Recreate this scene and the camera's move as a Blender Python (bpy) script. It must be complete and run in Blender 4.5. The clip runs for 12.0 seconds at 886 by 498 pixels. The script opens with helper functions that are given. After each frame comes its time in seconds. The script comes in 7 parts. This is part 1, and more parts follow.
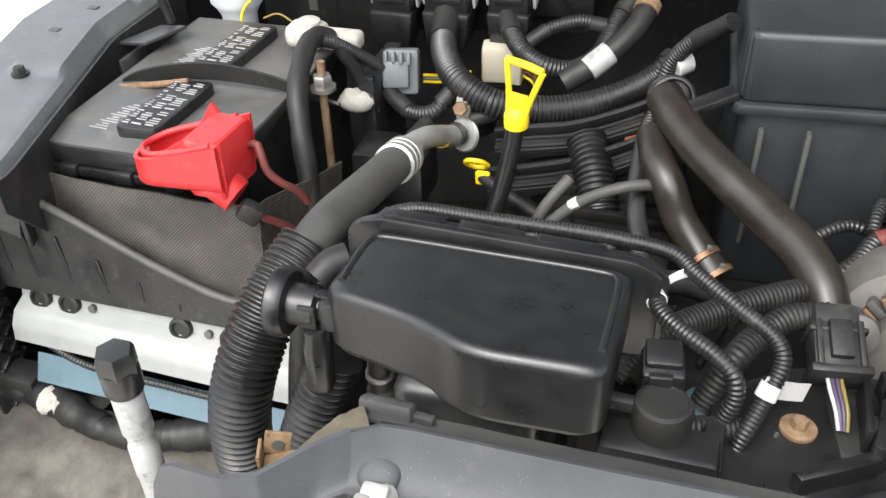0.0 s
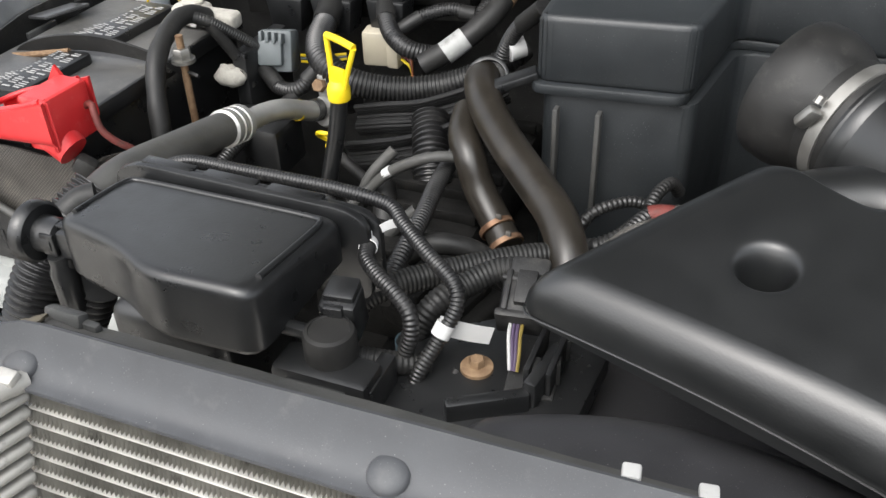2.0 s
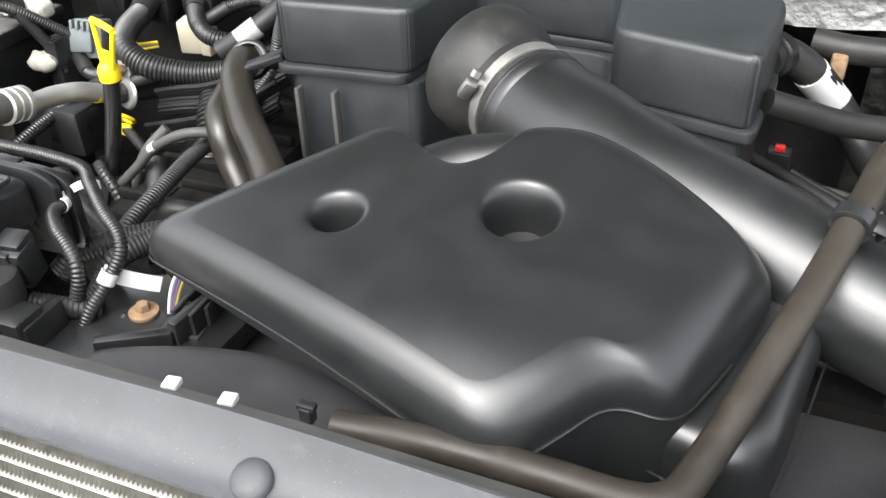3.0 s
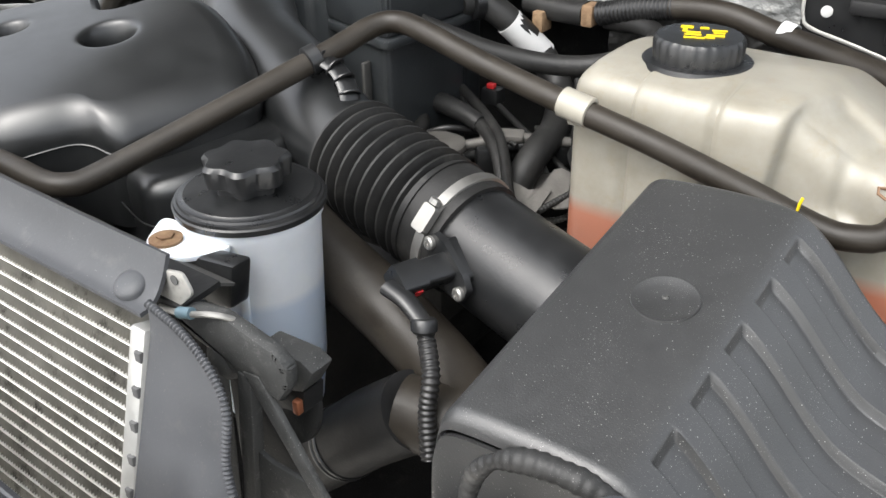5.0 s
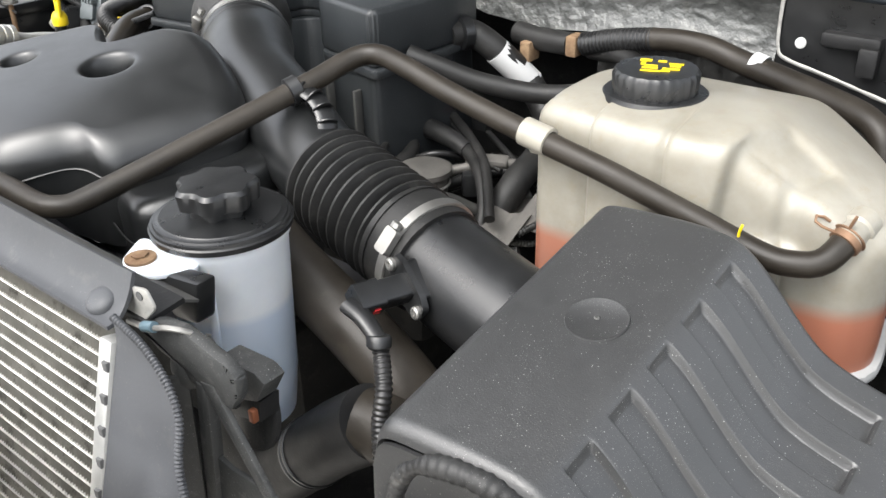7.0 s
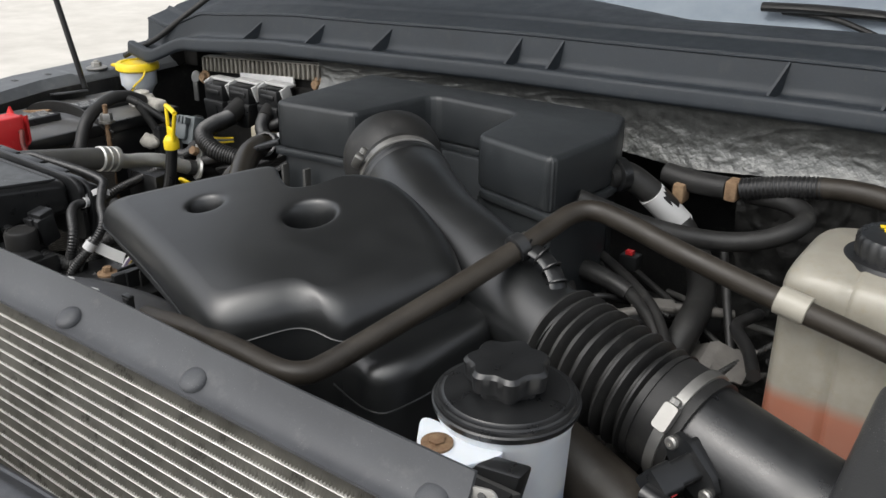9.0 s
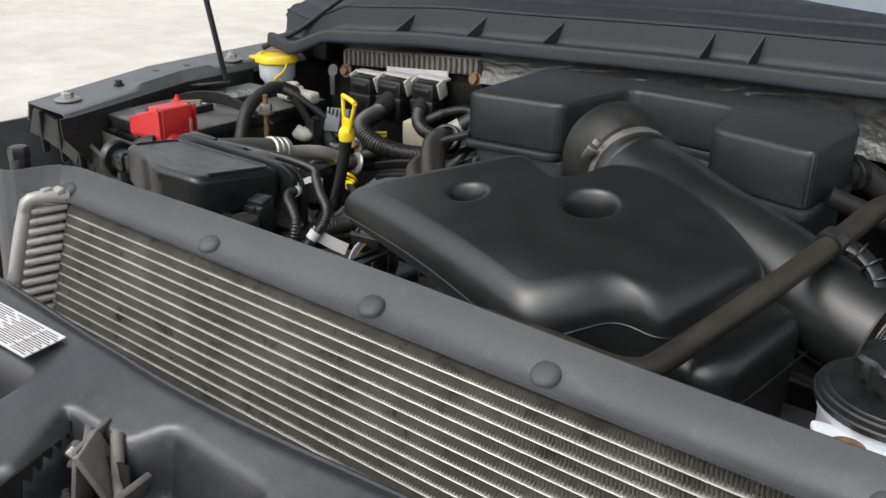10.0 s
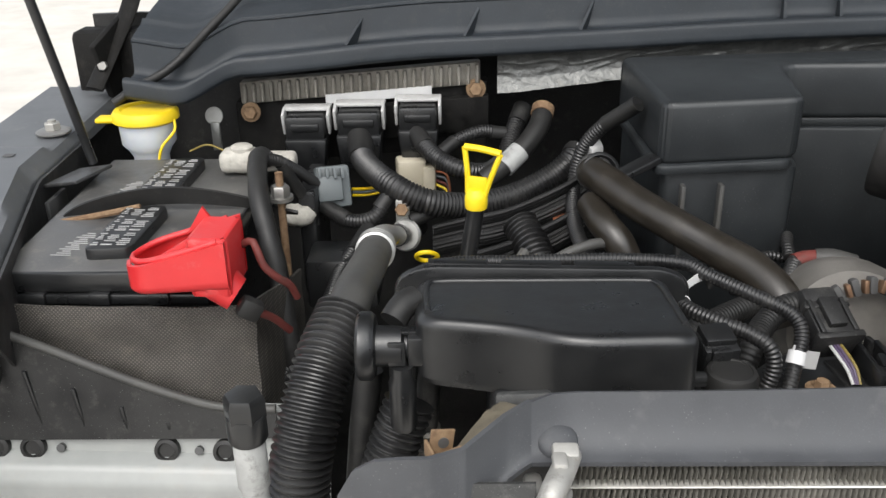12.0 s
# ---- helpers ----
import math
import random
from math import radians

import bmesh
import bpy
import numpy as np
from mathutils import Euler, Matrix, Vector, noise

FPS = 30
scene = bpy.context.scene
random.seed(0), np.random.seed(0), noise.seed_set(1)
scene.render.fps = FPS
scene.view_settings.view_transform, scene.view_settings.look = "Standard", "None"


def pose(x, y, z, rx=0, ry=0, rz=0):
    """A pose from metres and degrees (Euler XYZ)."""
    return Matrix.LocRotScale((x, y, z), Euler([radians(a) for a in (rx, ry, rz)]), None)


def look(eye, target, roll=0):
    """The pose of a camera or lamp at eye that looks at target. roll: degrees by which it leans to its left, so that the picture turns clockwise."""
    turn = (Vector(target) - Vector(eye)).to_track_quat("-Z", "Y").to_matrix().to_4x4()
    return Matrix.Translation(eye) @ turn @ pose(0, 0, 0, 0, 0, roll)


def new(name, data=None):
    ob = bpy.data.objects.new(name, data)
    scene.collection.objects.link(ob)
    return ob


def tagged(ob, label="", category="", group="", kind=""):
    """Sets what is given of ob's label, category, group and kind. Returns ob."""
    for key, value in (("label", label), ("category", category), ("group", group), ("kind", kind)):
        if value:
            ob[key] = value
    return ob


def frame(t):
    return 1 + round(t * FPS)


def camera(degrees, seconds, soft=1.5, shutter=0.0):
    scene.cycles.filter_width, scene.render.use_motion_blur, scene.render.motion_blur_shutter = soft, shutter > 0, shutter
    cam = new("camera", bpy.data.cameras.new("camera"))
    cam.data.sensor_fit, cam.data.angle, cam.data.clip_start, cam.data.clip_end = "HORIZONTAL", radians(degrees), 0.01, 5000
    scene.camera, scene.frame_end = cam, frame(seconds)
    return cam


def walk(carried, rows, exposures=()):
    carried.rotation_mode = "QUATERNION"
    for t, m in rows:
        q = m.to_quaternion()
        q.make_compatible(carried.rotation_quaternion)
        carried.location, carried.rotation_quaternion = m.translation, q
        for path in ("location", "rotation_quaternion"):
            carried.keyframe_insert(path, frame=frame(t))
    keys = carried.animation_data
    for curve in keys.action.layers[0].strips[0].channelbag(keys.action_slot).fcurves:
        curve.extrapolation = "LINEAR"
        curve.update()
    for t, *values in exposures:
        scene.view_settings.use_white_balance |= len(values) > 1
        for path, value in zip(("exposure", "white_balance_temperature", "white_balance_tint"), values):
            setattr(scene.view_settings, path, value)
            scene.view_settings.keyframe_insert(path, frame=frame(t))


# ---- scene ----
cam = camera(52.6, 12.0)
PATH = [
    (0, (-0.295, -0.259, 1.536), (-0.789, 1.279, 0.356), -1.6),
    (0.5, (-0.276, -0.27, 1.531), (-0.849, 1.243, 0.355), -1.5),
    (1, (-0.232, -0.277, 1.531), (-0.852, 1.226, 0.366), -1.7),
    (1.5, (-0.173, -0.276, 1.528), (-0.796, 1.228, 0.367), -1.2),
    (2, (-0.045, -0.25, 1.53), (-0.68, 1.25, 0.37), -1.9),
    (2.5, (0.102, -0.232, 1.532), (-0.505, 1.276, 0.367), -2.0),
    (2.7, (0.146, -0.227, 1.532), (-0.462, 1.282, 0.369), -1.9),
    (4.3, (0.574, -0.248, 1.51), (-0.334, 1.194, 0.462), -1.5),
    (4.5, (0.638, -0.245, 1.5), (-0.313, 1.174, 0.46), -1.5),
    (5, (0.802, -0.235, 1.467), (-0.244, 1.141, 0.459), -0.9),
    (5.5, (0.886, -0.225, 1.439), (-0.186, 1.133, 0.436), -0.4),
    (6, (0.905, -0.22, 1.443), (-0.196, 1.115, 0.44), -0.8),
    (6.5, (0.891, -0.218, 1.458), (-0.224, 1.118, 0.471), -1.1),
    (6.7, (0.88, -0.22, 1.468), (-0.244, 1.114, 0.489), -1.5),
    (8.3, (0.758, -0.294, 1.54), (-0.344, 1.146, 0.695), -1.0),
    (8.5, (0.723, -0.31, 1.538), (-0.379, 1.142, 0.716), -0.6),
    (9, (0.65, -0.335, 1.535), (-0.447, 1.138, 0.744), 0.4),
    (9.5, (0.568, -0.4, 1.525), (-0.593, 1.027, 0.739), -0.1),
    (10, (0.435, -0.455, 1.5), (-0.69, 1.006, 0.727), 1.2),
    (10.5, (0.24, -0.399, 1.486), (-0.777, 1.145, 0.726), -0.7),
    (11, (-0.045, -0.362, 1.493), (-0.799, 1.313, 0.701), -0.8),
    (11.5, (-0.326, -0.379, 1.495), (-0.695, 1.404, 0.668), -1.0),
    (12, (-0.467, -0.385, 1.481), (-0.509, 1.432, 0.645), -1.0),
]
EXPOSURE = [(0, 1.6), (0.5, 1.15), (1, 1.05), (1.5, 1.05), (2, 1.3), (2.5, 2.15), (4.5, 1.6), (5, 1.5), (5.5, 1.6), (6.5, 1.8), (8.5, 0.8), (9, 0.7), (9.5, 0.7), (10.5, 0.6), (11, 0.6), (11.5, 0.7), (12, 0.9)]
walk(cam, [(t, look(eye, target, roll)) for t, eye, target, roll in PATH], EXPOSURE)

# ---- light ----
world = bpy.data.worlds.new("sky")
scene.world = world
world.use_nodes = True
wn, wl = world.node_tree.nodes, world.node_tree.links
sky = wn.new("ShaderNodeTexSky")
sky.sky_type, sky.sun_disc = "NISHITA", False
sky.sun_elevation, sky.sun_rotation = radians(52), radians(200)
sky.air_density, sky.dust_density, sky.ozone_density = 1.0, 4.0, 1.0
grey = wn.new("ShaderNodeHueSaturation")
grey.inputs["Saturation"].default_value = 0.25
wl.new(sky.outputs[0], grey.inputs["Color"])
wl.new(grey.outputs[0], wn["Background"].inputs[0])
wn["Background"].inputs[1].default_value = 0.15
sun = new("sun", bpy.data.lights.new("sun", "SUN"))
sun.data.energy, sun.data.angle, sun.data.color = 0.6, radians(50), (0.97, 0.98, 0.94)
sun.matrix_world = look((0.8, -1.7, 4.0), (0, 0.2, 1.1))


# ---- materials ----
def mat(name, a, b=None, rough=0.5, rough2=None, metal=0.0, scale=30.0, fine=400.0, bump=0.15, speck=0.0, speck_col=(0.46, 0.455, 0.435), coarse=6.0, spec=0.5, trans=0.0, sss=0.0, stain=0.0, stain_col=(0.05, 0.047, 0.04), dist=0.0006):
    """Two tones mixed by a coarse and a middle noise, fine relief, and light specks of dust where asked."""
    m = bpy.data.materials.new(name)
    m.use_nodes = True
    n, l = m.node_tree.nodes, m.node_tree.links
    p = n["Principled BSDF"]
    b = b or tuple(c * 1.5 for c in a)
    tc = n.new("ShaderNodeTexCoord")

    def tex(s, detail=4.0, rgh=0.6):
        t = n.new("ShaderNodeTexNoise")
        t.inputs["Scale"].default_value, t.inputs["Detail"].default_value, t.inputs["Roughness"].default_value = s, detail, rgh
        l.new(tc.outputs["Object"], t.inputs["Vector"])
        return t.outputs["Fac"]

    def ramp(sock, lo, hi):
        r = n.new("ShaderNodeMapRange")
        r.inputs["From Min"].default_value, r.inputs["From Max"].default_value = lo, hi
        l.new(sock, r.inputs["Value"])
        return r.outputs[0]

    def mixed(fac, c1, c2):
        x = n.new("ShaderNodeMix")
        x.data_type = "RGBA"
        l.new(fac, x.inputs[0])
        for k, c in ((6, c1), (7, c2)):
            if isinstance(c, tuple):
                x.inputs[k].default_value = (*c, 1)
            else:
                l.new(c, x.inputs[k])
        return x.outputs[2]

    big, mid, small = tex(coarse), tex(scale), tex(fine, 2.0)
    mul = n.new("ShaderNodeMath")
    mul.operation = "ADD"
    l.new(big, mul.inputs[0])
    l.new(mid, mul.inputs[1])
    colour = mixed(ramp(mul.outputs[0], 0.75, 1.3), a, b)
    if speck:
        for size, near, lo, hi, share in ((330.0, 0.13, 0.44, 0.62, 1.0), (900.0, 0.17, 0.40, 0.60, 0.55)) + (((230.0, 0.11, 0.46, 0.60, 0.75),) if speck >= 0.9 else ()):
            dots = n.new("ShaderNodeTexVoronoi")
            dots.inputs["Scale"].default_value = size
            l.new(tc.outputs["Object"], dots.inputs["Vector"])
            spot = ramp(dots.outputs["Distance"], near, near * 0.5)
            sparse = ramp(tex(45.0 if share == 1.0 else 22.0), lo, hi)
            both = n.new("ShaderNodeMath")
            both.operation = "MULTIPLY"
            l.new(spot, both.inputs[0])
            l.new(sparse, both.inputs[1])
            amt = n.new("ShaderNodeMath")
            amt.operation = "MULTIPLY"
            amt.inputs[1].default_value = speck * share
            l.new(both.outputs[0], amt.inputs[0])
            colour = mixed(amt.outputs[0], colour, speck_col)
    if stain:
        blot = ramp(tex(55.0, 6.0, 0.7), 0.56, 0.70)
        am = n.new("ShaderNodeMath")
        am.operation = "MULTIPLY"
        am.inputs[1].default_value = stain
        l.new(blot, am.inputs[0])
        colour = mixed(am.outputs[0], colour, stain_col)
    l.new(colour, p.inputs["Base Color"])
    r = n.new("ShaderNodeMapRange")
    r.inputs["From Min"].default_value, r.inputs["From Max"].default_value = 0.35, 0.65
    r.inputs["To Min"].default_value, r.inputs["To Max"].default_value = rough, rough2 or min(1.0, rough + 0.15)
    l.new(mid, r.inputs["Value"])
    l.new(r.outputs[0], p.inputs["Roughness"])
    p.inputs["Metallic"].default_value = metal
    p.inputs["Specular IOR Level"].default_value = spec
    if trans:
        p.inputs["Transmission Weight"].default_value = trans
    if sss:
        p.inputs["Subsurface Weight"].default_value = sss
        p.inputs["Subsurface Radius"].default_value = (0.02, 0.015, 0.01)
    if bump:
        bp = n.new("ShaderNodeBump")
        bp.inputs["Strength"].default_value, bp.inputs["Distance"].default_value = bump, dist
        l.new(small, bp.inputs["Height"])
        l.new(bp.outputs[0], p.inputs["Normal"])
    return m


BLACK = mat("satin_black_plastic", (0.0085, 0.0089, 0.0095), (0.016, 0.0165, 0.017), 0.27, 0.38, bump=0.14, spec=0.65, scale=45)
PLENUM = mat("blue_black_plenum_plastic", (0.0165, 0.019, 0.021), (0.0255, 0.029, 0.0315), 0.40, 0.47, bump=0.25, spec=0.55, speck=0.3)
MATTE = mat("matt_black_rubber", (0.009, 0.009, 0.0092), (0.020, 0.020, 0.0205), 0.45, 0.6, bump=0.25, spec=0.3, stain=0.4, stain_col=(0.035, 0.034, 0.031))
MOUNT = mat("grimy_black_mount_plastic", (0.013, 0.013, 0.0135), (0.034, 0.034, 0.033), 0.42, 0.6, bump=0.3, spec=0.4, speck=0.5, stain=0.6, stain_col=(0.07, 0.068, 0.063))
DUSTMOUNT = mat("dusty_bracket_plastic", (0.026, 0.027, 0.027), (0.048, 0.049, 0.048), 0.5, 0.7, bump=0.5, spec=0.4, speck=0.6, stain=0.7, stain_col=(0.115, 0.113, 0.108), scale=70)
STREAKED = mat("dust_streaked_plastic", (0.05, 0.05, 0.048), (0.16, 0.157, 0.148), 0.7, 0.9, bump=0.5, speck=0.5, stain=0.7, stain_col=(0.20, 0.195, 0.18), scale=120, coarse=25)
FOLDDUST = mat("dust_caked_rubber", (0.075, 0.064, 0.045), (0.17, 0.145, 0.10), 0.7, 0.9, bump=0.5, scale=90, stain=0.6, stain_col=(0.05, 0.047, 0.04))
FRAME = mat("blue_black_grille_plastic", (0.019, 0.0205, 0.0245), (0.036, 0.038, 0.044), 0.28, 0.42, bump=0.3, spec=0.8, speck=0.2, stain=0.5, stain_col=(0.06, 0.06, 0.062), scale=60)
COVER = mat("moulded_black_plastic", (0.0088, 0.0094, 0.0097), (0.0128, 0.0136, 0.0140), 0.31, 0.37, bump=0.12, fine=700, spec=0.8)
DUSTY = mat("dusty_black_plastic", (0.025, 0.0255, 0.026), (0.035, 0.0355, 0.036), 0.38, 0.45, bump=0.3, fine=800, speck=0.95, spec=1.0, coarse=3, scale=140)
SHIELD = mat("grey_rubber_sheet", (0.046, 0.048, 0.053), (0.067, 0.070, 0.076), 0.5, 0.64, bump=0.15, speck=0.25, stain=0.35, stain_col=(0.105, 0.105, 0.105))
COWL = mat("weathered_cowl_plastic", (0.0150, 0.0195, 0.0245), (0.026, 0.032, 0.039), 0.5, 0.65, bump=0.2, stain=0.4, stain_col=(0.045, 0.046, 0.047), speck=0.2)
RUBBER = mat("black_rubber", (0.0105, 0.0105, 0.0105), (0.024, 0.0235, 0.0225), 0.42, 0.6, bump=0.25, spec=0.40, stain=0.5, stain_col=(0.050, 0.048, 0.044))
LOOM = mat("corrugated_loom", (0.0105, 0.0105, 0.0110), (0.025, 0.0247, 0.0243), 0.28, 0.45, bump=0.15, spec=0.6, stain=0.45, stain_col=(0.06, 0.058, 0.053))
BROWN = mat("brown_grey_rubber_hose", (0.0175, 0.0145, 0.0112), (0.034, 0.0285, 0.0222), 0.38, 0.55, bump=0.2, spec=0.36, stain=0.5, stain_col=(0.050, 0.043, 0.034))
HOSEGREY = mat("dull_grey_hose", (0.040, 0.040, 0.039), (0.078, 0.077, 0.072), 0.5, 0.65, bump=0.3, stain=0.6)
COOLHOSE = mat("oily_brown_black_hose", (0.013, 0.011, 0.0085), (0.028, 0.0235, 0.018), 0.28, 0.42, bump=0.12, spec=0.55, stain=0.5, stain_col=(0.045, 0.038, 0.03))
ALU = mat("dull_aluminium", (0.42, 0.42, 0.40), (0.60, 0.60, 0.58), 0.4, 0.55, metal=0.8, bump=0.3)
CAST = mat("cast_aluminium", (0.30, 0.295, 0.28), (0.5, 0.49, 0.46), 0.5, 0.7, metal=0.6, bump=0.6, fine=250, stain=0.5)
FIN = mat("dirty_cooling_fins", (0.225, 0.216, 0.19), (0.385, 0.37, 0.333), 0.5, 0.7, metal=0.2, bump=0.2, coarse=9, stain=0.85)
TUBE = mat("bare_aluminium_tube", (0.54, 0.527, 0.49), (0.68, 0.667, 0.63), 0.35, 0.5, metal=0.5, bump=0.1)
STEEL = mat("zinc_steel", (0.26, 0.255, 0.24), (0.42, 0.41, 0.39), 0.36, 0.55, metal=0.85)
RUST = mat("rusty_steel", (0.15, 0.085, 0.045), (0.32, 0.22, 0.13), 0.7, 0.9, metal=0.2, scale=160, bump=0.8, stain=0.6, stain_col=(0.06, 0.035, 0.02))
LINER = mat("dark_hood_liner", (0.03, 0.03, 0.031), (0.05, 0.05, 0.051), 0.85, 0.95, bump=0.6)
SHROUD = mat("grey_black_shroud_plastic", (0.024, 0.024, 0.0262), (0.037, 0.037, 0.040), 0.38, 0.5, bump=0.15, spec=0.5, speck=0.3)
PSWALL = mat("milky_polypropylene", (0.64, 0.67, 0.71), (0.74, 0.77, 0.80), 0.35, 0.5, bump=0.08, sss=0.25)
WHITE = mat("white_polypropylene", (0.62, 0.66, 0.70), (0.74, 0.77, 0.80), 0.35, 0.5, bump=0.08, sss=0.25)
AMBER = mat("yellowed_translucent_plastic", (0.28, 0.262, 0.22), (0.34, 0.32, 0.27), 0.3, 0.36, bump=0.15, coarse=10)
TANKWALL = mat("translucent_tank_wall", (0.25, 0.232, 0.19), (0.315, 0.298, 0.255), 0.28, 0.36, bump=0.12, sss=0.12, coarse=14, scale=45, spec=0.5, stain=0.3, stain_col=(0.235, 0.185, 0.105))


def coolant_line(m, z, soft, colour):
    """The coolant behind the wall tints it below its level."""
    n, l = m.node_tree.nodes, m.node_tree.links
    p = n["Principled BSDF"]
    was = p.inputs["Base Color"].links[0].from_socket
    g = n.new("ShaderNodeNewGeometry")
    sp = n.new("ShaderNodeSeparateXYZ")
    l.new(g.outputs["Position"], sp.inputs[0])
    r = n.new("ShaderNodeMapRange")
    r.inputs["From Min"].default_value, r.inputs["From Max"].default_value = z + soft, z - soft
    l.new(sp.outputs["Z"], r.inputs["Value"])
    x = n.new("ShaderNodeMix")
    x.data_type = "RGBA"
    l.new(r.outputs[0], x.inputs[0])
    l.new(was, x.inputs[6])
    x.inputs[7].default_value = (*colour, 1)
    l.new(x.outputs[2], p.inputs["Base Color"])


coolant_line(TANKWALL, 1.118, 0.007, (0.34, 0.135, 0.085))
coolant_line(PSWALL, 1.128, 0.004, (0.50, 0.575, 0.68))
RED = mat("red_vinyl", (0.52, 0.020, 0.024), (0.60, 0.034, 0.036), 0.3, 0.48, bump=0.15, spec=0.6, stain=0.25, stain_col=(0.62, 0.22, 0.20))
REDOLD = mat("faded_red_cable", (0.10, 0.019, 0.016), (0.17, 0.036, 0.029), 0.5, 0.7, stain=0.5)
YELLOW = mat("yellow_plastic", (0.78, 0.55, 0.008), (0.85, 0.64, 0.02), 0.36, 0.5, bump=0.1)
PAINT = mat("white_paint", (0.255, 0.265, 0.257), (0.31, 0.318, 0.308), 0.28, 0.4, bump=0.05, stain=0.25, stain_col=(0.30, 0.28, 0.24))
OCHRE = mat("grimy_yellow_wire", (0.17, 0.125, 0.025), (0.24, 0.18, 0.045), 0.45, stain=0.4)
BLUE = mat("blue_grey_painted_steel", (0.075, 0.125, 0.155), (0.11, 0.17, 0.205), 0.4, 0.55, stain=0.5)
PAPER = mat("white_label", (0.58, 0.58, 0.58), (0.66, 0.66, 0.65), 0.5, 0.6, bump=0.05)
INK = mat("dark_print", (0.06, 0.06, 0.06), (0.09, 0.09, 0.09), 0.6)
FOIL = mat("bright_heat_foil", (0.085, 0.087, 0.085), (0.15, 0.153, 0.148), 0.32, 0.48, metal=0.6, scale=70, fine=120, bump=1.0, dist=0.0016, stain=0.5, stain_col=(0.07, 0.068, 0.06), speck=0.3)
FOILDARK = mat("sooty_heat_foil", (0.015, 0.015, 0.015), (0.06, 0.06, 0.058), 0.28, 0.45, metal=0.5, scale=40, fine=70, bump=1.0, dist=0.0022, stain=0.6, stain_col=(0.03, 0.03, 0.028))
FELT = mat("dirty_felt_liner", (0.060, 0.054, 0.046), (0.152, 0.139, 0.121), 0.9, 1.0, scale=45, fine=350, bump=1.0, coarse=9)
WEAVE = mat("woven_battery_blanket", (0.050, 0.045, 0.039), (0.105, 0.096, 0.084), 0.7, 0.85, bump=0.0, stain=0.4, stain_col=(0.14, 0.125, 0.10))
LIDTOP = mat("dusty_battery_lid", (0.055, 0.055, 0.055), (0.115, 0.113, 0.108), 0.32, 0.5, bump=0.15, spec=0.6, stain=0.8, stain_col=(0.16, 0.15, 0.13), speck=0.4)
CASTDARK = mat("grimy_cast_metal", (0.09, 0.085, 0.078), (0.20, 0.19, 0.175), 0.5, 0.75, metal=0.4, bump=0.7, fine=220)
HEATSINK = mat("dirty_finned_aluminium", (0.20, 0.185, 0.16), (0.36, 0.34, 0.30), 0.5, 0.7, metal=0.35, bump=0.4, scale=80, stain=0.6, stain_col=(0.10, 0.085, 0.065))
LEVERWHITE = mat("white_locking_plastic", (0.42, 0.42, 0.41), (0.54, 0.54, 0.53), 0.4, 0.55, stain=0.3, stain_col=(0.2, 0.19, 0.17))
NECK = mat("grimy_white_pipe", (0.27, 0.275, 0.27), (0.42, 0.425, 0.415), 0.45, 0.6, scale=90, stain=0.7, stain_col=(0.10, 0.10, 0.09))
LEVER = mat("off_white_plastic", (0.30, 0.30, 0.295), (0.40, 0.40, 0.395), 0.4, 0.55)


def woven(m, period):
    """Crossing diagonal threads as relief and tone."""
    n, l = m.node_tree.nodes, m.node_tree.links
    p = n["Principled BSDF"]
    tc = n.new("ShaderNodeTexCoord")
    waves = []
    for turn in (45, -45):
        mp = n.new("ShaderNodeMapping")
        mp.inputs["Rotation"].default_value = (0, radians(turn), 0)
        l.new(tc.outputs["Object"], mp.inputs["Vector"])
        w = n.new("ShaderNodeTexWave")
        w.inputs["Scale"].default_value = 2 * math.pi / (20 * period)
        w.inputs["Distortion"].default_value = 0.4
        l.new(mp.outputs[0], w.inputs["Vector"])
        waves.append(w.outputs["Fac"])
    mx = n.new("ShaderNodeMath")
    mx.operation = "MULTIPLY"
    l.new(waves[0], mx.inputs[0])
    l.new(waves[1], mx.inputs[1])
    was = p.inputs["Base Color"].links[0].from_socket
    x = n.new("ShaderNodeMix")
    x.data_type, x.blend_type = "RGBA", "MULTIPLY"
    x.inputs[0].default_value = 1.0
    g = n.new("ShaderNodeMapRange")
    g.inputs["To Min"].default_value, g.inputs["To Max"].default_value = 0.45, 1.5
    l.new(mx.outputs[0], g.inputs["Value"])
    l.new(was, x.inputs[6])
    l.new(g.outputs[0], x.inputs[7])
    l.new(x.outputs[2], p.inputs["Base Color"])
    b = n.new("ShaderNodeBump")
    b.inputs["Strength"].default_value, b.inputs["Distance"].default_value = 0.6, 0.001
    l.new(mx.outputs[0], b.inputs["Height"])
    l.new(b.outputs[0], p.inputs["Normal"])


woven(WEAVE, 0.0026)
CONCRETE = mat("pale_concrete_lot", (0.47, 0.445, 0.40), (0.62, 0.59, 0.54), 0.85, 0.95, scale=3, fine=60, coarse=0.5, bump=0.4)
BODY = mat("dull_grey_painted_steel", (0.085, 0.091, 0.098), (0.14, 0.147, 0.154), 0.45, 0.6, bump=0.15, speck=0.3, stain=0.4, stain_col=(0.19, 0.19, 0.18))
# grimy metal, kept near black so its colour also carries the voids' shade
DIRTSHADE = mat("grimy_metal_and_deep_shade", (0.0045, 0.0044, 0.0042), (0.016, 0.0155, 0.0145), 0.6, 0.9, bump=0.7, scale=60, spec=0.2, stain=0.4, stain_col=(0.036, 0.033, 0.029), speck=0.15)
GREYPLUG = mat("grey_connector_plastic", (0.10, 0.115, 0.12), (0.15, 0.165, 0.17), 0.45, 0.6)
BEIGE = mat("beige_connector_plastic", (0.42, 0.38, 0.29), (0.5, 0.46, 0.37), 0.45, 0.6)
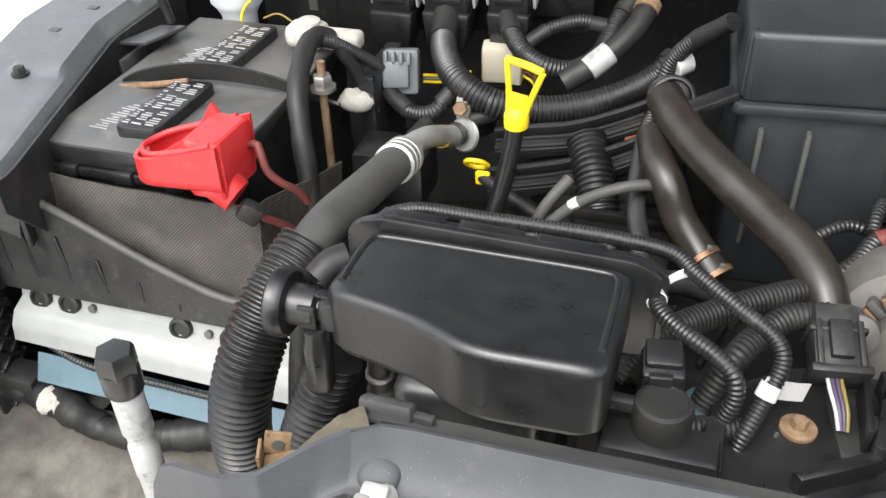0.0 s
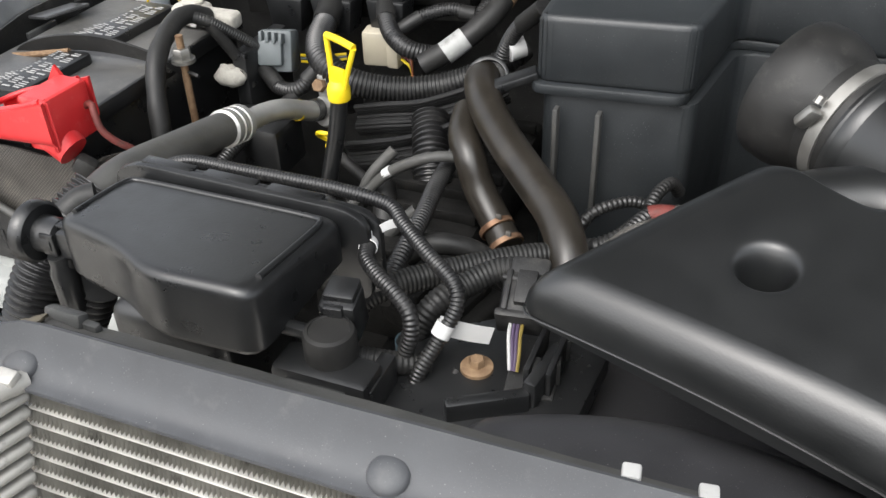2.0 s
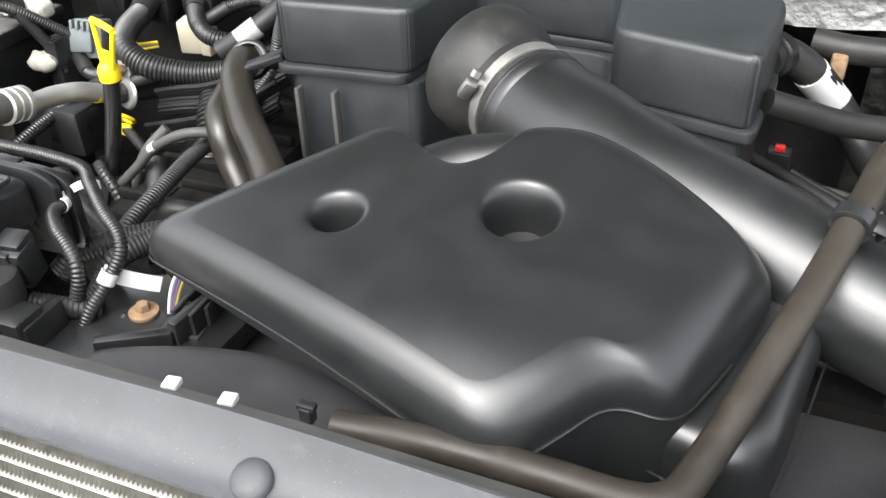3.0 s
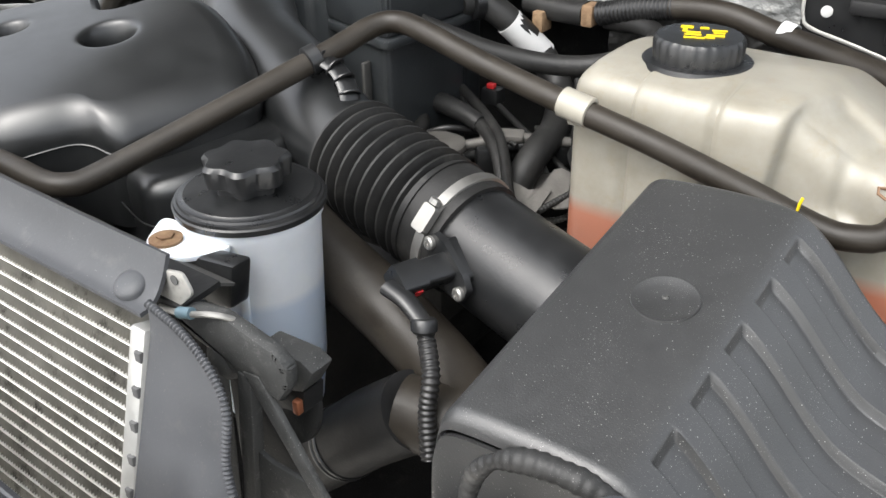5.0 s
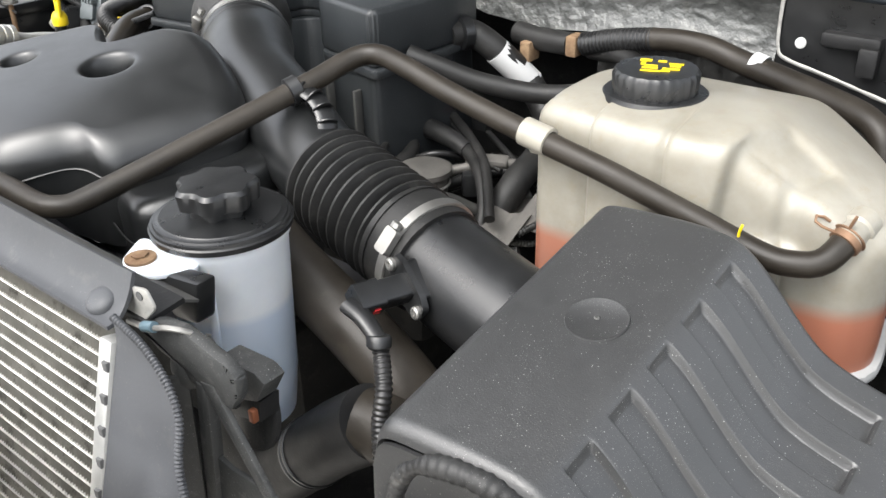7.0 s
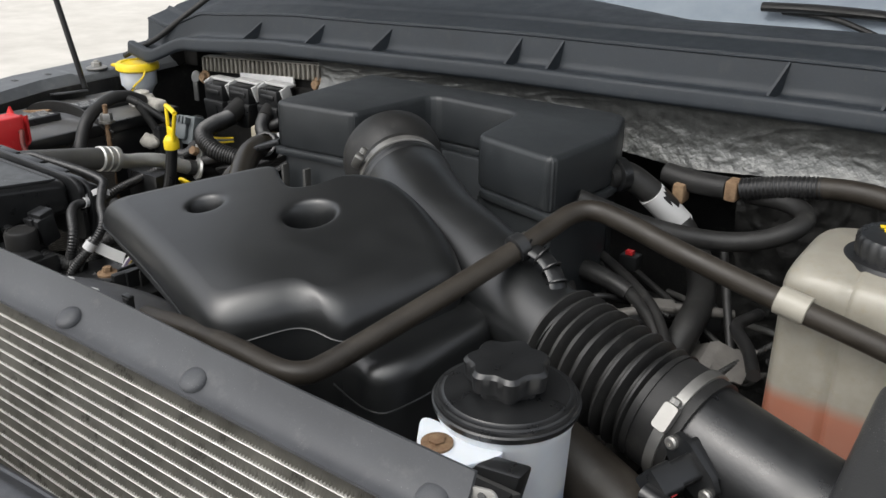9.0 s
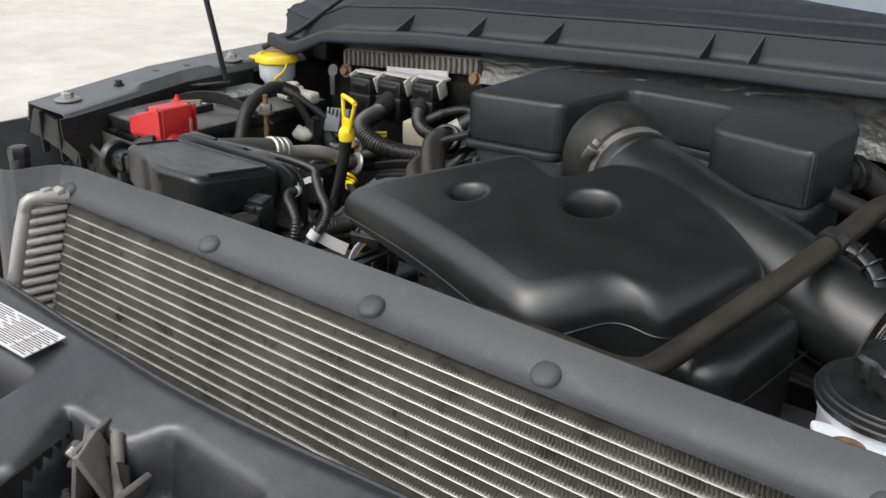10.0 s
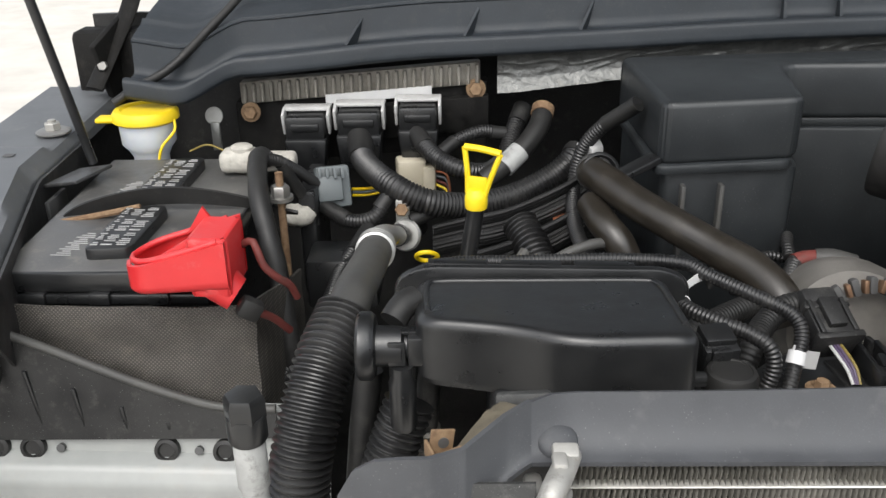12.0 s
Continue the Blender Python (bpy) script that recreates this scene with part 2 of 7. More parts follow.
CORRODED = mat("white_corroded_lead", (0.30, 0.285, 0.25), (0.50, 0.48, 0.43), 0.7, 0.9, scale=150, bump=0.9, stain=0.8, stain_col=(0.12, 0.10, 0.075))
# the pale blue-grey base paints the sky's reflection into the glass
GLASS = mat("sky_tinted_windscreen_glass", (0.25, 0.29, 0.33), (0.3, 0.34, 0.38), 0.06, 0.1, bump=0.0)
PURPLE = mat("dull_purple_wire", (0.062, 0.040, 0.085), (0.085, 0.060, 0.11), 0.45)
COPPERDARK = mat("tarnished_spring_steel", (0.16, 0.085, 0.05), (0.30, 0.19, 0.12), 0.4, 0.6, metal=0.6)
COPPER = mat("oxidised_copper", (0.35, 0.12, 0.06), (0.5, 0.22, 0.12), 0.45, 0.6, metal=0.7)


# ---- mesh tools ----
def V(p):
    return Vector(p)


def join(*pieces):
    verts, faces = [], []
    for v, f in pieces:
        k = len(verts)
        verts += [tuple(p) for p in v]
        faces += [tuple(i + k for i in q) for q in f]
    return verts, faces


def moved(geo, m):
    return [tuple(m @ V(p)) for p in geo[0]], geo[1]


def from_bm(bm):
    bm.verts.index_update()
    out = [tuple(v.co) for v in bm.verts], [tuple(v.index for v in f.verts) for f in bm.faces]
    bm.free()
    return out


def rbox(c, size, bevel=0.004, seg=2, taper=(1, 1), rot=(0, 0, 0)):
    """A box with rounded edges; taper: how much narrower the top is along x and y."""
    bm = bmesh.new()
    bmesh.ops.create_cube(bm, size=1.0)
    for v in bm.verts:
        k = v.co.z > 0
        v.co = V((v.co.x * size[0] * (taper[0] if k else 1), v.co.y * size[1] * (taper[1] if k else 1), v.co.z * size[2]))
    if bevel:
        bmesh.ops.bevel(bm, geom=bm.edges[:], offset=min(bevel, min(size) * 0.45), segments=seg, profile=0.5, affect="EDGES")
    return moved(from_bm(bm), pose(*c, *rot))


def prism(outline, z0, z1, bevel=0.003, seg=2):
    """An upright slab over a plan outline, its edges rounded."""
    bm = bmesh.new()
    lo = [bm.verts.new((x, y, z0)) for x, y in outline]
    hi = [bm.verts.new((x, y, z1)) for x, y in outline]
    n = len(outline)
    bm.faces.new(hi)
    bm.faces.new(lo[::-1])
    for i in range(n):
        bm.faces.new((lo[i], lo[(i + 1) % n], hi[(i + 1) % n], hi[i]))
    bmesh.ops.recalc_face_normals(bm, faces=bm.faces[:])
    if bevel:
        bmesh.ops.bevel(bm, geom=bm.edges[:], offset=bevel, segments=seg, profile=0.5, affect="EDGES")
    return from_bm(bm)


def smooth_line(pts, step):
    """Points at even steps along a Catmull-Rom line through pts."""
    P = [V(p) for p in pts]
    P = [P[0] * 2 - P[1]] + P + [P[-1] * 2 - P[-2]]
    dense = []
    for i in range(1, len(P) - 2):
        a, b, c, d = P[i - 1:i + 3]
        for k in range(24):
            t = k / 24
            dense.append(0.5 * ((2 * b) + (c - a) * t + (2 * a - 5 * b + 4 * c - d) * t * t + (3 * b - a - 3 * c + d) * t ** 3))
    dense.append(P[-2])
    length = [0.0]
    for p, q in zip(dense, dense[1:]):
        length.append(length[-1] + (q - p).length)
    n = max(2, int(length[-1] / step) + 1)
    out, j = [], 0
    for i in range(n + 1):
        s = length[-1] * i / n
        while j < len(dense) - 2 and length[j + 1] < s:
            j += 1
        w = (s - length[j]) / max(1e-9, length[j + 1] - length[j])
        out.append(dense[j].lerp(dense[j + 1], min(1, max(0, w))))
    return out, length[-1]


def sweep(pts, r, segs=14, step=0.006, rib=None, flat=1.0, closed_ends=True, wob=0.0):
    """A hose along a smooth line. r: one radius or (start, end). rib: (pitch, depth) of its rings. flat: thickness over width."""
    line, total = smooth_line(pts, rib[0] / 6 if rib else step)
    r0, r1 = r if isinstance(r, tuple) else (r, r)
    t0 = (line[1] - line[0]).normalized()
    up = V((0, 0, 1)) if abs(t0.z) < 0.9 else V((0, 1, 0))
    u = t0.cross(up).normalized()
    verts, faces, s = [], [], 0.0
    for i, p in enumerate(line):
        t = (line[min(i + 1, len(line) - 1)] - line[max(i - 1, 0)]).normalized()
        u = (u - t * u.dot(t)).normalized()
        w = t.cross(u)
        if i:
            s += (p - line[i - 1]).length
        rad = r0 + (r1 - r0) * s / total
        if rib:
            k = i % 6
            rad -= (0, 0, 0.5, 1, 1, 0.5)[k] * rib[1]
        if wob:
            rad *= 1 + wob * noise.noise(p * 60)
        for j in range(segs):
            a = 2 * math.pi * j / segs
            verts.append(tuple(p + u * (rad * math.cos(a)) + w * (rad * flat * math.sin(a))))
    n = len(line)
    for i in range(n - 1):
        for j in range(segs):
            a, b = i * segs + j, i * segs + (j + 1) % segs
            faces.append((a, b, b + segs, a + segs))
    if closed_ends:
        faces.append(tuple(range(segs))[::-1])
        faces.append(tuple(range((n - 1) * segs, n * segs)))
    return verts, faces


def lathe(profile, segs=32, at=(0, 0, 0), axis=(0, 0, 1), lobes=0, depth=0.0):
    """A turned body. profile: (radius, height) from below up. lobes, depth: waves round it, for grips."""
    q = V((0, 0, 1)).rotation_difference(V(axis).normalized()).to_matrix()
    verts, faces = [], []
    for r, z in profile:
        for j in range(segs):
            a = 2 * math.pi * j / segs
            k = 1 + (depth * math.cos(lobes * a) if lobes and r > 0.5 * max(p[0] for p in profile) else 0)
            verts.append(tuple(V(at) + q @ V((r * k * math.cos(a), r * k * math.sin(a), z))))
    for i in range(len(profile) - 1):
        for j in range(segs):
            a, b = i * segs + j, i * segs + (j + 1) % segs
            faces.append((a, b, b + segs, a + segs))
    faces.append(tuple(range(segs))[::-1])
    faces.append(tuple(range((len(profile) - 1) * segs, len(profile) * segs)))
    return verts, faces


def sheet(nu, nv, f, thick=0.0):
    """A surface f(u, v), u and v from 0 to 1; with thickness it gets a second skin below and edges."""
    top = [V(f(i / nu, j / nv)) for j in range(nv + 1) for i in range(nu + 1)]
    w = nu + 1
    faces = [(j * w + i, j * w + i + 1, (j + 1) * w + i + 1, (j + 1) * w + i) for j in range(nv) for i in range(nu)]
    if not thick:
        return [tuple(p) for p in top], faces
    low = []
    for j in range(nv + 1):
        for i in range(w):
            du = top[j * w + min(i + 1, nu)] - top[j * w + max(i - 1, 0)]
            dv = top[min(j + 1, nv) * w + i] - top[max(j - 1, 0) * w + i]
            low.append(top[j * w + i] - du.cross(dv).normalized() * thick)
    k = len(top)
    faces += [tuple(i + k for i in q[::-1]) for q in faces]
    rim = [i for i in range(w)] + [j * w + nu for j in range(1, nv + 1)] + [nv * w + i for i in range(nu - 1, -1, -1)] + [j * w for j in range(nv - 1, 0, -1)]
    for a, b in zip(rim, rim[1:] + rim[:1]):
        faces.append((b, a, a + k, b + k))
    return [tuple(p) for p in top + low], faces


def round_outline(pts, r, seg=5):
    """A closed plan outline with its corners rounded; r: one radius, or one a corner."""
    out, n = [], len(pts)
    for i in range(n):
        p, a, b = V((*pts[i], 0)), V((*pts[i - 1], 0)), V((*pts[(i + 1) % n], 0))
        rr = r[i] if isinstance(r, (list, tuple)) else r
        d1, d2 = (a - p), (b - p)
        k = min(rr, d1.length * 0.48, d2.length * 0.48)
        s, e = p + d1.normalized() * k, p + d2.normalized() * k
        for j in range(seg + 1):
            t = j / seg
            q = s * (1 - t) ** 2 + p * 2 * t * (1 - t) + e * t * t
            out.append((q.x, q.y))
    return out


def even(outline, n):
    """The closed outline as n points at even steps."""
    P = [V((*p, 0)) for p in outline]
    P.append(P[0])
    L = [0.0]
    for a, b in zip(P, P[1:]):
        L.append(L[-1] + (b - a).length)
    out, j = [], 0
    for i in range(n):
        s = L[-1] * i / n
        while L[j + 1] < s:
            j += 1
        q = P[j].lerp(P[j + 1], (s - L[j]) / max(1e-9, L[j + 1] - L[j]))
        out.append((q.x, q.y))
    return out


def dome(outline, centre, top, edge, low, rings=26, n=120, tuck=1.004, levels=1, relief=None):
    """A moulded cover over a plan outline seen whole from centre. top(x, y): its height; edge: radius of its rounded rim;
    low(x, y): the height to which its walls go down; relief(x, y, z): how far the wall stands out, as a share of its distance."""
    O = even(outline, n)
    C = V((*centre, 0))
    verts, faces = [], []
    size = sum((V((*o, 0)) - C).length for o in O) / n
    e = edge / size

    def ring(scale, drop, wall=None):
        for x, y in O:
            p = C.lerp(V((x, y, 0)), scale)
            z = top(p.x, p.y) - drop
            if wall is not None:
                z = low(p.x, p.y) * (1 - wall) + (top(x, y) - edge) * wall
            if relief and scale > 0.5:
                p = C.lerp(p, 1 + relief(p.x, p.y, z) * min(1, (scale - 0.5) * 3))
            verts.append((p.x, p.y, z))
    for k in range(levels):
        ring(tuck + (1 - tuck) * k / levels, 0, k / levels)
    ring(1.0, edge)
    for k in range(1, 6):
        a = k / 5 * math.pi / 2
        ring(1 - e * (1 - math.cos(a)), edge * (1 - math.sin(a)))
    for k in range(1, rings):
        ring((1 - e) * (1 - k / rings), 0)
    verts.append((C.x, C.y, top(C.x, C.y)))
    R = 5 + levels + rings
    for i in range(R - 1):
        for j in range(n):
            a, b = i * n + j, i * n + (j + 1) % n
            faces.append((a, b, b + n, a + n))
    last = (R - 1) * n
    for j in range(n):
        faces.append((last + j, last + (j + 1) % n, len(verts) - 1))
    faces.append(tuple(range(n))[::-1])
    return verts, faces


def thing(name, at, label, category, group="", kind=""):
    """An Empty at a thing's base, which carries its tags."""
    ob = new(name)
    ob.empty_display_size = 0.02
    ob.location = at
    return tagged(ob, label, category, group, kind)


def part(name, geo, material, parent=None, label="", smooth=True, sharp=40):
    """One mesh object of a bmesh or of (points, faces), in world metres, under a thing or a part."""
    if isinstance(geo, bmesh.types.BMesh):
        geo = from_bm(geo)
    me = bpy.data.meshes.new(name)
    me.from_pydata(geo[0], [], geo[1])
    me.materials.append(material)
    me.update()
    if smooth:
        me.polygons.foreach_set("use_smooth", [True] * len(me.polygons))
        me.set_sharp_from_angle(angle=radians(sharp))
    ob = new(name, me)
    if parent is not None:
        ob.parent = parent
        if parent.parent is None:
            ob.matrix_parent_inverse = Matrix.Translation(-V(parent.location))
    if label:
        ob["label"] = label
    return ob


def single(name, geo, material, label, category, group="", kind="", **k):
    """A thing that is one mesh."""
    return tagged(part(name, geo, material, **k), label, category, group, kind)


def hexagon(at, r, h, axis=(0, 0, 1)):
    return lathe([(r, 0), (r, h * 0.85), (r * 0.85, h)], 6, at, axis)


def slab(c, u, n, outline, d):
    """A flat plate over an outline in its own plane: u along it, n out of it, d thick from c outward."""
    c, u, n = V(c), V(u).normalized(), V(n).normalized()
    n = (n - u * n.dot(u)).normalized()
    w = u.cross(n)
    k = len(outline)
    vs = [tuple(c + u * a + w * b) for a, b in outline] + [tuple(c + u * a * 0.96 + w * b * 0.96 + n * d) for a, b in outline]
    return vs, [tuple(range(k))[::-1], tuple(range(k, 2 * k))] + [(i, (i + 1) % k, (i + 1) % k + k, i + k) for i in range(k)]


def sweep_ring(c, r, w, t, axis=(0, 0, 1), segs=40):
    """A flat band bent to a ring."""
    return lathe([(r, -w / 2), (r + t, -w / 2 + t / 2), (r + t, w / 2 - t / 2), (r, w / 2), (r - t, w / 2), (r - t, -w / 2)], segs, c, axis)


# ---- setting ----
single("ground", sheet(8, 8, lambda u, v: (-60 + 120 * u, -60 + 120 * v, 0)), CONCRETE, "pale sandy concrete lot under the truck", "ground", kind="structure")


def step(v, w):
    """A soft step from 0 to 1 of width w."""
    return 1 / (1 + math.exp(max(-40, min(40, -v / w))))


def core_y(z):
    """The radiator pack leans: its foot stands further forward."""
    return 0.004 - 0.30 * (1.178 - z)


# radiator pack: condenser core with tubes and fins
rad = thing("condenser", (0, -0.12, 0.75), "aluminium air conditioning condenser with dirty fins and bright flat tubes", "condenser")
X0, X1, ZT, PITCH = -0.412, 0.402, 1.1675, 0.0102
ROWS = 27
for k in range(ROWS):
    z = ZT - 0.004 - PITCH * k
    part("tube", rbox(((X0 + X1) / 2, core_y(z) + 0.0015, z), (X1 - X0, 0.007, 0.0011), 0.0004, 1), TUBE, rad)
NF = 520
for k in range(-1, ROWS - 1):
    z1, z0 = ZT - 0.005 - PITCH * k, ZT - 0.003 - PITCH * (k + 1)
    vs, fs = [], []
    for i in range(NF + 1):
        x = X0 + (X1 - X0) * i / NF
        zz = z1 if i % 2 else z0
        vs += [(x, core_y(zz) - 0.0015 + 0.0006 * noise.noise(V((x * 300, k, 0))), zz), (x, core_y(zz) + 0.008, zz)]
    for i in range(NF):
        fs.append((2 * i, 2 * i + 1, 2 * i + 3, 2 * i + 2))
    part("fin_strip", (vs, fs), FIN, rad, smooth=False)
part("backing", sheet(2, 2, lambda u, v: (X0 + (X1 - X0) * u, core_y(0.9 + 0.27 * v) + 0.0125, 0.9 + 0.27 * v)), FIN, rad, "dark radiator behind the fins")
# end header with its moulded ribs
for k in range(24):
    z = 1.172 - 0.0104 * k
    part("tank_rib", rbox((-0.4185, core_y(z) - 0.018, z), (0.010, 0.038, 0.0072), 0.0032, 3, rot=(0, 0, -18)), CAST, rad, "silver end tank rib")
part("end_tank", rbox((-0.4300, core_y(1.05) - 0.018, 1.05), (0.010, 0.046, 0.26), 0.003, rot=(-16.7, 0, 0)), CAST, rad, "silver end tank")
part("tank_edge", sweep([(-0.411, 0.002, 1.182), (-0.417, -0.018, 1.186), (-0.424, -0.034, 1.184), (-0.4275, core_y(1.168) - 0.040, 1.168), (-0.4285, core_y(1.14) - 0.041, 1.14), (-0.4285, core_y(1.05) - 0.041, 1.05), (-0.4285, core_y(0.93) - 0.041, 0.93)], 0.0068, 12), CAST, rad, "rounded silver tank edge")
part("bracket", join(rbox((-0.414, -0.006, 1.190), (0.014, 0.010, 0.006), 0.002, rot=(15, 0, 0)), rbox((-0.418, -0.016, 1.192), (0.008, 0.012, 0.005), 0.002)), CAST, rad, "silver mounting tab")
part("header_strip", rbox((0.4095, core_y(1.05) - 0.001, 1.05), (0.014, 0.018, 0.255), 0.003, rot=(-16.7, 0, 0)), ALU, rad, "bright crimped header edge")
for i in range(11):
    z = 1.158 - 0.0215 * i
    part("clip", rbox((0.413, core_y(z) - 0.009, z), (0.0055, 0.005, 0.0075), 0.001), INK, rad, "black header clip")


# rubber sight shield over the pack
def crest(x):
    return 0.020 + 0.007 * math.exp(-(x / 0.16) ** 2) - 20 * min(0.0, x + 0.41) ** 2, 1.2095 + 0.002 * math.exp(-((x + 0.2) / 0.1) ** 2)


def shield_f(u, v):
    x = -0.4325 + 0.8425 * u
    yc, zc = crest(x)
    return x, -0.004 + (yc + 0.004) * v ** 0.72, 1.182 + (zc - 1.182) * v ** 1.75


sh = thing("sight_shield", (0, 0.01, 1.15), "grey rubber air deflector over the radiator, held by push studs", "deflector")
part("panel", sheet(60, 10, shield_f, 0.003), SHIELD, sh)


WING = [(-0.4095, 0.0200, 1.2095), (-0.420, 0.0165, 1.2105), (-0.431, 0.0110, 1.2105), (-0.444, 0.0005, 1.2088), (-0.456, -0.0120, 1.2065), (-0.466, -0.0225, 1.2045), (-0.484, -0.0270, 1.2020), (-0.500, -0.0255, 1.2005), (-0.513, -0.0220, 1.1965), (-0.524, -0.0185, 1.1880), (-0.533, -0.0165, 1.170), (-0.540, -0.015, 1.14)]


def wing_at(k):
    i = min(int(k), len(WING) - 2)
    return V(WING[i]).lerp(V(WING[i + 1]), k - i)


def neck_f(u, v):
    p = wing_at(2 + 3.2 * u)
    d, h, w = 0.015 - 0.006 * u, 0.0285 + 0.024 * u ** 2, 1 - v
    return p.x, p.y - d + d * w ** 0.72, p.z - h + h * w ** 1.75


def wing_f(u, v):
    p = wing_at(5 + 6 * u)
    return p.x, p.y - 0.015 * v, p.z - 0.24 * v


part("wing_neck", sheet(36, 10, neck_f, 0.003), SHIELD, sh, "rubber band curving round the corner")
part("side_baffle", sheet(8, 12, lambda u, v: (-0.431 - 0.040 * u, -0.026 + 0.006 * u - 0.070 * v, 1.186 - 0.005 * u - 0.24 * v), 0.003), DUSTMOUNT, sh, "dark baffle beside the end tank")
part("wing", sheet(40, 12, wing_f, 0.003), SHIELD, sh, "hanging rubber flap beside the headlamp opening")


FLAP_EDGE = [(0.418, 1.192), (0.449, 1.185), (0.474, 1.172), (0.488, 1.155), (0.492, 1.127), (0.506, 1.103), (0.526, 1.084), (0.53, 1.065), (0.52, 1.03), (0.50, 0.98), (0.48, 0.90)]


def flap_f(u, v):
    k = v * 10
    i = min(int(k), 9)
    w = k - i
    xe = FLAP_EDGE[i][0] * (1 - w) + FLAP_EDGE[i + 1][0] * w
    z = FLAP_EDGE[i][1] * (1 - w) + FLAP_EDGE[i + 1][1] * w
    x = 0.4165 + (xe - 0.4165) * u
    return x, core_y(z) - 0.008 - 0.006 * math.sin(u * 3) * v, z - 0.02 * (1 - u) * (1 - v)


part("side_flap", sheet(10, 24, flap_f, 0.003), SHIELD, sh, "rubber side flap with a cut edge")
part("flap_bead", sweep([(q[0] + 0.0005, core_y(q[1]) - 0.011, q[1]) for q in FLAP_EDGE], 0.0028, 8, rib=(0.0026, 0.0010)), SHIELD, sh, "serrated moulded edge")
for x in (-0.417, -0.187, 0.009, 0.169, 0.388):
    part("push_stud", lathe([(0.0112, -0.002), (0.0112, 0.0008), (0.0098, 0.0030), (0.0058, 0.0045), (0.002, 0.0049)], 24, (x, 0.008, 1.1875), (0, -0.45, 1)), SHIELD, sh)


# grille frame in front of the pack
def frame_f(u, v):
    """A sloping panel with a deep latch well, a notch and a shallow pocket let into its front."""
    x, d = -0.46 + 1.05 * u, 0.16 * v
    sag = 0.018 * max(0, math.sin((x + 0.17) * 9)) if -0.17 < x < 0.18 else 0
    y = -0.098 - d + 0.006 * math.sin(x * 11)
    z = 1.132 - sag * (0.3 + 0.7 * min(1, d / 0.05)) - 0.22 * d - 0.010 * max(0, 0.012 - d) * 80
    well = step(x + 0.140 + 0.35 * (y + 0.175), 0.0012) * step(-0.066 - x + 0.4 * (y + 0.17), 0.0015) * step(-0.166 - y + 0.12 * (x + 0.13), 0.0012)
    notch = step(-0.208 - x, 0.002) * step(-0.164 - y, 0.002)
    pocket = step(x + 0.062 - 0.7 * (y + 0.134), 0.0015) * step(0.040 - x - 0.6 * (y + 0.134), 0.002) * step(-0.134 - y, 0.0015)
    return x, y, z - 0.10 * well - 0.08 * notch - 0.050 * pocket * (1 - well)


gf = thing("grille_frame", (0, -0.18, 1.0), "black plastic grille frame in front of the radiator", "grille frame")
part("top_panel", sheet(300, 90, frame_f, 0.004), FRAME, gf, sharp=50)
part("edge_bead", sweep([(frame_f(k / 40, 0)[0], frame_f(k / 40, 0)[1] + 0.001, frame_f(k / 40, 0)[2] + 0.0015) for k in range(41)], 0.0042, 8), FRAME, gf, "rounded lip along the condenser side")
part("front_bar", sheet(60, 6, lambda u, v: (-0.46 + 1.05 * u, -0.262 - 0.06 * v, 1.094 - 0.02 * v - 0.01 * math.sin(u * 12)), 0.004), FRAME, gf)
# black plates added inside the openings to paint in their deep shade
part("well_shade_floor", rbox((-0.103, -0.215, 1.040), (0.070, 0.075, 0.004), 0.001, rot=(12, 0, 0)), DIRTSHADE, gf, "added black plate for the shade deep in the latch well")
part("well_shade_wall", rbox((-0.1275, -0.212, 1.060), (0.003, 0.086, 0.080), 0.001, rot=(0, 0, 19)), DIRTSHADE, gf, "added black plate for the shade along the latch well's side")
part("well_shade_wall", rbox((-0.098, -0.1735, 1.062), (0.062, 0.003, 0.076), 0.001, rot=(-4, 0, 6)), DIRTSHADE, gf, "added black plate for the shade at the latch well's rear")
part("notch_shade", rbox((-0.30, -0.205, 1.062), (0.18, 0.075, 0.004), 0.001), DIRTSHADE, gf, "added black plate for the shade in the notch")
part("pocket_shade", rbox((-0.005, -0.190, 1.064), (0.090, 0.09, 0.003), 0.001), MATTE, gf, "added black plate for the shade in the pocket")
part("rib", rbox((-0.115, -0.205, 1.045), (0.006, 0.06, 0.03), 0.002, rot=(0, 0, 12)), BLACK, gf)
lt = thing("hood_latch", (-0.10, -0.18, 1.02), "worn steel hood latch with a bolt and washer", "latch")
part("plate", join(rbox((-0.106, -0.176, 1.088), (0.004, 0.045, 0.060), 0.001, rot=(0, 10, 25)), rbox((-0.089, -0.172, 1.082), (0.007, 0.030, 0.075), 0.002, rot=(12, -18, 25)), rbox((-0.066, -0.178, 1.070), (0.006, 0.040, 0.050), 0.002, rot=(0, 25, 12)), rbox((-0.122, -0.165, 1.1085), (0.034, 0.006, 0.004), 0.001, rot=(0, 8, -38))), CASTDARK, lt)
part("hook", sweep([(-0.092, -0.160, 1.115), (-0.082, -0.168, 1.100), (-0.078, -0.172, 1.080), (-0.060, -0.182, 1.064), (-0.055, -0.196, 1.070)], 0.0048, 10, flat=0.6), CASTDARK, lt, "bent latch hook")
part("washer", lathe([(0.0125, -0.001), (0.0125, 0.001), (0.010, 0.002)], 24, (-0.121, -0.176, 1.092), (-0.5, -0.45, 0.7)), STEEL, lt)
part("bolt", hexagon((-0.1215, -0.1765, 1.093), 0.0075, 0.008, (-0.5, -0.45, 0.7)), STEEL, lt)
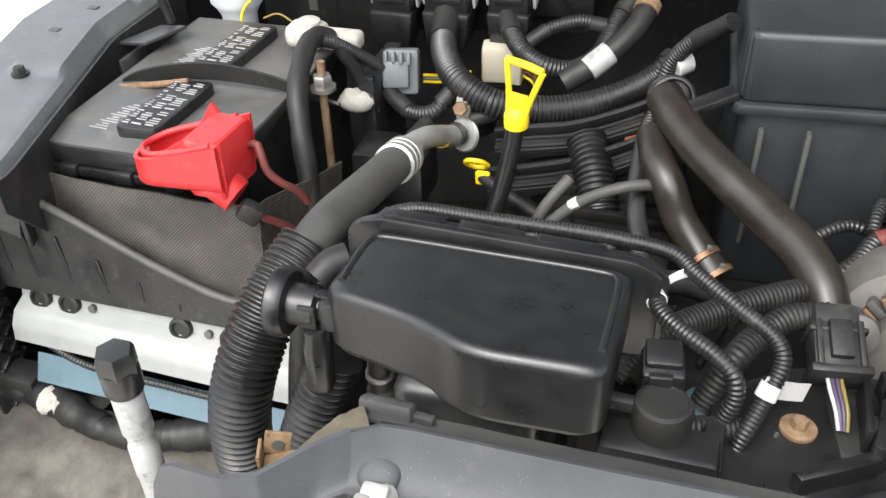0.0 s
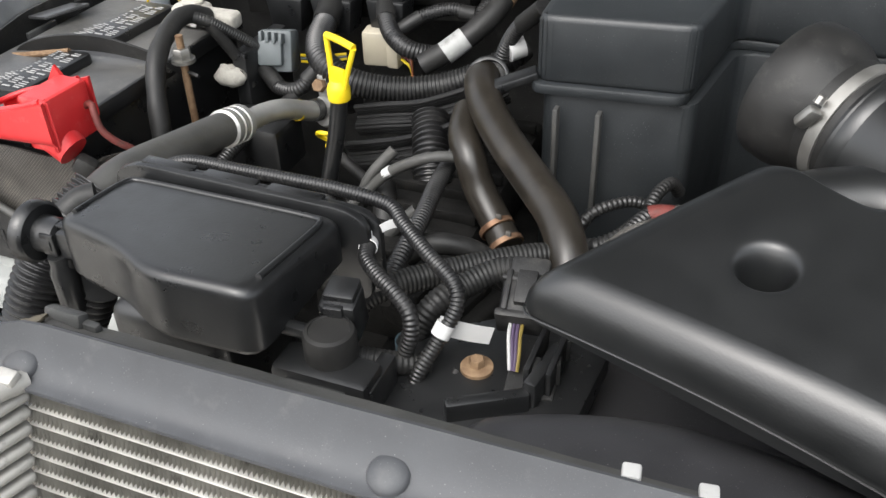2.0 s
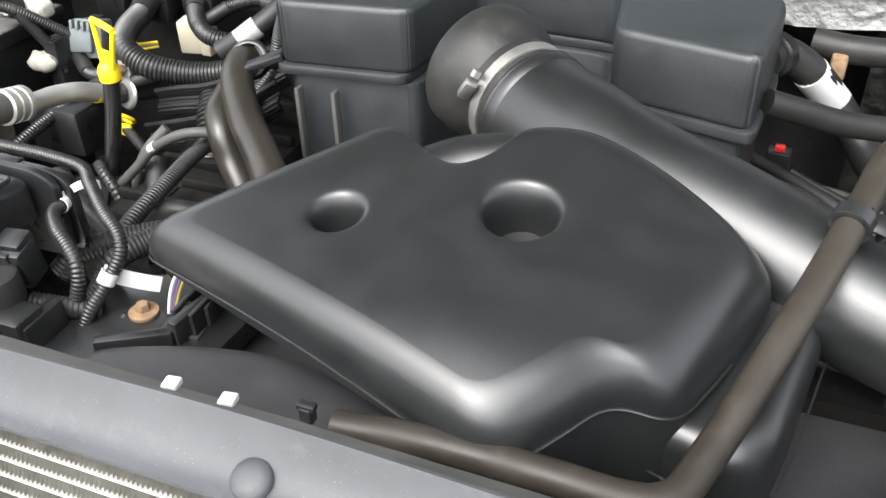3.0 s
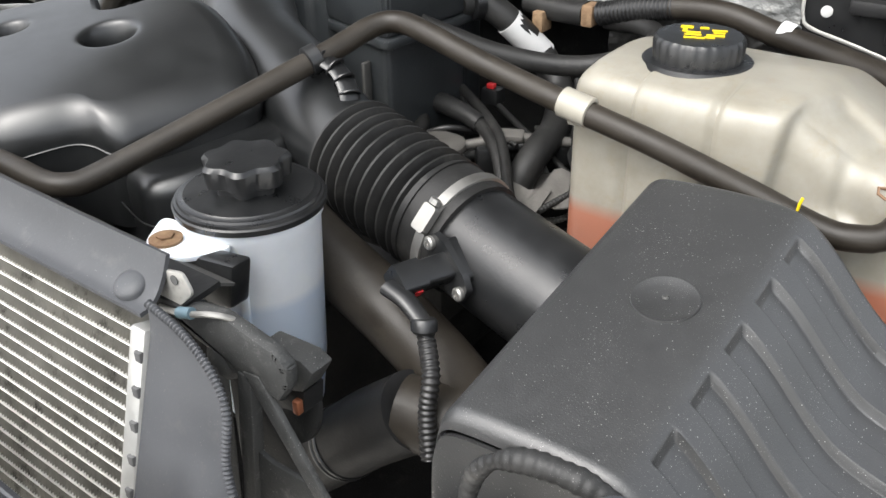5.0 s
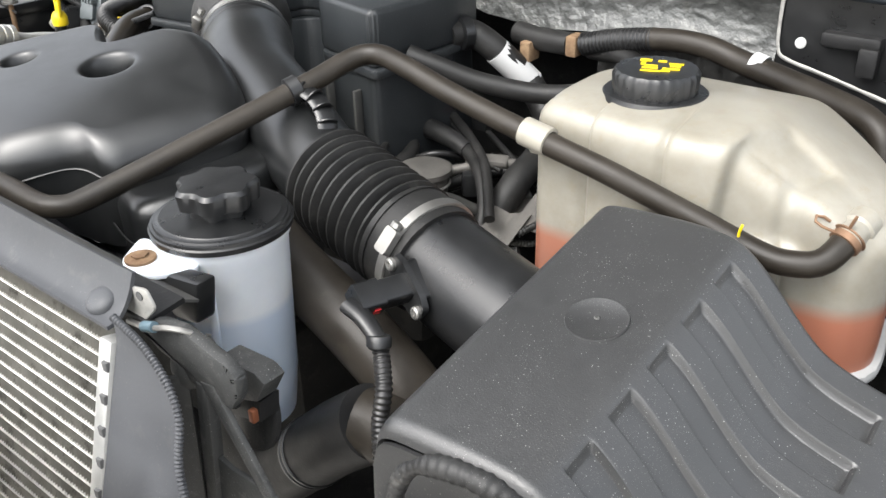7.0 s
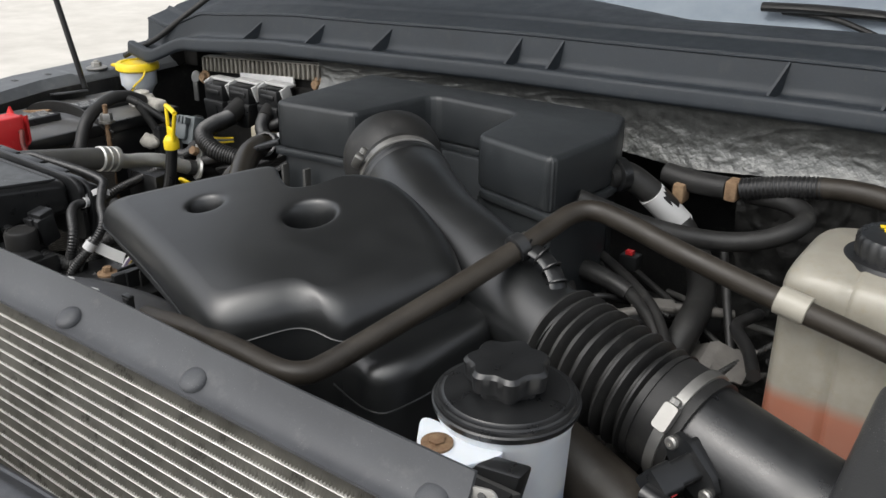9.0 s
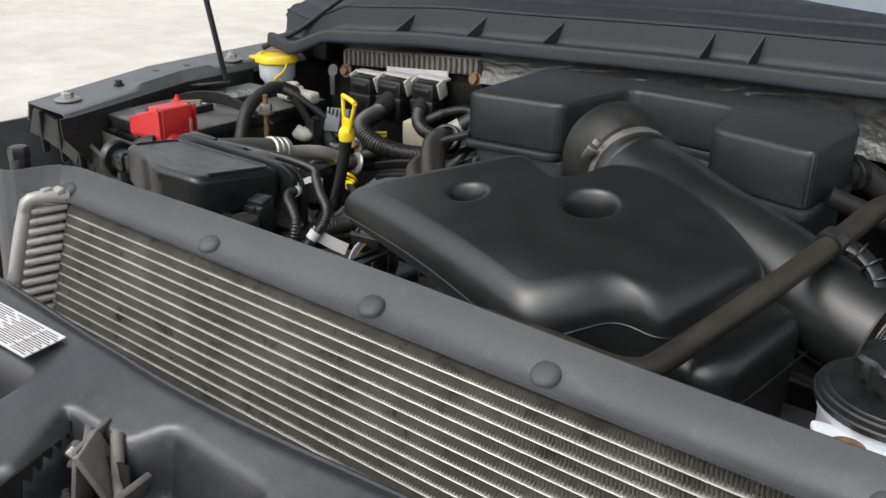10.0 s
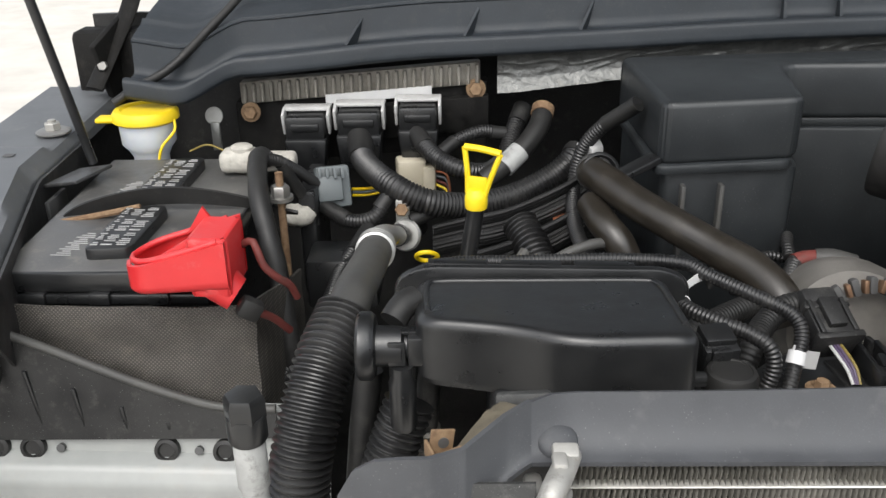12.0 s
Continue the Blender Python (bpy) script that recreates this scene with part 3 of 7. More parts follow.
part("spring", sweep([(-0.140, -0.185, 1.06), (-0.12, -0.19, 1.05), (-0.10, -0.195, 1.055)], 0.006, 10, rib=(0.004, 0.0018)), CASTDARK, lt, "coiled latch spring")
part("front_lip", sheet(40, 4, lambda u, v: (-0.46 + 1.05 * u, -0.103 + 0.004 * v, 1.118 - 0.1 * v), 0.003), BLACK, gf)
lab = thing("warning_label", (-0.27, -0.15, 1.128), "white printed label with unreadable lines on the grille frame", "label")
part("paper", rbox((-0.272, -0.143, 1.1345), (0.112, 0.038, 0.001), 0, rot=(4, 0, 1)), PAPER, lab)
for i in range(14):
    for x0, w in ((-0.324, 0.030 + 0.006 * (i % 3)), (-0.284 + 0.006 * (i % 3), 0.040 - 0.004 * (i * 5 % 3)), (-0.240, 0.018 + 0.004 * (i * 7 % 3))):
        part("print_line", rbox((x0 + w / 2, -0.1275 - 0.0024 * i, 1.1364 - 0.00016 * i), (w, 0.0007, 0.0004), 0, rot=(4, 0, 1)), INK, lab)

# fan shroud: a low arch behind the shield


def shroud_f(u, v):
    x = -0.20 + 0.575 * u
    y = 0.056 + 0.22 * v
    crown = 0.146 - 2.4 * (x + 0.05) ** 2 if x < 0.03 else 0.1306 - 0.25 * (x - 0.03)
    z = 1.152 - 0.10 * (y - 0.066) - 0.06 / (1 + math.exp(-(y - crown - 0.012) / 0.011))
    return x, y, z - 0.03 / (1 + math.exp((x + 0.185) / 0.004))


single("fan_shroud", sheet(80, 40, shroud_f, 0.004), SHROUD, "black plastic fan shroud behind the radiator", "shroud", kind="structure")

# cowl, firewall, inner fenders and floor of the bay
CW = [(-0.9, 0.70, 1.196), (-0.815, 0.69, 1.186), (-0.75, 0.72, 1.214), (-0.5, 0.735, 1.232), (0.0, 0.742, 1.25), (0.45, 0.738, 1.262), (0.95, 0.72, 1.262)]


def cowl_line(x):
    for a, b in zip(CW, CW[1:]):
        if a[0] <= x <= b[0]:
            t = (x - a[0]) / (b[0] - a[0])
            t = t * t * (3 - 2 * t) * 0.4 + t * 0.6
            return a[1] + (b[1] - a[1]) * t, a[2] + (b[2] - a[2]) * t
    return (CW[0][1], CW[0][2]) if x < 0 else (CW[-1][1], CW[-1][2])


PROFILE = [(0.004, -0.004), (0, 0.0), (0.002, 0.018), (0.006, 0.021), (0.016, 0.020), (0.019, 0.014), (0.046, 0.016), (0.050, 0.020), (0.056, 0.060), (0.058, 0.058), (0.061, 0.061), (0.100, 0.070), (0.104, 0.075), (0.109, 0.069), (0.114, 0.073), (0.19, 0.078), (0.20, 0.070)]


def cowl_f(u, v):
    x = -0.885 + 1.855 * u
    y, z = cowl_line(x)
    k = v * (len(PROFILE) - 1)
    i = min(int(k), len(PROFILE) - 2)
    w = k - i
    dy = PROFILE[i][0] * (1 - w) + PROFILE[i + 1][0] * w
    dz = PROFILE[i][1] * (1 - w) + PROFILE[i + 1][1] * w
    rear = max(0.0, dy - 0.10) / 0.10 * min(1.0, max(0.0, (0.15 - x) / 0.4))
    return x, y + dy + 0.10 * rear, z + dz + 0.028 * rear


cowl = thing("cowl_panel", (0, 0.76, 1.2), "weathered dark grey plastic cowl with upright ribs below the windscreen", "cowl", kind="structure")
part("tray", sheet(120, 60, cowl_f, 0.004), COWL, cowl, sharp=60)
for x, h, lean in ((-0.60, 0.034, 0.05), (-0.45, 0.036, 0.05), (-0.303, 0.038, 0.05), (-0.055, 0.04, 0.02), (0.015, 0.042, 0.02), (0.33, 0.044, 0.03), (0.46, 0.044, 0.03)):
    y, z = cowl_line(x)
    tri = [(x - 0.0015 - lean * 0.3, y + 0.018, z + 0.014), (x - 0.0015, y + 0.052, z + 0.016), (x - 0.0015 + lean * 0.15, y + 0.0555, z + h + 0.013)]
    vs = tri + [(p[0] + 0.0035, p[1], p[2]) for p in tri]
    part("rib", (vs, [(0, 1, 2), (5, 4, 3), (0, 3, 4, 1), (1, 4, 5, 2), (2, 5, 3, 0)]), COWL, cowl, smooth=False)
single("windscreen", sheet(20, 8, lambda u, v: (-0.80 + 1.75 * u, 0.955 + 0.62 * v + 0.10 * (2 * u - 1) ** 2 * v, 1.316 + 0.43 * v), 0.005), GLASS, "windscreen glass with a pale sky reflection put into its colour", "windscreen", kind="structure")
wi = thing("wiper_arm", (0.3, 0.98, 1.33), "black windscreen wiper arm lying above the cowl", "wiper")
part("arm", sweep([(0.235, 0.972, 1.352), (0.32, 0.978, 1.354), (0.45, 0.985, 1.350), (0.65, 0.99, 1.336)], (0.011, 0.014), 12, flat=0.6), RUBBER, wi)
part("blade", sweep([(0.26, 0.985, 1.346), (0.33, 0.975, 1.344), (0.375, 0.962, 1.335), (0.41, 0.955, 1.325)], 0.004, 8), RUBBER, wi)
single("bay_side_wall", sheet(8, 8, lambda u, v: (-0.975 + 0.02 * u, 0.70 + 0.24 * u, 0.65 + 0.49 * v), 0.006), MOUNT, "dark side wall at the rear of the bay", "side wall", kind="structure")
single("firewall", sheet(30, 10, lambda u, v: (-1.0 + 2.0 * u, 0.93 + 0.01 * math.sin(u * 40), 0.6 + 0.655 * v), 0.01), MOUNT, "dark firewall at the back of the engine bay", "firewall", kind="structure")


def foil_f(u, v):
    x = -0.42 + 0.957 * u
    y, z = cowl_line(x)
    ridge = max(0.0, 1 - abs(noise.noise(V((x * 14 + v * 1.5, v * 2.2 - x * 3, 3)))) * 9)
    bend = noise.noise(V((x * 9, v * 1.5, 0))) * 0.0016 - ridge * 0.0010 + noise.noise(V((x * 45, v * 6, 4))) * 0.0012
    return x, y + 0.006 + 0.012 * math.sin(v * 3) + bend, z + 0.002 - v * (0.05 + 0.03 * noise.noise(V((x * 6, 1, 1))) + 0.03 * min(1, max(0, (x - 0.02) / 0.12))) + bend * 0.4


single("heat_foil", sheet(300, 44, foil_f), FOIL, "crinkled silver heat insulation under the cowl edge", "insulation", kind="structure", sharp=180)
fp = thing("pedal_panel", (0.72, 0.75, 1.0), "black steel firewall panel beside the heat foil with a bare hole", "firewall panel", kind="structure")
part("panel", sheet(24, 12, lambda u, v: (0.538 + 0.40 * u, 0.752 + 0.004 * math.sin(u * 9) * v, 1.258 - 0.30 * v - 0.012 * u), 0.004), BLACK, fp)
part("foil_edge", sweep([(0.537, 0.746, 1.262), (0.538, 0.744, 1.215), (0.541, 0.743, 1.196), (0.550, 0.742, 1.187), (0.60, 0.742, 1.175), (0.68, 0.742, 1.155), (0.76, 0.742, 1.138)], 0.0020, 8, flat=0.5, wob=0.4), CAST, fp, "bright foil edge")
part("hole_plug", lathe([(0.006, 0), (0.006, 0.0015), (0.004, 0.002)], 18, (0.562, 0.748, 1.205), (0, -1, 0.1)), LEVERWHITE, fp, "white plug in a hole")
part("bracket", join(rbox((0.615, 0.742, 1.216), (0.06, 0.016, 0.016), 0.004), rbox((0.635, 0.738, 1.198), (0.02, 0.012, 0.03), 0.003)), MATTE, fp)
single("bay_floor", sheet(24, 24, lambda u, v: (-0.95 + 1.9 * u, 0.06 + 0.9 * v, 0.72 + 0.04 * noise.noise(V((u * 9, v * 9, 0)))), 0.0), DIRTSHADE, "dark grimy underside of the engine bay", "bay floor", kind="structure")


# left inner fender with its stepped rail
def rail_edge(y):
    """The rail's inner edge runs outwards to the rear."""
    return -0.873 - 0.145 * min(0.28, max(0.0, y - 0.27)) / 0.28 * 0.55 - 0.03 * max(0.0, y - 0.55)


def rail_z(y):
    return 1.146 + 0.02 * (y - 0.45)


def rail_f(u, v):
    y = 0.265 + 0.635 * u
    z0 = rail_z(y)
    xi = rail_edge(y)
    step = 0.007 / (1 + math.exp((abs(y - 0.53) - 0.095) / 0.003))
    pts = [(xi + 0.008, z0 - 0.022), (xi + 0.006, z0 - 0.012), (xi, z0 - 0.002), (xi - 0.006, z0 + step), (xi - 0.06, z0 + step + 0.001), (xi - 0.068, z0 + 0.001), (xi - 0.105, z0 + 0.002), (xi - 0.115, z0 - 0.03)]
    k = v * 7
    i = min(int(k), 6)
    w = k - i
    return pts[i][0] * (1 - w) + pts[i + 1][0] * w, y, pts[i][1] * (1 - w) + pts[i + 1][1] * w


rail = thing("fender_rail", (-0.95, 0.5, 1.0), "dull grey painted inner fender rail with bolts", "fender", kind="structure")
part("rail", sheet(120, 42, rail_f, 0.003), BODY, rail, sharp=35)
for x, y in ((-0.975, 0.684), (-0.935, 0.31)):
    z = rail_z(y) + 0.003
    part("washer", lathe([(0.021, 0), (0.021, 0.002), (0.017, 0.004), (0.013, 0.0045)], 28, (x, y, z)), STEEL, rail)
    part("bolt", join(hexagon((x, y, z + 0.004), 0.010, 0.009), lathe([(0.005, 0.012), (0.005, 0.016)], 12, (x, y, z))), CAST, rail, "dull flange bolt")
part("stud", join(lathe([(0.009, 0), (0.009, 0.002)], 20, (-0.965, 0.425, rail_z(0.425) + 0.002)), hexagon((-0.965, 0.425, rail_z(0.425) + 0.003), 0.006, 0.008)), RUBBER, rail, "small black bolt")
for x, y in ((-0.985, 0.585), (-0.99, 0.52)):
    part("slot", rbox((x, y, rail_z(y) + 0.0085), (0.012, 0.009, 0.001), 0.0004, 1), INK, rail, "punched slot")
part("inner_plate", sheet(30, 10, lambda u, v: (rail_edge(0.25 + 0.46 * u) + 0.012 - 0.004 * math.sin(u * 20) * v, 0.25 + 0.46 * u, 1.138 - (0.03 + 0.13 * min(1, u * 4)) * v), 0.003), MOUNT, rail, "black inner side wall")
part("pocket", rbox((rail_edge(0.57) + 0.022, 0.565, 1.098), (0.006, 0.05, 0.036), 0.002), INK, rail, "dark access pocket")
br = thing("corner_bracket", (-0.90, 0.28, 1.0), "black plastic corner bracket between the battery tray and the rail", "bracket")
part("gusset", sheet(16, 8, lambda u, v: (-0.965 + 0.075 * u, 0.268 - 0.012 * v + 0.03 * u, 1.135 - 0.045 * u ** 1.4 - 0.038 * v), 0.004), MOUNT, br)
part("flange", sheet(16, 3, lambda u, v: (-0.965 + 0.075 * u, 0.268 + 0.03 * u + 0.03 * v, 1.137 - 0.045 * u ** 1.4), 0.004), DUSTY, br, "dusty top flange")
for k in range(3):
    part("rib", rbox((-0.945 + 0.03 * k, 0.266 + 0.013 * k, 1.10 - 0.012 * k), (0.005, 0.014, 0.07), 0.0015, rot=(0, 0, 20)), MOUNT, br)
part("socket_plate", rbox((-0.905, 0.575, 1.135), (0.05, 0.06, 0.004), 0.001, rot=(0, -12, -20)), DUSTY, br, "prop rod socket plate")
single("inner_fender", sheet(20, 10, lambda u, v: (-0.945 - 0.02 * math.sin(v * 3), 0.1 + 0.8 * u, 0.55 + 0.45 * v), 0.004), BLACK, "black inner fender liner beside the battery", "inner fender", kind="structure")
single("outer_fender", sheet(20, 10, lambda u, v: (-1.00 - 0.05 * max(0, u - 0.3) - 0.06 * math.sin(v * 1.5), 0.10 + 0.80 * u, 1.115 - 0.5 * v), 0.004), BODY, "dark fender side of the truck", "fender", kind="structure")
single("opposite_fender", sheet(20, 10, lambda u, v: (0.9 + 0.14 * min(1, v * 3), -0.05 + 1.05 * u, 0.7 + 0.42 * v), 0.004), BLACK, "black inner fender beside the air box", "inner fender", kind="structure")

# the open hood, above the view
hood = thing("hood", (0, 0.95, 1.42), "open white hood with a black liner held up over the engine bay", "hood", kind="structure")
part("shell", sheet(12, 8, lambda u, v: (-0.92 + 1.84 * u, 1.00 - 0.64 * v, 1.43 + 0.93 * v), 0.03), PAINT, hood)
part("liner", sheet(12, 8, lambda u, v: (-0.72 + 1.44 * u, 0.93 - 0.55 * v, 1.47 + 0.80 * v), 0.02), LINER, hood, "black felt liner")
rod = single("hood_prop_rod", sweep([(-0.898, 0.605, 1.14), (-0.925, 0.585, 1.331), (-0.955, 0.563, 1.54), (-1.005, 0.525, 1.9)], 0.0055, 10), BLACK, "thin black hood prop rod standing on the fender rail", "prop rod")

# ---- central air duct ----
OUT = round_outline([(-0.174, 0.158), (-0.047, 0.300), (-0.014, 0.275), (0.018, 0.258), (0.042, 0.276), (0.058, 0.318), (0.10, 0.327), (0.160, 0.306), (0.205, 0.284), (0.238, 0.256), (0.218, 0.19), (0.196, 0.134), (0.160, 0.131), (0.140, 0.100), (0.110, 0.068)],
                    [0.02, 0.03, 0.02, 0.02, 0.02, 0.015, 0.02, 0.03, 0.02, 0.02, 0.03, 0.018, 0.02, 0.03, 0.02], 6)
HOLES = ((-0.034, 0.190, 0.0112, 0.085), (0.079, 0.221, 0.0185, 0.110))


def cover_top(x, y):
    z = 1.219 - 0.22 * (x - 0.03) ** 2 + 0.0125 * (x + 0.167) + 0.169 * (y - 0.155)
    z -= 0.22 * 0.02 * math.log(1 + math.exp((x - 0.13) / 0.02)) + 0.35 * 0.01 * math.log(1 + math.exp((0.105 - y) / 0.01))
    for hx, hy, r, d in HOLES:
        q = math.hypot(x - hx, y - hy)
        z -= d / (1 + math.exp(min(60, (q - r) / 0.0016))) + 0.006 / (1 + math.exp(min(60, (q - r - 0.003) / 0.0024)))
    return z


def cover_low(x, y):
    return 1.217 + 0.169 * (y - 0.155) - 0.040 - 0.07 * min(1, max(0, (x - 0.09) / 0.07)) * min(1, max(0, (0.3 - y) / 0.1))


duct = thing("air_resonator", (0.03, 0.2, 1.1), "large satin black plastic air resonator with two moulded funnels", "air duct")
part("cover", dome(OUT, (0.045, 0.19), cover_top, 0.026, cover_low, rings=130, n=320, tuck=0.985), COVER, duct, sharp=60)
rim = [(0.045 + (x - 0.045) * 1.004, 0.19 + (y - 0.19) * 1.004) for x, y in even(OUT, 160)][92:] + [(0.045 + (x - 0.045) * 1.004, 0.19 + (y - 0.19) * 1.004) for x, y in even(OUT, 160)][:14]
part("parting_seam", sweep([(x, y, cover_top(x, y) - 0.030) for x, y in rim], 0.0009, 6), COVER, duct)
part("underside", dome([(0.06 + (x - 0.05) * 0.58, 0.20 + (y - 0.19) * 0.6) for x, y in OUT], (0.045, 0.19), lambda x, y: cover_low(x, y) + 0.01, 0.01, lambda x, y: 1.13, rings=4, n=120), BLACK, duct)
part("lower_chamber", dome(round_outline([(0.10, 0.13), (0.165, 0.145), (0.232, 0.128), (0.252, 0.15), (0.272, 0.255), (0.18, 0.33), (0.08, 0.30)], 0.022), (0.17, 0.22), lambda x, y: 1.166 + 0.10 * (y - 0.2), 0.016, lambda x, y: 1.06, rings=8, n=110, tuck=0.97), COVER, duct, "rounded lower chamber")
part("chamber_seam", sweep([(0.168, 0.140, 1.128), (0.234, 0.124, 1.126), (0.256, 0.15, 1.128), (0.275, 0.255, 1.138)], 0.0009, 6), COVER, duct)
CA = V((0.80, -0.58, -0.15)).normalized()
CC = V((0.008, 0.446, 1.194))
TUBE_LINE = [CC + CA * 0.014, CC + CA * 0.035, (0.078, 0.390, 1.190), (0.133, 0.354, 1.185), (0.203, 0.323, 1.178), (0.281, 0.289, 1.164), (0.335, 0.27, 1.155)]
part("tube", sweep(TUBE_LINE, (0.0535, 0.041), 48), COVER, duct, "smooth black duct")
part("neck", sweep([(-0.028, 0.338, 1.164), (-0.004, 0.354, 1.169), (0.035, 0.364, 1.172), (0.08, 0.356, 1.174), (0.12, 0.347, 1.172)], 0.030, 32), COVER, duct, "moulded hump between cover and duct")
part("mouth_bead", lathe([(0.044, -0.012), (0.0515, -0.010), (0.0535, -0.004), (0.0535, 0.004), (0.051, 0.009), (0.044, 0.012)], 48, CC + CA * 0.024, CA), COVER, duct)
part("cuff", sweep([CC + CA * 0.014, CC, CC - CA * 0.012, CC - CA * 0.02], (0.0490, 0.0505), 48), RUBBER, duct, "rubber coupling cuff")
part("cuff_cup", lathe([(0.040, -0.052), (0.0585, -0.050), (0.0605, -0.046), (0.0605, -0.030), (0.058, -0.018), (0.053, -0.008), (0.050, -0.002), (0.044, 0.0)], 56, CC - CA * 0.010, CA), RUBBER, duct, "flared rubber cup on the throttle")


AX = (V((0.445, 0.255, 1.135)) - V((0.335, 0.275, 1.158))).normalized()
part("bellows", sweep([(0.325, 0.273, 1.157), (0.38, 0.262, 1.148), (0.43, 0.254, 1.138)], 0.0485, 40, rib=(0.0122, 0.0095)), RUBBER, duct, "ribbed rubber bellows")
part("bellows_cuff", sweep([(0.425, 0.255, 1.139), (0.465, 0.247, 1.131)], 0.047, 36), RUBBER, duct)
part("hose_clamp", sweep_ring((0.452, 0.25, 1.1335), 0.048, 0.0095, 0.0012, AX), STEEL, duct, "steel worm-drive clamp")
part("hose_clamp", sweep_ring(CC + CA * 0.002, 0.0503, 0.011, 0.0012, CA), STEEL, duct, "steel worm-drive clamp")
part("clamp_screw", join(rbox((-0.0245, 0.4035, 1.2165), (0.011, 0.009, 0.019), 0.0025, rot=(22, 28, 25)), lathe([(0.0042, 0), (0.0042, 0.006), (0.003, 0.007)], 8, (-0.0195, 0.4065, 1.2265), (0.4, 0.35, 0.85))), STEEL, duct)
part("clamp_screw", slab((0.4506, 0.2103, 1.1613), (-0.2655, -0.5469, -0.7940), (-0.0289, -0.8187, 0.5736), round_outline([(-0.011, -0.0062), (0.011, -0.0062), (0.011, 0.0062), (-0.011, 0.0062)], 0.003, 3), 0.007), STEEL, duct)
part("screw_head", lathe([(0.0045, 0), (0.0045, 0.004), (0.003, 0.005)], 8, (0.4535, 0.2133, 1.1727), (0.2655, 0.5469, 0.7940)), STEEL, duct)

# mass air flow tube with its sensor
maf = thing("air_flow_meter", (0.52, 0.24, 1.1), "black plastic air flow meter tube with a plugged sensor", "air flow meter")
part("tube", sweep([(0.455, 0.25, 1.132), (0.52, 0.238, 1.12), (0.61, 0.222, 1.105)], 0.044, 32), BLACK, maf)
FU, FN = (0.775, -0.266, -0.576), (-0.24, -0.91, 0.094)
FC = V((0.4775, 0.197, 1.137))
FNV = V(FN).normalized()
part("sensor_base", slab(FC - FNV * 0.016, FU, FN, round_outline([(-0.018, -0.012), (0.018, -0.012), (0.018, 0.012), (-0.018, 0.012)], 0.004, 3), 0.013), BLACK, maf)
part("sensor_flange", slab(FC - FNV * 0.003, FU, FN, round_outline([(-0.026, -0.008), (-0.015, -0.013), (0.015, -0.013), (0.026, -0.008), (0.026, 0.008), (0.015, 0.013), (-0.015, 0.013), (-0.026, 0.008)], 0.003, 3), 0.005), BLACK, maf)
part("sensor_body", slab(FC + FNV * 0.002, FU, FN, round_outline([(-0.010, -0.008), (0.010, -0.008), (0.010, 0.008), (-0.010, 0.008)], 0.003, 3), 0.030), BLACK, maf)
part("plug", slab(FC + FNV * 0.026, FU, FN, round_outline([(-0.0115, -0.0092), (0.0115, -0.0092), (0.0115, 0.0092), (-0.0115, 0.0092)], 0.003, 3), 0.020), BLACK, maf)
part("lock_tab", slab(FC + FNV * 0.030 + V(FU) * 0.0112, FU, FN, [(-0.0012, -0.003), (0.0012, -0.003), (0.0012, 0.003), (-0.0012, 0.003)], 0.005), RED, maf, "red lock tab")
for k in (-0.0215, 0.0215):
    part("screw", lathe([(0.0052, 0), (0.0052, 0.003), (0.004, 0.0042), (0.002, 0.0042), (0.0018, 0.0025)], 16, FC + FNV * 0.002 + V(FU) * k, FN), STEEL, maf, "zinc-plated screw")

# ---- front right: steering fluid reservoir, air box, coolant tank ----
PX, PY = 0.366, 0.122
ps = thing("steering_fluid_reservoir", (PX, PY, 0.98), "white plastic power steering reservoir with a black lid and lobed cap", "reservoir")
part("body", lathe([(0.030, 1.015), (0.037, 1.02), (0.042, 1.06), (0.0470, 1.178), (0.0490, 1.181), (0.0490, 1.189)], 48, (PX, PY, 0)), PSWALL, ps)
part("sight_strip", rbox((PX + 0.027, PY - 0.0385, 1.135), (0.006, 0.004, 0.05), 0.0015, rot=(-4, 0, 33)), PSWALL, ps, "raised level strip")
for dx, z in ((0.006, 1.150), (0.020, 1.152), (0.006, 1.118), (0.020, 1.120), (-0.016, 1.149)):
    part("level_mark", rbox((PX + dx, PY - math.sqrt(0.0457 ** 2 - dx * dx), z), (0.005, 0.0016, 0.0014), 0.0004, 1, rot=(0, 0, math.degrees(math.asin(dx / 0.046)))), PAPER, ps)
part("ear", prism(round_outline([(PX - 0.045, PY - 0.04), (PX - 0.022, PY - 0.075), (PX + 0.012, PY - 0.074), (PX + 0.03, PY - 0.04)], 0.012), 1.177, 1.181, 0.001), WHITE, ps)
part("lid", lathe([(0.048, 1.1875), (0.0520, 1.188), (0.0525, 1.192), (0.0512, 1.193), (0.0508, 1.195), (0.0490, 1.1955), (0.0482, 1.197), (0.045, 1.1975), (0.044, 1.1985), (0.024, 1.1995), (0.02, 1.200)], 64, (PX, PY, 0)), BLACK, ps, "black stepped lid")
cap = part("cap", lathe([(0.021, 1.198), (0.021, 1.204), (0.0275, 1.207), (0.0285, 1.219), (0.026, 1.222), (0.01, 1.2225)], 72, (PX, PY, 0), lobes=7, depth=0.085), BLACK, ps, "lobed black screw cap")
part("ear_bolt", join(lathe([(0.011, 0), (0.011, 0.002), (0.008, 0.003)], 24, (0.352, 0.06, 1.181)), hexagon((0.352, 0.06, 1.183), 0.006, 0.003)), RUST, ps, "rusty flange bolt")


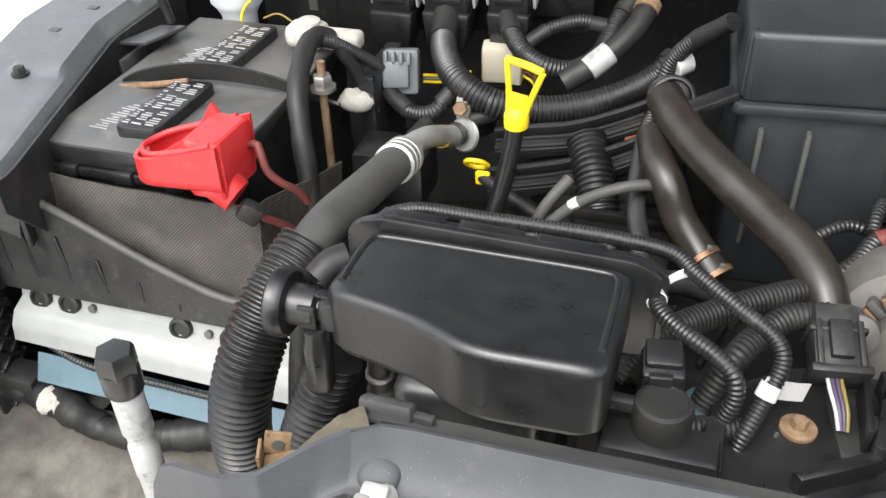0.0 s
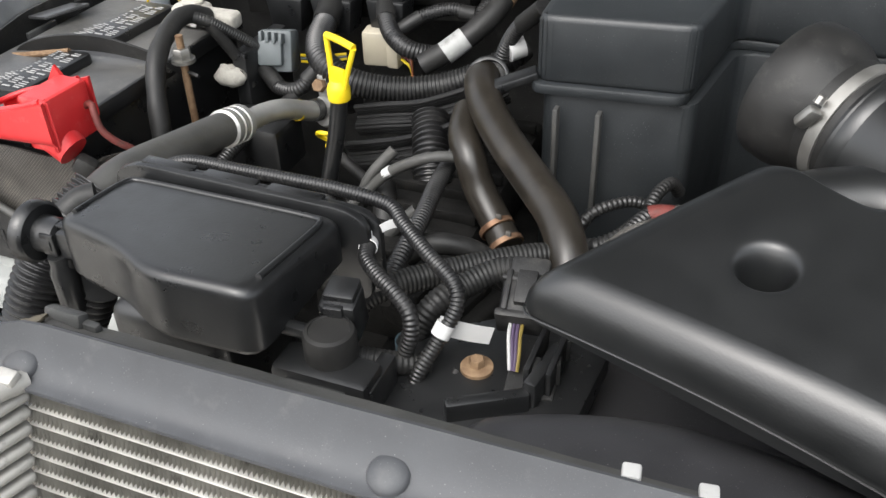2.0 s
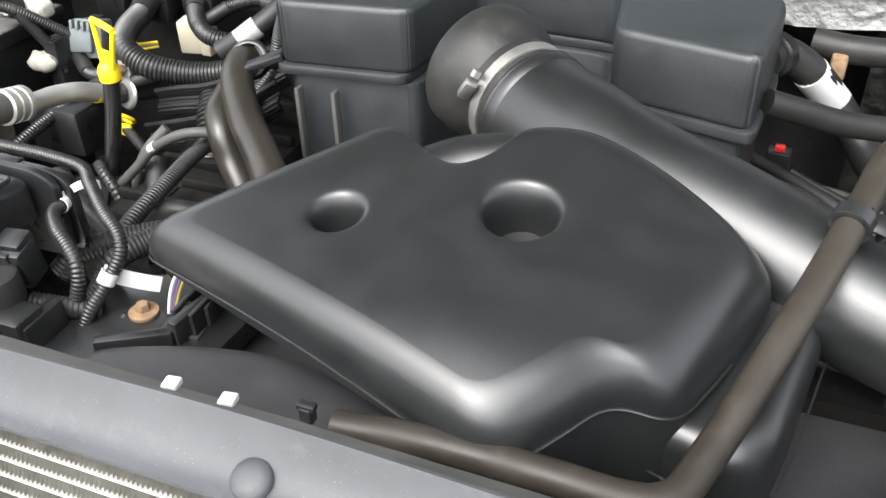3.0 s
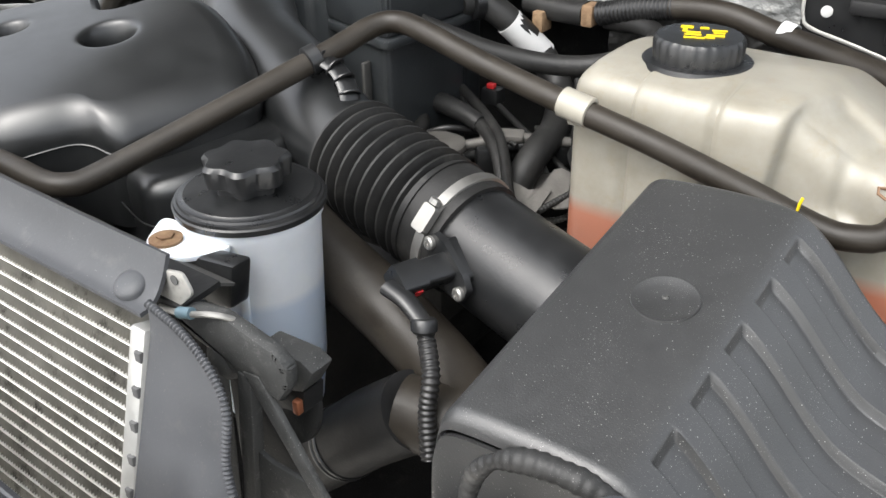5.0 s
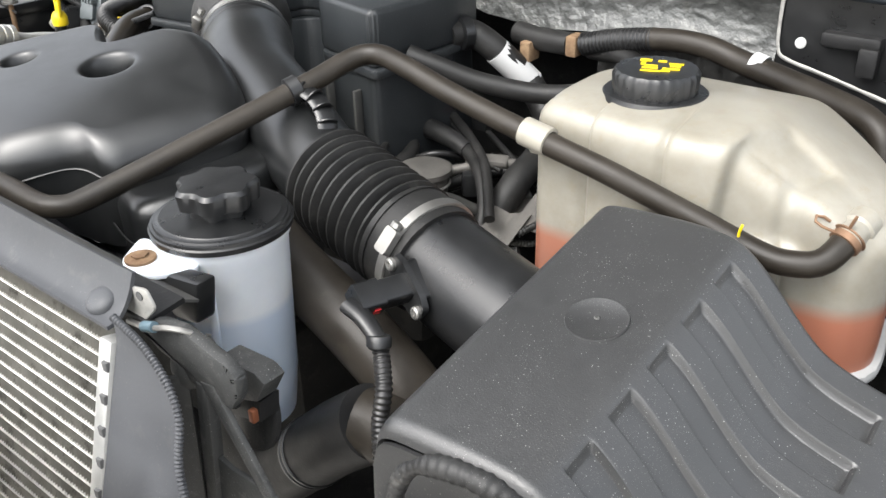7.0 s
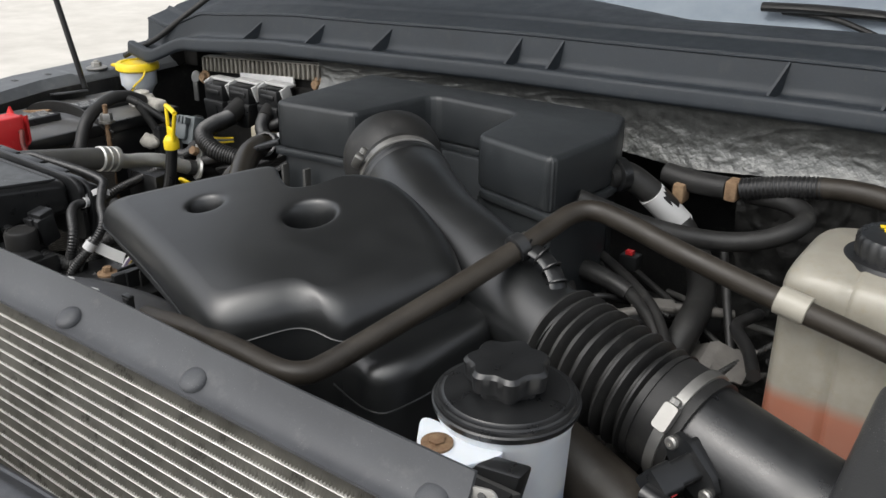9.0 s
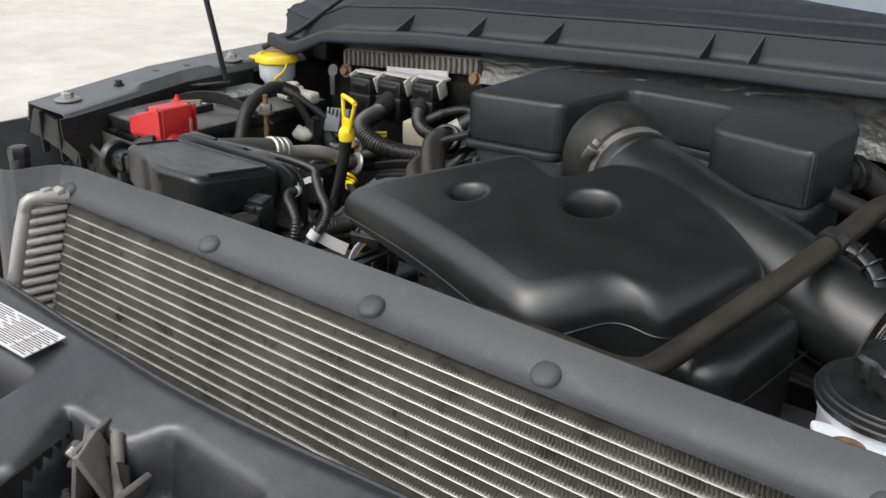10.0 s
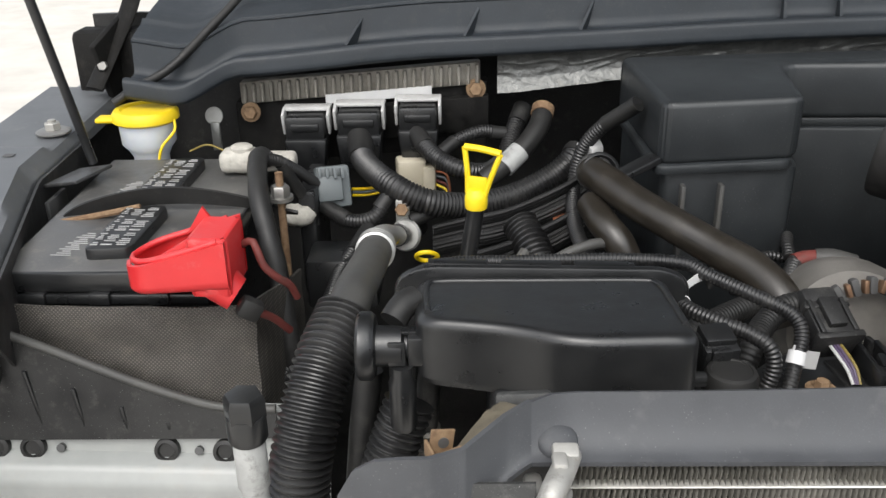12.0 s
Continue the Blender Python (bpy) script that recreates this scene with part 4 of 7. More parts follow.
LID = [(0.566, 1.05), (0.568, 1.132), (0.572, 1.149), (0.584, 1.156), (0.66, 1.160), (0.69, 1.152), (0.735, 1.100), (0.758, 1.084), (0.815, 1.070), (0.828, 1.062), (0.832, 1.02)]


def lid_profile(s):
    """The air box lid across, its bends rounded: flat top, slope, flat foot."""
    x = z = 0.0
    for j in range(-3, 4):
        k = min(1, max(0, s + 0.014 * j * min(1, s * 4))) * (len(LID) - 1)
        i = min(int(k), len(LID) - 2)
        w = k - i
        x += (LID[i][0] * (1 - w) + LID[i + 1][0] * w) / 7
        z += (LID[i][1] * (1 - w) + LID[i + 1][1] * w) / 7
    return x, z


def lid_f(u, v):
    y = 0.062 + 0.256 * v
    x, z = lid_profile(u)
    z += 0.17 * (y - 0.1)
    for i in range(5):
        yc = 0.102 + 0.0445 * i
        depth = 0.0072 * step(0.0122 - abs(y - yc), 0.0003) * step(x - 0.6840, 0.0005)
        z -= depth * (1 - step(x - 0.792, 0.0008))
    e = min(v, 1 - v) * 0.285
    if e < 0.010:
        z -= 0.010 * (1 - math.sqrt(max(0, 1 - (1 - e / 0.010) ** 2)))
    return x, y, z


box = thing("air_filter_box", (0.71, 0.19, 0.9), "dusty black plastic air filter box with five moulded grooves", "air filter box")
part("lid", sheet(260, 300, lid_f, 0.004), DUSTY, box, sharp=38)
part("lower_case", rbox((0.70, 0.185, 0.97), (0.255, 0.26, 0.16), 0.01), DUSTY, box)
part("front_wall", sheet(40, 6, lambda u, v: (lid_profile(u)[0], 0.064 - 0.004 * v, (lid_profile(u)[1] - 0.02) * (1 - v) + 0.95 * v), 0.003), DUSTY, box)

TANK = round_outline([(0.473, 0.368), (0.60, 0.362), (0.742, 0.376), (0.762, 0.405), (0.754, 0.47), (0.725, 0.53), (0.66, 0.578), (0.50, 0.57), (0.47, 0.52)], [0.016, 0.02, 0.014, 0.016, 0.03, 0.03, 0.03, 0.03, 0.03])


def bend(v, w=0.010):
    return w * math.log(1 + math.exp(max(-40, min(40, v / w))))


def tank_top(x, y):
    z = 1.236 - 0.52 * bend(x - 0.645, 0.005) + 0.20 * bend(x - 0.738) - 0.16 * bend(0.404 - y, 0.004) - 0.26 * bend(y - 0.47)
    # a sunken facet on the slope behind the front wall, and creases running back from the grooves
    z -= 0.0075 * step(x - 0.652 - 0.25 * (y - 0.40), 0.0022) * step(0.706 - x, 0.003) * step(0.446 - y - 0.25 * (x - 0.65), 0.0025)
    for g in (0.525, 0.593):
        z -= 0.0022 * math.exp(-((x - g) / 0.0035) ** 2) * step(0.418 - y, 0.004)
    return z


def tank_relief(x, y, z):
    """Moulded grooves and a hollow facet in the front wall, a bulging box below, a boss round the hose nipple."""
    if y > 0.44:
        return 0.0
    front = step(0.425 - y, 0.004)
    d = -0.026 * math.exp(-((x - 0.525) / 0.0035) ** 2) - 0.032 * math.exp(-((x - 0.593) / 0.0035) ** 2)
    hollow = step(x - 0.642 - 0.12 * (z - 1.2), 0.0018) * step(0.706 - x - 0.25 * (z - 1.2), 0.0030)
    d -= 0.105 * hollow * step(z - 1.158, 0.003)
    d -= 0.045 * step(x - 0.690, 0.003) * step(z - 1.1545 - 0.35 * (x - 0.72), 0.0030) * step(0.742 - x, 0.004)
    d -= 0.04 * math.exp(-((x - 0.696) / 0.003) ** 2) * step(1.152 - z, 0.004)
    return d * front


tank = thing("coolant_tank", (0.62, 0.47, 1.02), "yellowed translucent coolant tank part filled with orange coolant", "coolant tank")
part("shell", dome(TANK, (0.61, 0.47), tank_top, 0.016, lambda x, y: 1.066, rings=60, n=420, levels=44, relief=tank_relief, tuck=1.0), TANKWALL, tank, "tank wall, orange below the coolant line")
part("base", prism([(0.61 + (x - 0.61) * 1.045, 0.47 + (y - 0.47) * 1.06) for x, y in even(TANK, 60)], 1.054, 1.066, 0.005), LEVER, tank, "pale moulded foot flange")
part("cap_collar", lathe([(0.040, 1.224), (0.0455, 1.229), (0.0455, 1.234), (0.042, 1.237)], 48, (0.547, 0.438, 0)), BLACK, tank)
part("cap", lathe([(0.0345, 1.234), (0.0355, 1.252), (0.033, 1.2555), (0.005, 1.256)], 96, (0.547, 0.438, 0), lobes=24, depth=0.018), BLACK, tank, "ribbed black pressure cap with yellow print")
for dx, dy, w, h, a in ((-0.016, 0.012, 0.010, 0.006, 20), (-0.003, 0.016, 0.007, 0.004, 20), (0.010, 0.015, 0.012, 0.003, 20), (0.012, 0.009, 0.009, 0.003, 20), (-0.014, 0.003, 0.004, 0.008, 20), (-0.006, 0.001, 0.011, 0.003, 20), (-0.004, -0.005, 0.013, 0.003, 20), (0.012, 0.001, 0.014, 0.004, 20), (0.010, -0.006, 0.008, 0.003, 20), (0.0, -0.012, 0.016, 0.003, 20)):
    part("cap_print", rbox((0.547 + dx, 0.438 + dy, 1.2563), (w, h, 0.0006), 0, rot=(0, 0, a)), YELLOW, tank, "yellow printed mark")

oh = thing("overflow_hose", (0.29, 0.3, 1.15), "grey-brown rubber hose running over the duct to the coolant tank", "hose")
part("hose", sweep([(0.02, 0.072, 1.166), (0.075, 0.075, 1.170), (0.135, 0.075, 1.171), (0.180, 0.0755, 1.169), (0.200, 0.082, 1.169), (0.212, 0.103, 1.172), (0.245, 0.2, 1.2), (0.275, 0.3, 1.228), (0.288, 0.345, 1.242), (0.305, 0.36, 1.245), (0.335, 0.358, 1.242), (0.40, 0.352, 1.228), (0.49, 0.345, 1.212), (0.56, 0.345, 1.198), (0.63, 0.35, 1.178), (0.685, 0.352, 1.163), (0.709, 0.355, 1.163), (0.722, 0.361, 1.166), (0.7285, 0.371, 1.173), (0.7315, 0.383, 1.179), (0.733, 0.395, 1.181)], 0.0098, 16), BROWN, oh)
part("clip", join(sweep_ring((0.492, 0.3455, 1.2125), 0.0106, 0.026, 0.0014, (1, -0.02, -0.17)), rbox((0.494, 0.354, 1.200), (0.026, 0.010, 0.012), 0.003)), AMBER, oh, "tank-moulded hose clip")

# ---- plenum box at the back ----
def lift(geo, k=0.028):
    return [(x, y, z + k * (x + 0.26)) for x, y, z in geo[0]], geo[1]


UP = round_outline([(-0.262, 0.497), (-0.119, 0.502), (-0.098, 0.645), (0.055, 0.625), (0.072, 0.505), (0.197, 0.467), (0.207, 0.60), (0.175, 0.69), (-0.271, 0.712)], [0.014, 0.014, 0.02, 0.02, 0.014, 0.014, 0.02, 0.02, 0.014], 4)


def grown(o, d, c=(-0.03, 0.6)):
    return [(x + d * (1 if x > c[0] else -1) * 0.6, y - d * 0.6 * (1 if y < c[1] else -0.5)) for x, y in o]


pb = thing("plenum_box", (-0.03, 0.6, 0.98), "black plastic U-shaped plenum box with a ribbed lower case", "plenum box")
part("lid", lift(prism(UP, 1.168, 1.234, 0.007, 3)), PLENUM, pb)
part("seam_flange", lift(prism(grown(UP, 0.008), 1.158, 1.169, 0.003)), PLENUM, pb)
part("lower_case", lift(prism(grown(UP, -0.008), 0.97, 1.158, 0.004)), PLENUM, pb)
for x, y in ((-0.238, 0.488), (-0.198, 0.490), (0.10, 0.490), (0.16, 0.475)):
    part("rib", rbox((x, y, 1.09), (0.005, 0.012, 0.12), 0.0015), HOSEGREY, pb, "worn grey rib")
part("side_bracket", join(rbox((-0.285, 0.50, 1.165), (0.05, 0.02, 0.008), 0.002, rot=(0, -20, 20)), lathe([(0.0195, -0.006), (0.021, -0.005), (0.021, 0.005), (0.0195, 0.006), (0.017, 0.006), (0.017, -0.006)], 32, (-0.318, 0.525, 1.152), (0.2, -0.6, 0.5))), BLACK, pb, "hose bracket")

# ---- engine control module ----
pcm = thing("engine_computer", (-0.6, 0.78, 1.14), "ribbed aluminium engine computer with three black plugs", "control module")


def slope(p):
    return (p[0], p[1], p[2] + 0.075 * (p[0] + 0.6))


hs = [rbox((-0.6, 0.785, 1.188), (0.318, 0.02, 0.030), 0.003)] + [rbox((-0.752 + 0.0118 * i, 0.773, 1.188), (0.0055, 0.008, 0.026), 0.0015, 1) for i in range(27)]
g = join(*hs)
part("heat_sink", ([slope(p) for p in g[0]], g[1]), HEATSINK, pcm)
part("tag", ([slope(p) for p in rbox((-0.575, 0.770, 1.172), (0.14, 0.003, 0.012), 0)[0]], rbox((0, 0, 0), (1, 1, 1), 0)[1]), PAPER, pcm, "white strip of unreadable print")
part("tray", ([slope(p) for p in rbox((-0.6, 0.80, 1.13), (0.34, 0.03, 0.09), 0.004)[0]], rbox((0, 0, 0), (1, 1, 1), 0.004)[1]), DIRTSHADE, pcm)
for x, w in ((-0.667, 0.062), (-0.598, 0.066), (-0.522, 0.06)):
    z = 1.162 + 0.075 * (x + 0.6)
    plug = part("plug", join(rbox((x, 0.742, z - 0.014), (w - 0.012, 0.045, 0.032), 0.004), rbox((x, 0.735, z - 0.05), (w - 0.018, 0.035, 0.045), 0.004, taper=(1.25, 1.1)), rbox((x, 0.722, z - 0.012), (w - 0.026, 0.01, 0.010), 0.002)), BLACK, pcm)
    part("lever", join(rbox((x, 0.752, z + 0.006), (w, 0.022, 0.005), 0.002), rbox((x - w / 2 + 0.002, 0.740, z - 0.008), (0.004, 0.022, 0.030), 0.0015, rot=(20, 0, 0)), rbox((x + w / 2 - 0.002, 0.740, z - 0.008), (0.004, 0.022, 0.030), 0.0015, rot=(20, 0, 0))), LEVERWHITE, plug, "off-white locking lever")
for p in ((-0.745, 0.768, 1.153), (-0.447, 0.772, 1.180)):
    part("bolt", join(lathe([(0.013, 0), (0.013, 0.003)], 20, p, (0, -1, 0.2)), hexagon((p[0], p[1] - 0.002, p[2]), 0.009, 0.009, (0, -1, 0.2))), RUST, pcm, "rusty bolt")
part("bracket", ([slope(p) for p in rbox((-0.51, 0.775, 1.135), (0.16, 0.01, 0.05), 0.002, rot=(10, 0, 0))[0]], rbox((0, 0, 0), (1, 1, 1), 0.002)[1]), DIRTSHADE, pcm)
part("eyelet", join(lathe([(0.012, 0), (0.012, 0.003)], 20, (-0.801, 0.79, 1.142), (0, -1, 0.3)), rbox((-0.80, 0.785, 1.115), (0.012, 0.004, 0.04), 0.001)), ALU, pcm, "bare earth eyelet")

# ---- washer filler ----
wf = thing("washer_filler", (-0.868, 0.70, 1.08), "white washer bottle neck with a yellow flip cap", "filler neck")
part("neck", lathe([(0.021, 1.07), (0.022, 1.118), (0.027, 1.128), (0.0335, 1.136), (0.0345, 1.165)], 36, (-0.862, 0.70, 0)), WHITE, wf)
part("cap", join(lathe([(0.037, 1.163), (0.041, 1.166), (0.041, 1.174), (0.037, 1.179), (0.03, 1.1795), (0.028, 1.177), (0.01, 1.177)], 40, (-0.862, 0.70, 0)), rbox((-0.905, 0.69, 1.168), (0.03, 0.022, 0.006), 0.003)), YELLOW, wf)
part("tether", sweep([(-0.824, 0.69, 1.168), (-0.822, 0.68, 1.155), (-0.838, 0.668, 1.135), (-0.845, 0.665, 1.10)], 0.0018, 8), YELLOW, wf)

# ---- battery ----
bat = thing("battery", (-0.79, 0.495, 0.93), "black car battery with ganged vent caps and worn white print", "battery")
BX0, BX1, BY0, BY1 = -0.897, -0.694, 0.342, 0.662
part("case", rbox(((BX0 + BX1) / 2, (BY0 + BY1) / 2, 1.0), (BX1 - BX0 - 0.016, BY1 - BY0 - 0.016, 0.22), 0.004), BLACK, bat)
part("lid", join(rbox(((BX0 + BX1) / 2, (BY0 + BY1) / 2, 1.115), (BX1 - BX0, BY1 - BY0, 0.020), 0.003), rbox(((BX0 + BX1) / 2, BY0 + 0.003, 1.0985), (BX1 - BX0 - 0.012, 0.010, 0.010), 0.002),
                 *[rbox((x, BY0 - 0.001, 1.100), (0.020, 0.010, 0.012), 0.002) for x in (-0.86, -0.80, -0.745)]), BLACK, bat, "black lid with a stepped edge")
part("lid_top", rbox(((BX0 + BX1) / 2, (BY0 + BY1) / 2, 1.1235), (BX1 - BX0 - 0.006, BY1 - BY0 - 0.006, 0.004), 0.0015), LIDTOP, bat, "dusty scuffed lid top")
for y0, y1 in ((0.368, 0.476), (0.515, 0.628)):
    c = part("vent_cap", prism(round_outline([(-0.822, y0), (-0.776, y0 + 0.004), (-0.772, y1 + 0.004), (-0.816, y1)], 0.010, 3), 1.122, 1.137, 0.0025), BLACK, bat, "ganged vent cap with white print")
    for i in range(22):
        y = y0 + 0.010 + i * (y1 - y0 - 0.018) / 21
        for x, w in ((-0.814, 0.007 - 0.002 * (i % 3)), (-0.802, 0.011 - 0.003 * (i * 3 % 2)), (-0.788, 0.009 + 0.002 * (i * 5 % 3))):
            if (i * 7 + round(x * 1000)) % 5 and i not in (7, 15):
                part("print_line", rbox((x + 0.005 * (y - y0) / 0.11, y, 1.1375), (w, 0.0014 if i % 4 else 0.0022, 0.0005), 0, rot=(0, 0, -4)), LEVER, c)
    for i in range(12):
        part("print_line", rbox((-0.848 + 0.001 * i, y0 + 0.012 + 0.0046 * i, 1.1258), (0.020 - 0.006 * (i % 3), 0.0015, 0.0005), 0, rot=(0, 0, -4)), LEVER, bat)
st = thing("battery_strap", (-0.77, 0.487, 1.09), "black plastic battery hold-down strap across the battery top", "strap")
SP = smooth_line([(-0.905, 0.478, 1.095), (-0.882, 0.480, 1.124), (-0.84, 0.484, 1.136), (-0.77, 0.488, 1.142), (-0.70, 0.492, 1.136), (-0.668, 0.49, 1.130), (-0.64, 0.489, 1.128)], 0.008)[0]
part("strap", sheet(len(SP) - 1, 3, lambda u, v: (SP[round(u * (len(SP) - 1))].x, SP[round(u * (len(SP) - 1))].y - 0.004 * v, SP[round(u * (len(SP) - 1))].z - 0.008 + 0.020 * v * math.sin(0.25 + 2.7 * u)), 0.003), RUBBER, st)
part("rusty_edge", sweep([(-0.885, 0.469, 1.122), (-0.84, 0.47, 1.130), (-0.80, 0.473, 1.137)], 0.0035, 8), RUST, st, "flaking rusty steel edge")
part("hold_rod", sweep([(-0.655, 0.486, 0.97), (-0.656, 0.487, 1.1), (-0.656, 0.488, 1.168)], 0.0042, 10), RUST, st, "rusty threaded rod")
part("nut", join(lathe([(0.013, 1.138), (0.013, 1.142)], 20, (-0.656, 0.488, 0)), hexagon((-0.656, 0.488, 1.142), 0.010, 0.012)), STEEL, st)

nc = thing("negative_clamp", (-0.706, 0.604, 1.125), "white corroded lead battery clamp with bolts", "battery clamp")
part("clamp", join(rbox((-0.725, 0.606, 1.142), (0.045, 0.034, 0.026), 0.009, 3), rbox((-0.683, 0.600, 1.142), (0.05, 0.026, 0.02), 0.006, 3), lathe([(0.013, 1.13), (0.013, 1.158), (0.010, 1.16)], 24, (-0.722, 0.606, 0))), CORRODED, nc)
part("bolt", hexagon((-0.70, 0.585, 1.142), 0.007, 0.014, (0, -1, 0.3)), STEEL, nc)
part("wire", sweep([(-0.74, 0.61, 1.15), (-0.765, 0.62, 1.156), (-0.79, 0.63, 1.145)], 0.0011, 8), OCHRE, nc, "thin yellow-green wire")

# red terminal boot


red = thing("terminal_boot", (-0.71, 0.33, 1.1), "bright red vinyl boot over the positive battery terminal", "terminal cover")


def scoop(u, v):
    """An open trough: a low rounded lip, walls that rise to a tall block."""
    k = 0.5 - 0.5 * math.cos(math.pi * v)
    a = math.pi * (k - 0.5)
    nose = math.sqrt(max(0.0, 1 - (1 - min(1, u / 0.22)) ** 2))
    half = 0.006 + 0.020 * nose + 0.004 * u
    x = -0.757 + 0.105 * u
    y = 0.326 + 0.002 * u + half * max(-1, min(1, 1.25 * math.sin(a)))
    low = 1.122 + 0.004 * u
    wall = 0.024 + 0.022 * u ** 1.1
    z = low + wall * (abs(2 * k - 1) ** 4)
    return x, y, z


def snug(geo):
    """Draws the boot's blocks together along the battery's edge."""
    return [(-0.757 + (x + 0.757) * 0.86, y, z + 0.003) for x, y, z in geo[0]], geo[1]


part("scoop", snug(sheet(30, 28, scoop, 0.0035)), RED, red)
part("lip", snug(sweep([(-0.660, 0.300, 1.171), (-0.70, 0.300, 1.160), (-0.738, 0.306, 1.150), (-0.757, 0.326, 1.146), (-0.740, 0.348, 1.150), (-0.70, 0.355, 1.159), (-0.665, 0.357, 1.169)], 0.0030, 10)), RED, red)
part("block", snug(prism(round_outline([(-0.692, 0.299), (-0.651, 0.298), (-0.648, 0.352), (-0.688, 0.355)], 0.005, 3), 1.118, 1.1735, 0.004)), RED, red)
part("ridge", snug(([(-0.742, 0.320, 1.128), (-0.690, 0.316, 1.128), (-0.690, 0.334, 1.128), (-0.742, 0.330, 1.128), (-0.738, 0.323, 1.142), (-0.690, 0.322, 1.167), (-0.690, 0.328, 1.167), (-0.738, 0.327, 1.142)], [(0, 3, 2, 1), (4, 5, 6, 7), (0, 1, 5, 4), (1, 2, 6, 5), (2, 3, 7, 6), (3, 0, 4, 7)])), RED, red, smooth=False)
part("spike", snug(([(-0.706, 0.347, 1.158), (-0.679, 0.350, 1.168), (-0.688, 0.350, 1.183), (-0.706, 0.351, 1.158), (-0.679, 0.355, 1.168), (-0.688, 0.353, 1.183)], [(0, 1, 2), (5, 4, 3), (0, 3, 4, 1), (1, 4, 5, 2), (2, 5, 3, 0)])), RED, red, smooth=False)
part("nozzle", snug(sweep([(-0.682, 0.318, 1.138), (-0.668, 0.317, 1.126), (-0.652, 0.316, 1.113)], (0.022, 0.0165), 20)), RED, red)
part("cable", sweep([(-0.668, 0.345, 1.150), (-0.655, 0.342, 1.156), (-0.650, 0.338, 1.150), (-0.644, 0.335, 1.134), (-0.634, 0.340, 1.120), (-0.626, 0.350, 1.108), (-0.622, 0.360, 1.09)], 0.0036, 12), REDOLD, red, "faded red cable")
part("lead", sweep([(-0.664, 0.314, 1.110), (-0.650, 0.318, 1.097), (-0.640, 0.332, 1.083), (-0.630, 0.35, 1.06)], 0.0038, 12), REDOLD, red, "dark red cable tail")
part("cable_end", rbox((-0.656, 0.315, 1.102), (0.022, 0.016, 0.02), 0.005, rot=(0, 35, 20)), RUBBER, red)


# woven blanket over the battery's front and side
def blanket_f(u, v):
    if u < 0.75:
        x = -0.89 + 0.232 * u / 0.75
        y = 0.330 - 0.006 * math.sin(u * 4)
    else:
        k = (u - 0.75) / 0.25
        x = -0.658 + 0.015 * math.sin(k * 1.5)
        y = 0.330 + 0.15 * k
    z = 1.101 - 0.003 * u - 0.16 * max(0.0, u - 0.77) - 0.138 * v
    return x + 0.002 * noise.noise(V((u * 8, v * 4, 0))), y - 0.012 * v - 0.004 * noise.noise(V((u * 6, v * 5, 2))), z


bl = thing("battery_blanket", (-0.78, 0.32, 0.96), "brown-black woven insulating blanket hung over the battery front", "blanket")
part("cloth", sheet(60, 24, blanket_f, 0.003), WEAVE, bl)


def tray_edge(x):
    """The battery tray's front wall rises towards the fender."""
    pts = [(-0.96, 1.108), (-0.90, 1.095), (-0.85, 1.075), (-0.80, 1.050), (-0.75, 1.026), (-0.70, 1.008), (-0.67, 1.004), (-0.63, 1.004)]
    for a, b in zip(pts, pts[1:]):
        if a[0] <= x <= b[0]:
            return a[1] + (b[1] - a[1]) * (x - a[0]) / (b[0] - a[0])
    return 1.004


bt = thing("battery_tray", (-0.80, 0.3, 0.95), "scratched black plastic battery tray wall with a worn grey rim", "battery tray", kind="structure")
part("wall", sheet(40, 12, lambda u, v: (-0.955 + 0.315 * u, 0.305 - 0.006 * v, tray_edge(-0.955 + 0.315 * u) * (1 - v) + 0.975 * v), 0.004), MOUNT, bt)
part("rim", sweep([(x, 0.302, tray_edge(x)) for x in [-0.955 + 0.0315 * i for i in range(11)]], 0.0042, 10), HOSEGREY, bt, "worn grey rim")
for x in (-0.93, -0.90, -0.86, -0.82, -0.78, -0.74, -0.70):
    part("stiffener", rbox((x, 0.299, (tray_edge(x) - 0.030 + 0.985) / 2), (0.004, 0.006, max(0.01, tray_edge(x) - 0.030 - 0.985)), 0.0015, rot=(0, -6, 0)), BLACK, bt)
for dz in (0.016, 0.026, 0.036):
    part("step", rbox((-0.925, 0.296, tray_edge(-0.925) - dz), (0.085, 0.012, 0.004), 0.0015, rot=(0, 14, 0)), BLACK, bt)


def member_f(u, v):
    x = -0.93 + 0.34 * u
    up = 0.027 - 0.03 * (x + 0.6)
    pts = [(0.322, 0.966 + up), (0.311, 0.966 + up), (0.306, 0.945 + up), (0.30, 0.925 + up), (0.283, 0.918 + up), (0.275, 0.906 + up), (0.272, 0.889 + up)]
    k = v * 6
    i = min(int(k), 5)
    w = k - i
    return x, pts[i][0] * (1 - w) + pts[i + 1][0] * w, pts[i][1] * (1 - w) + pts[i + 1][1] * w


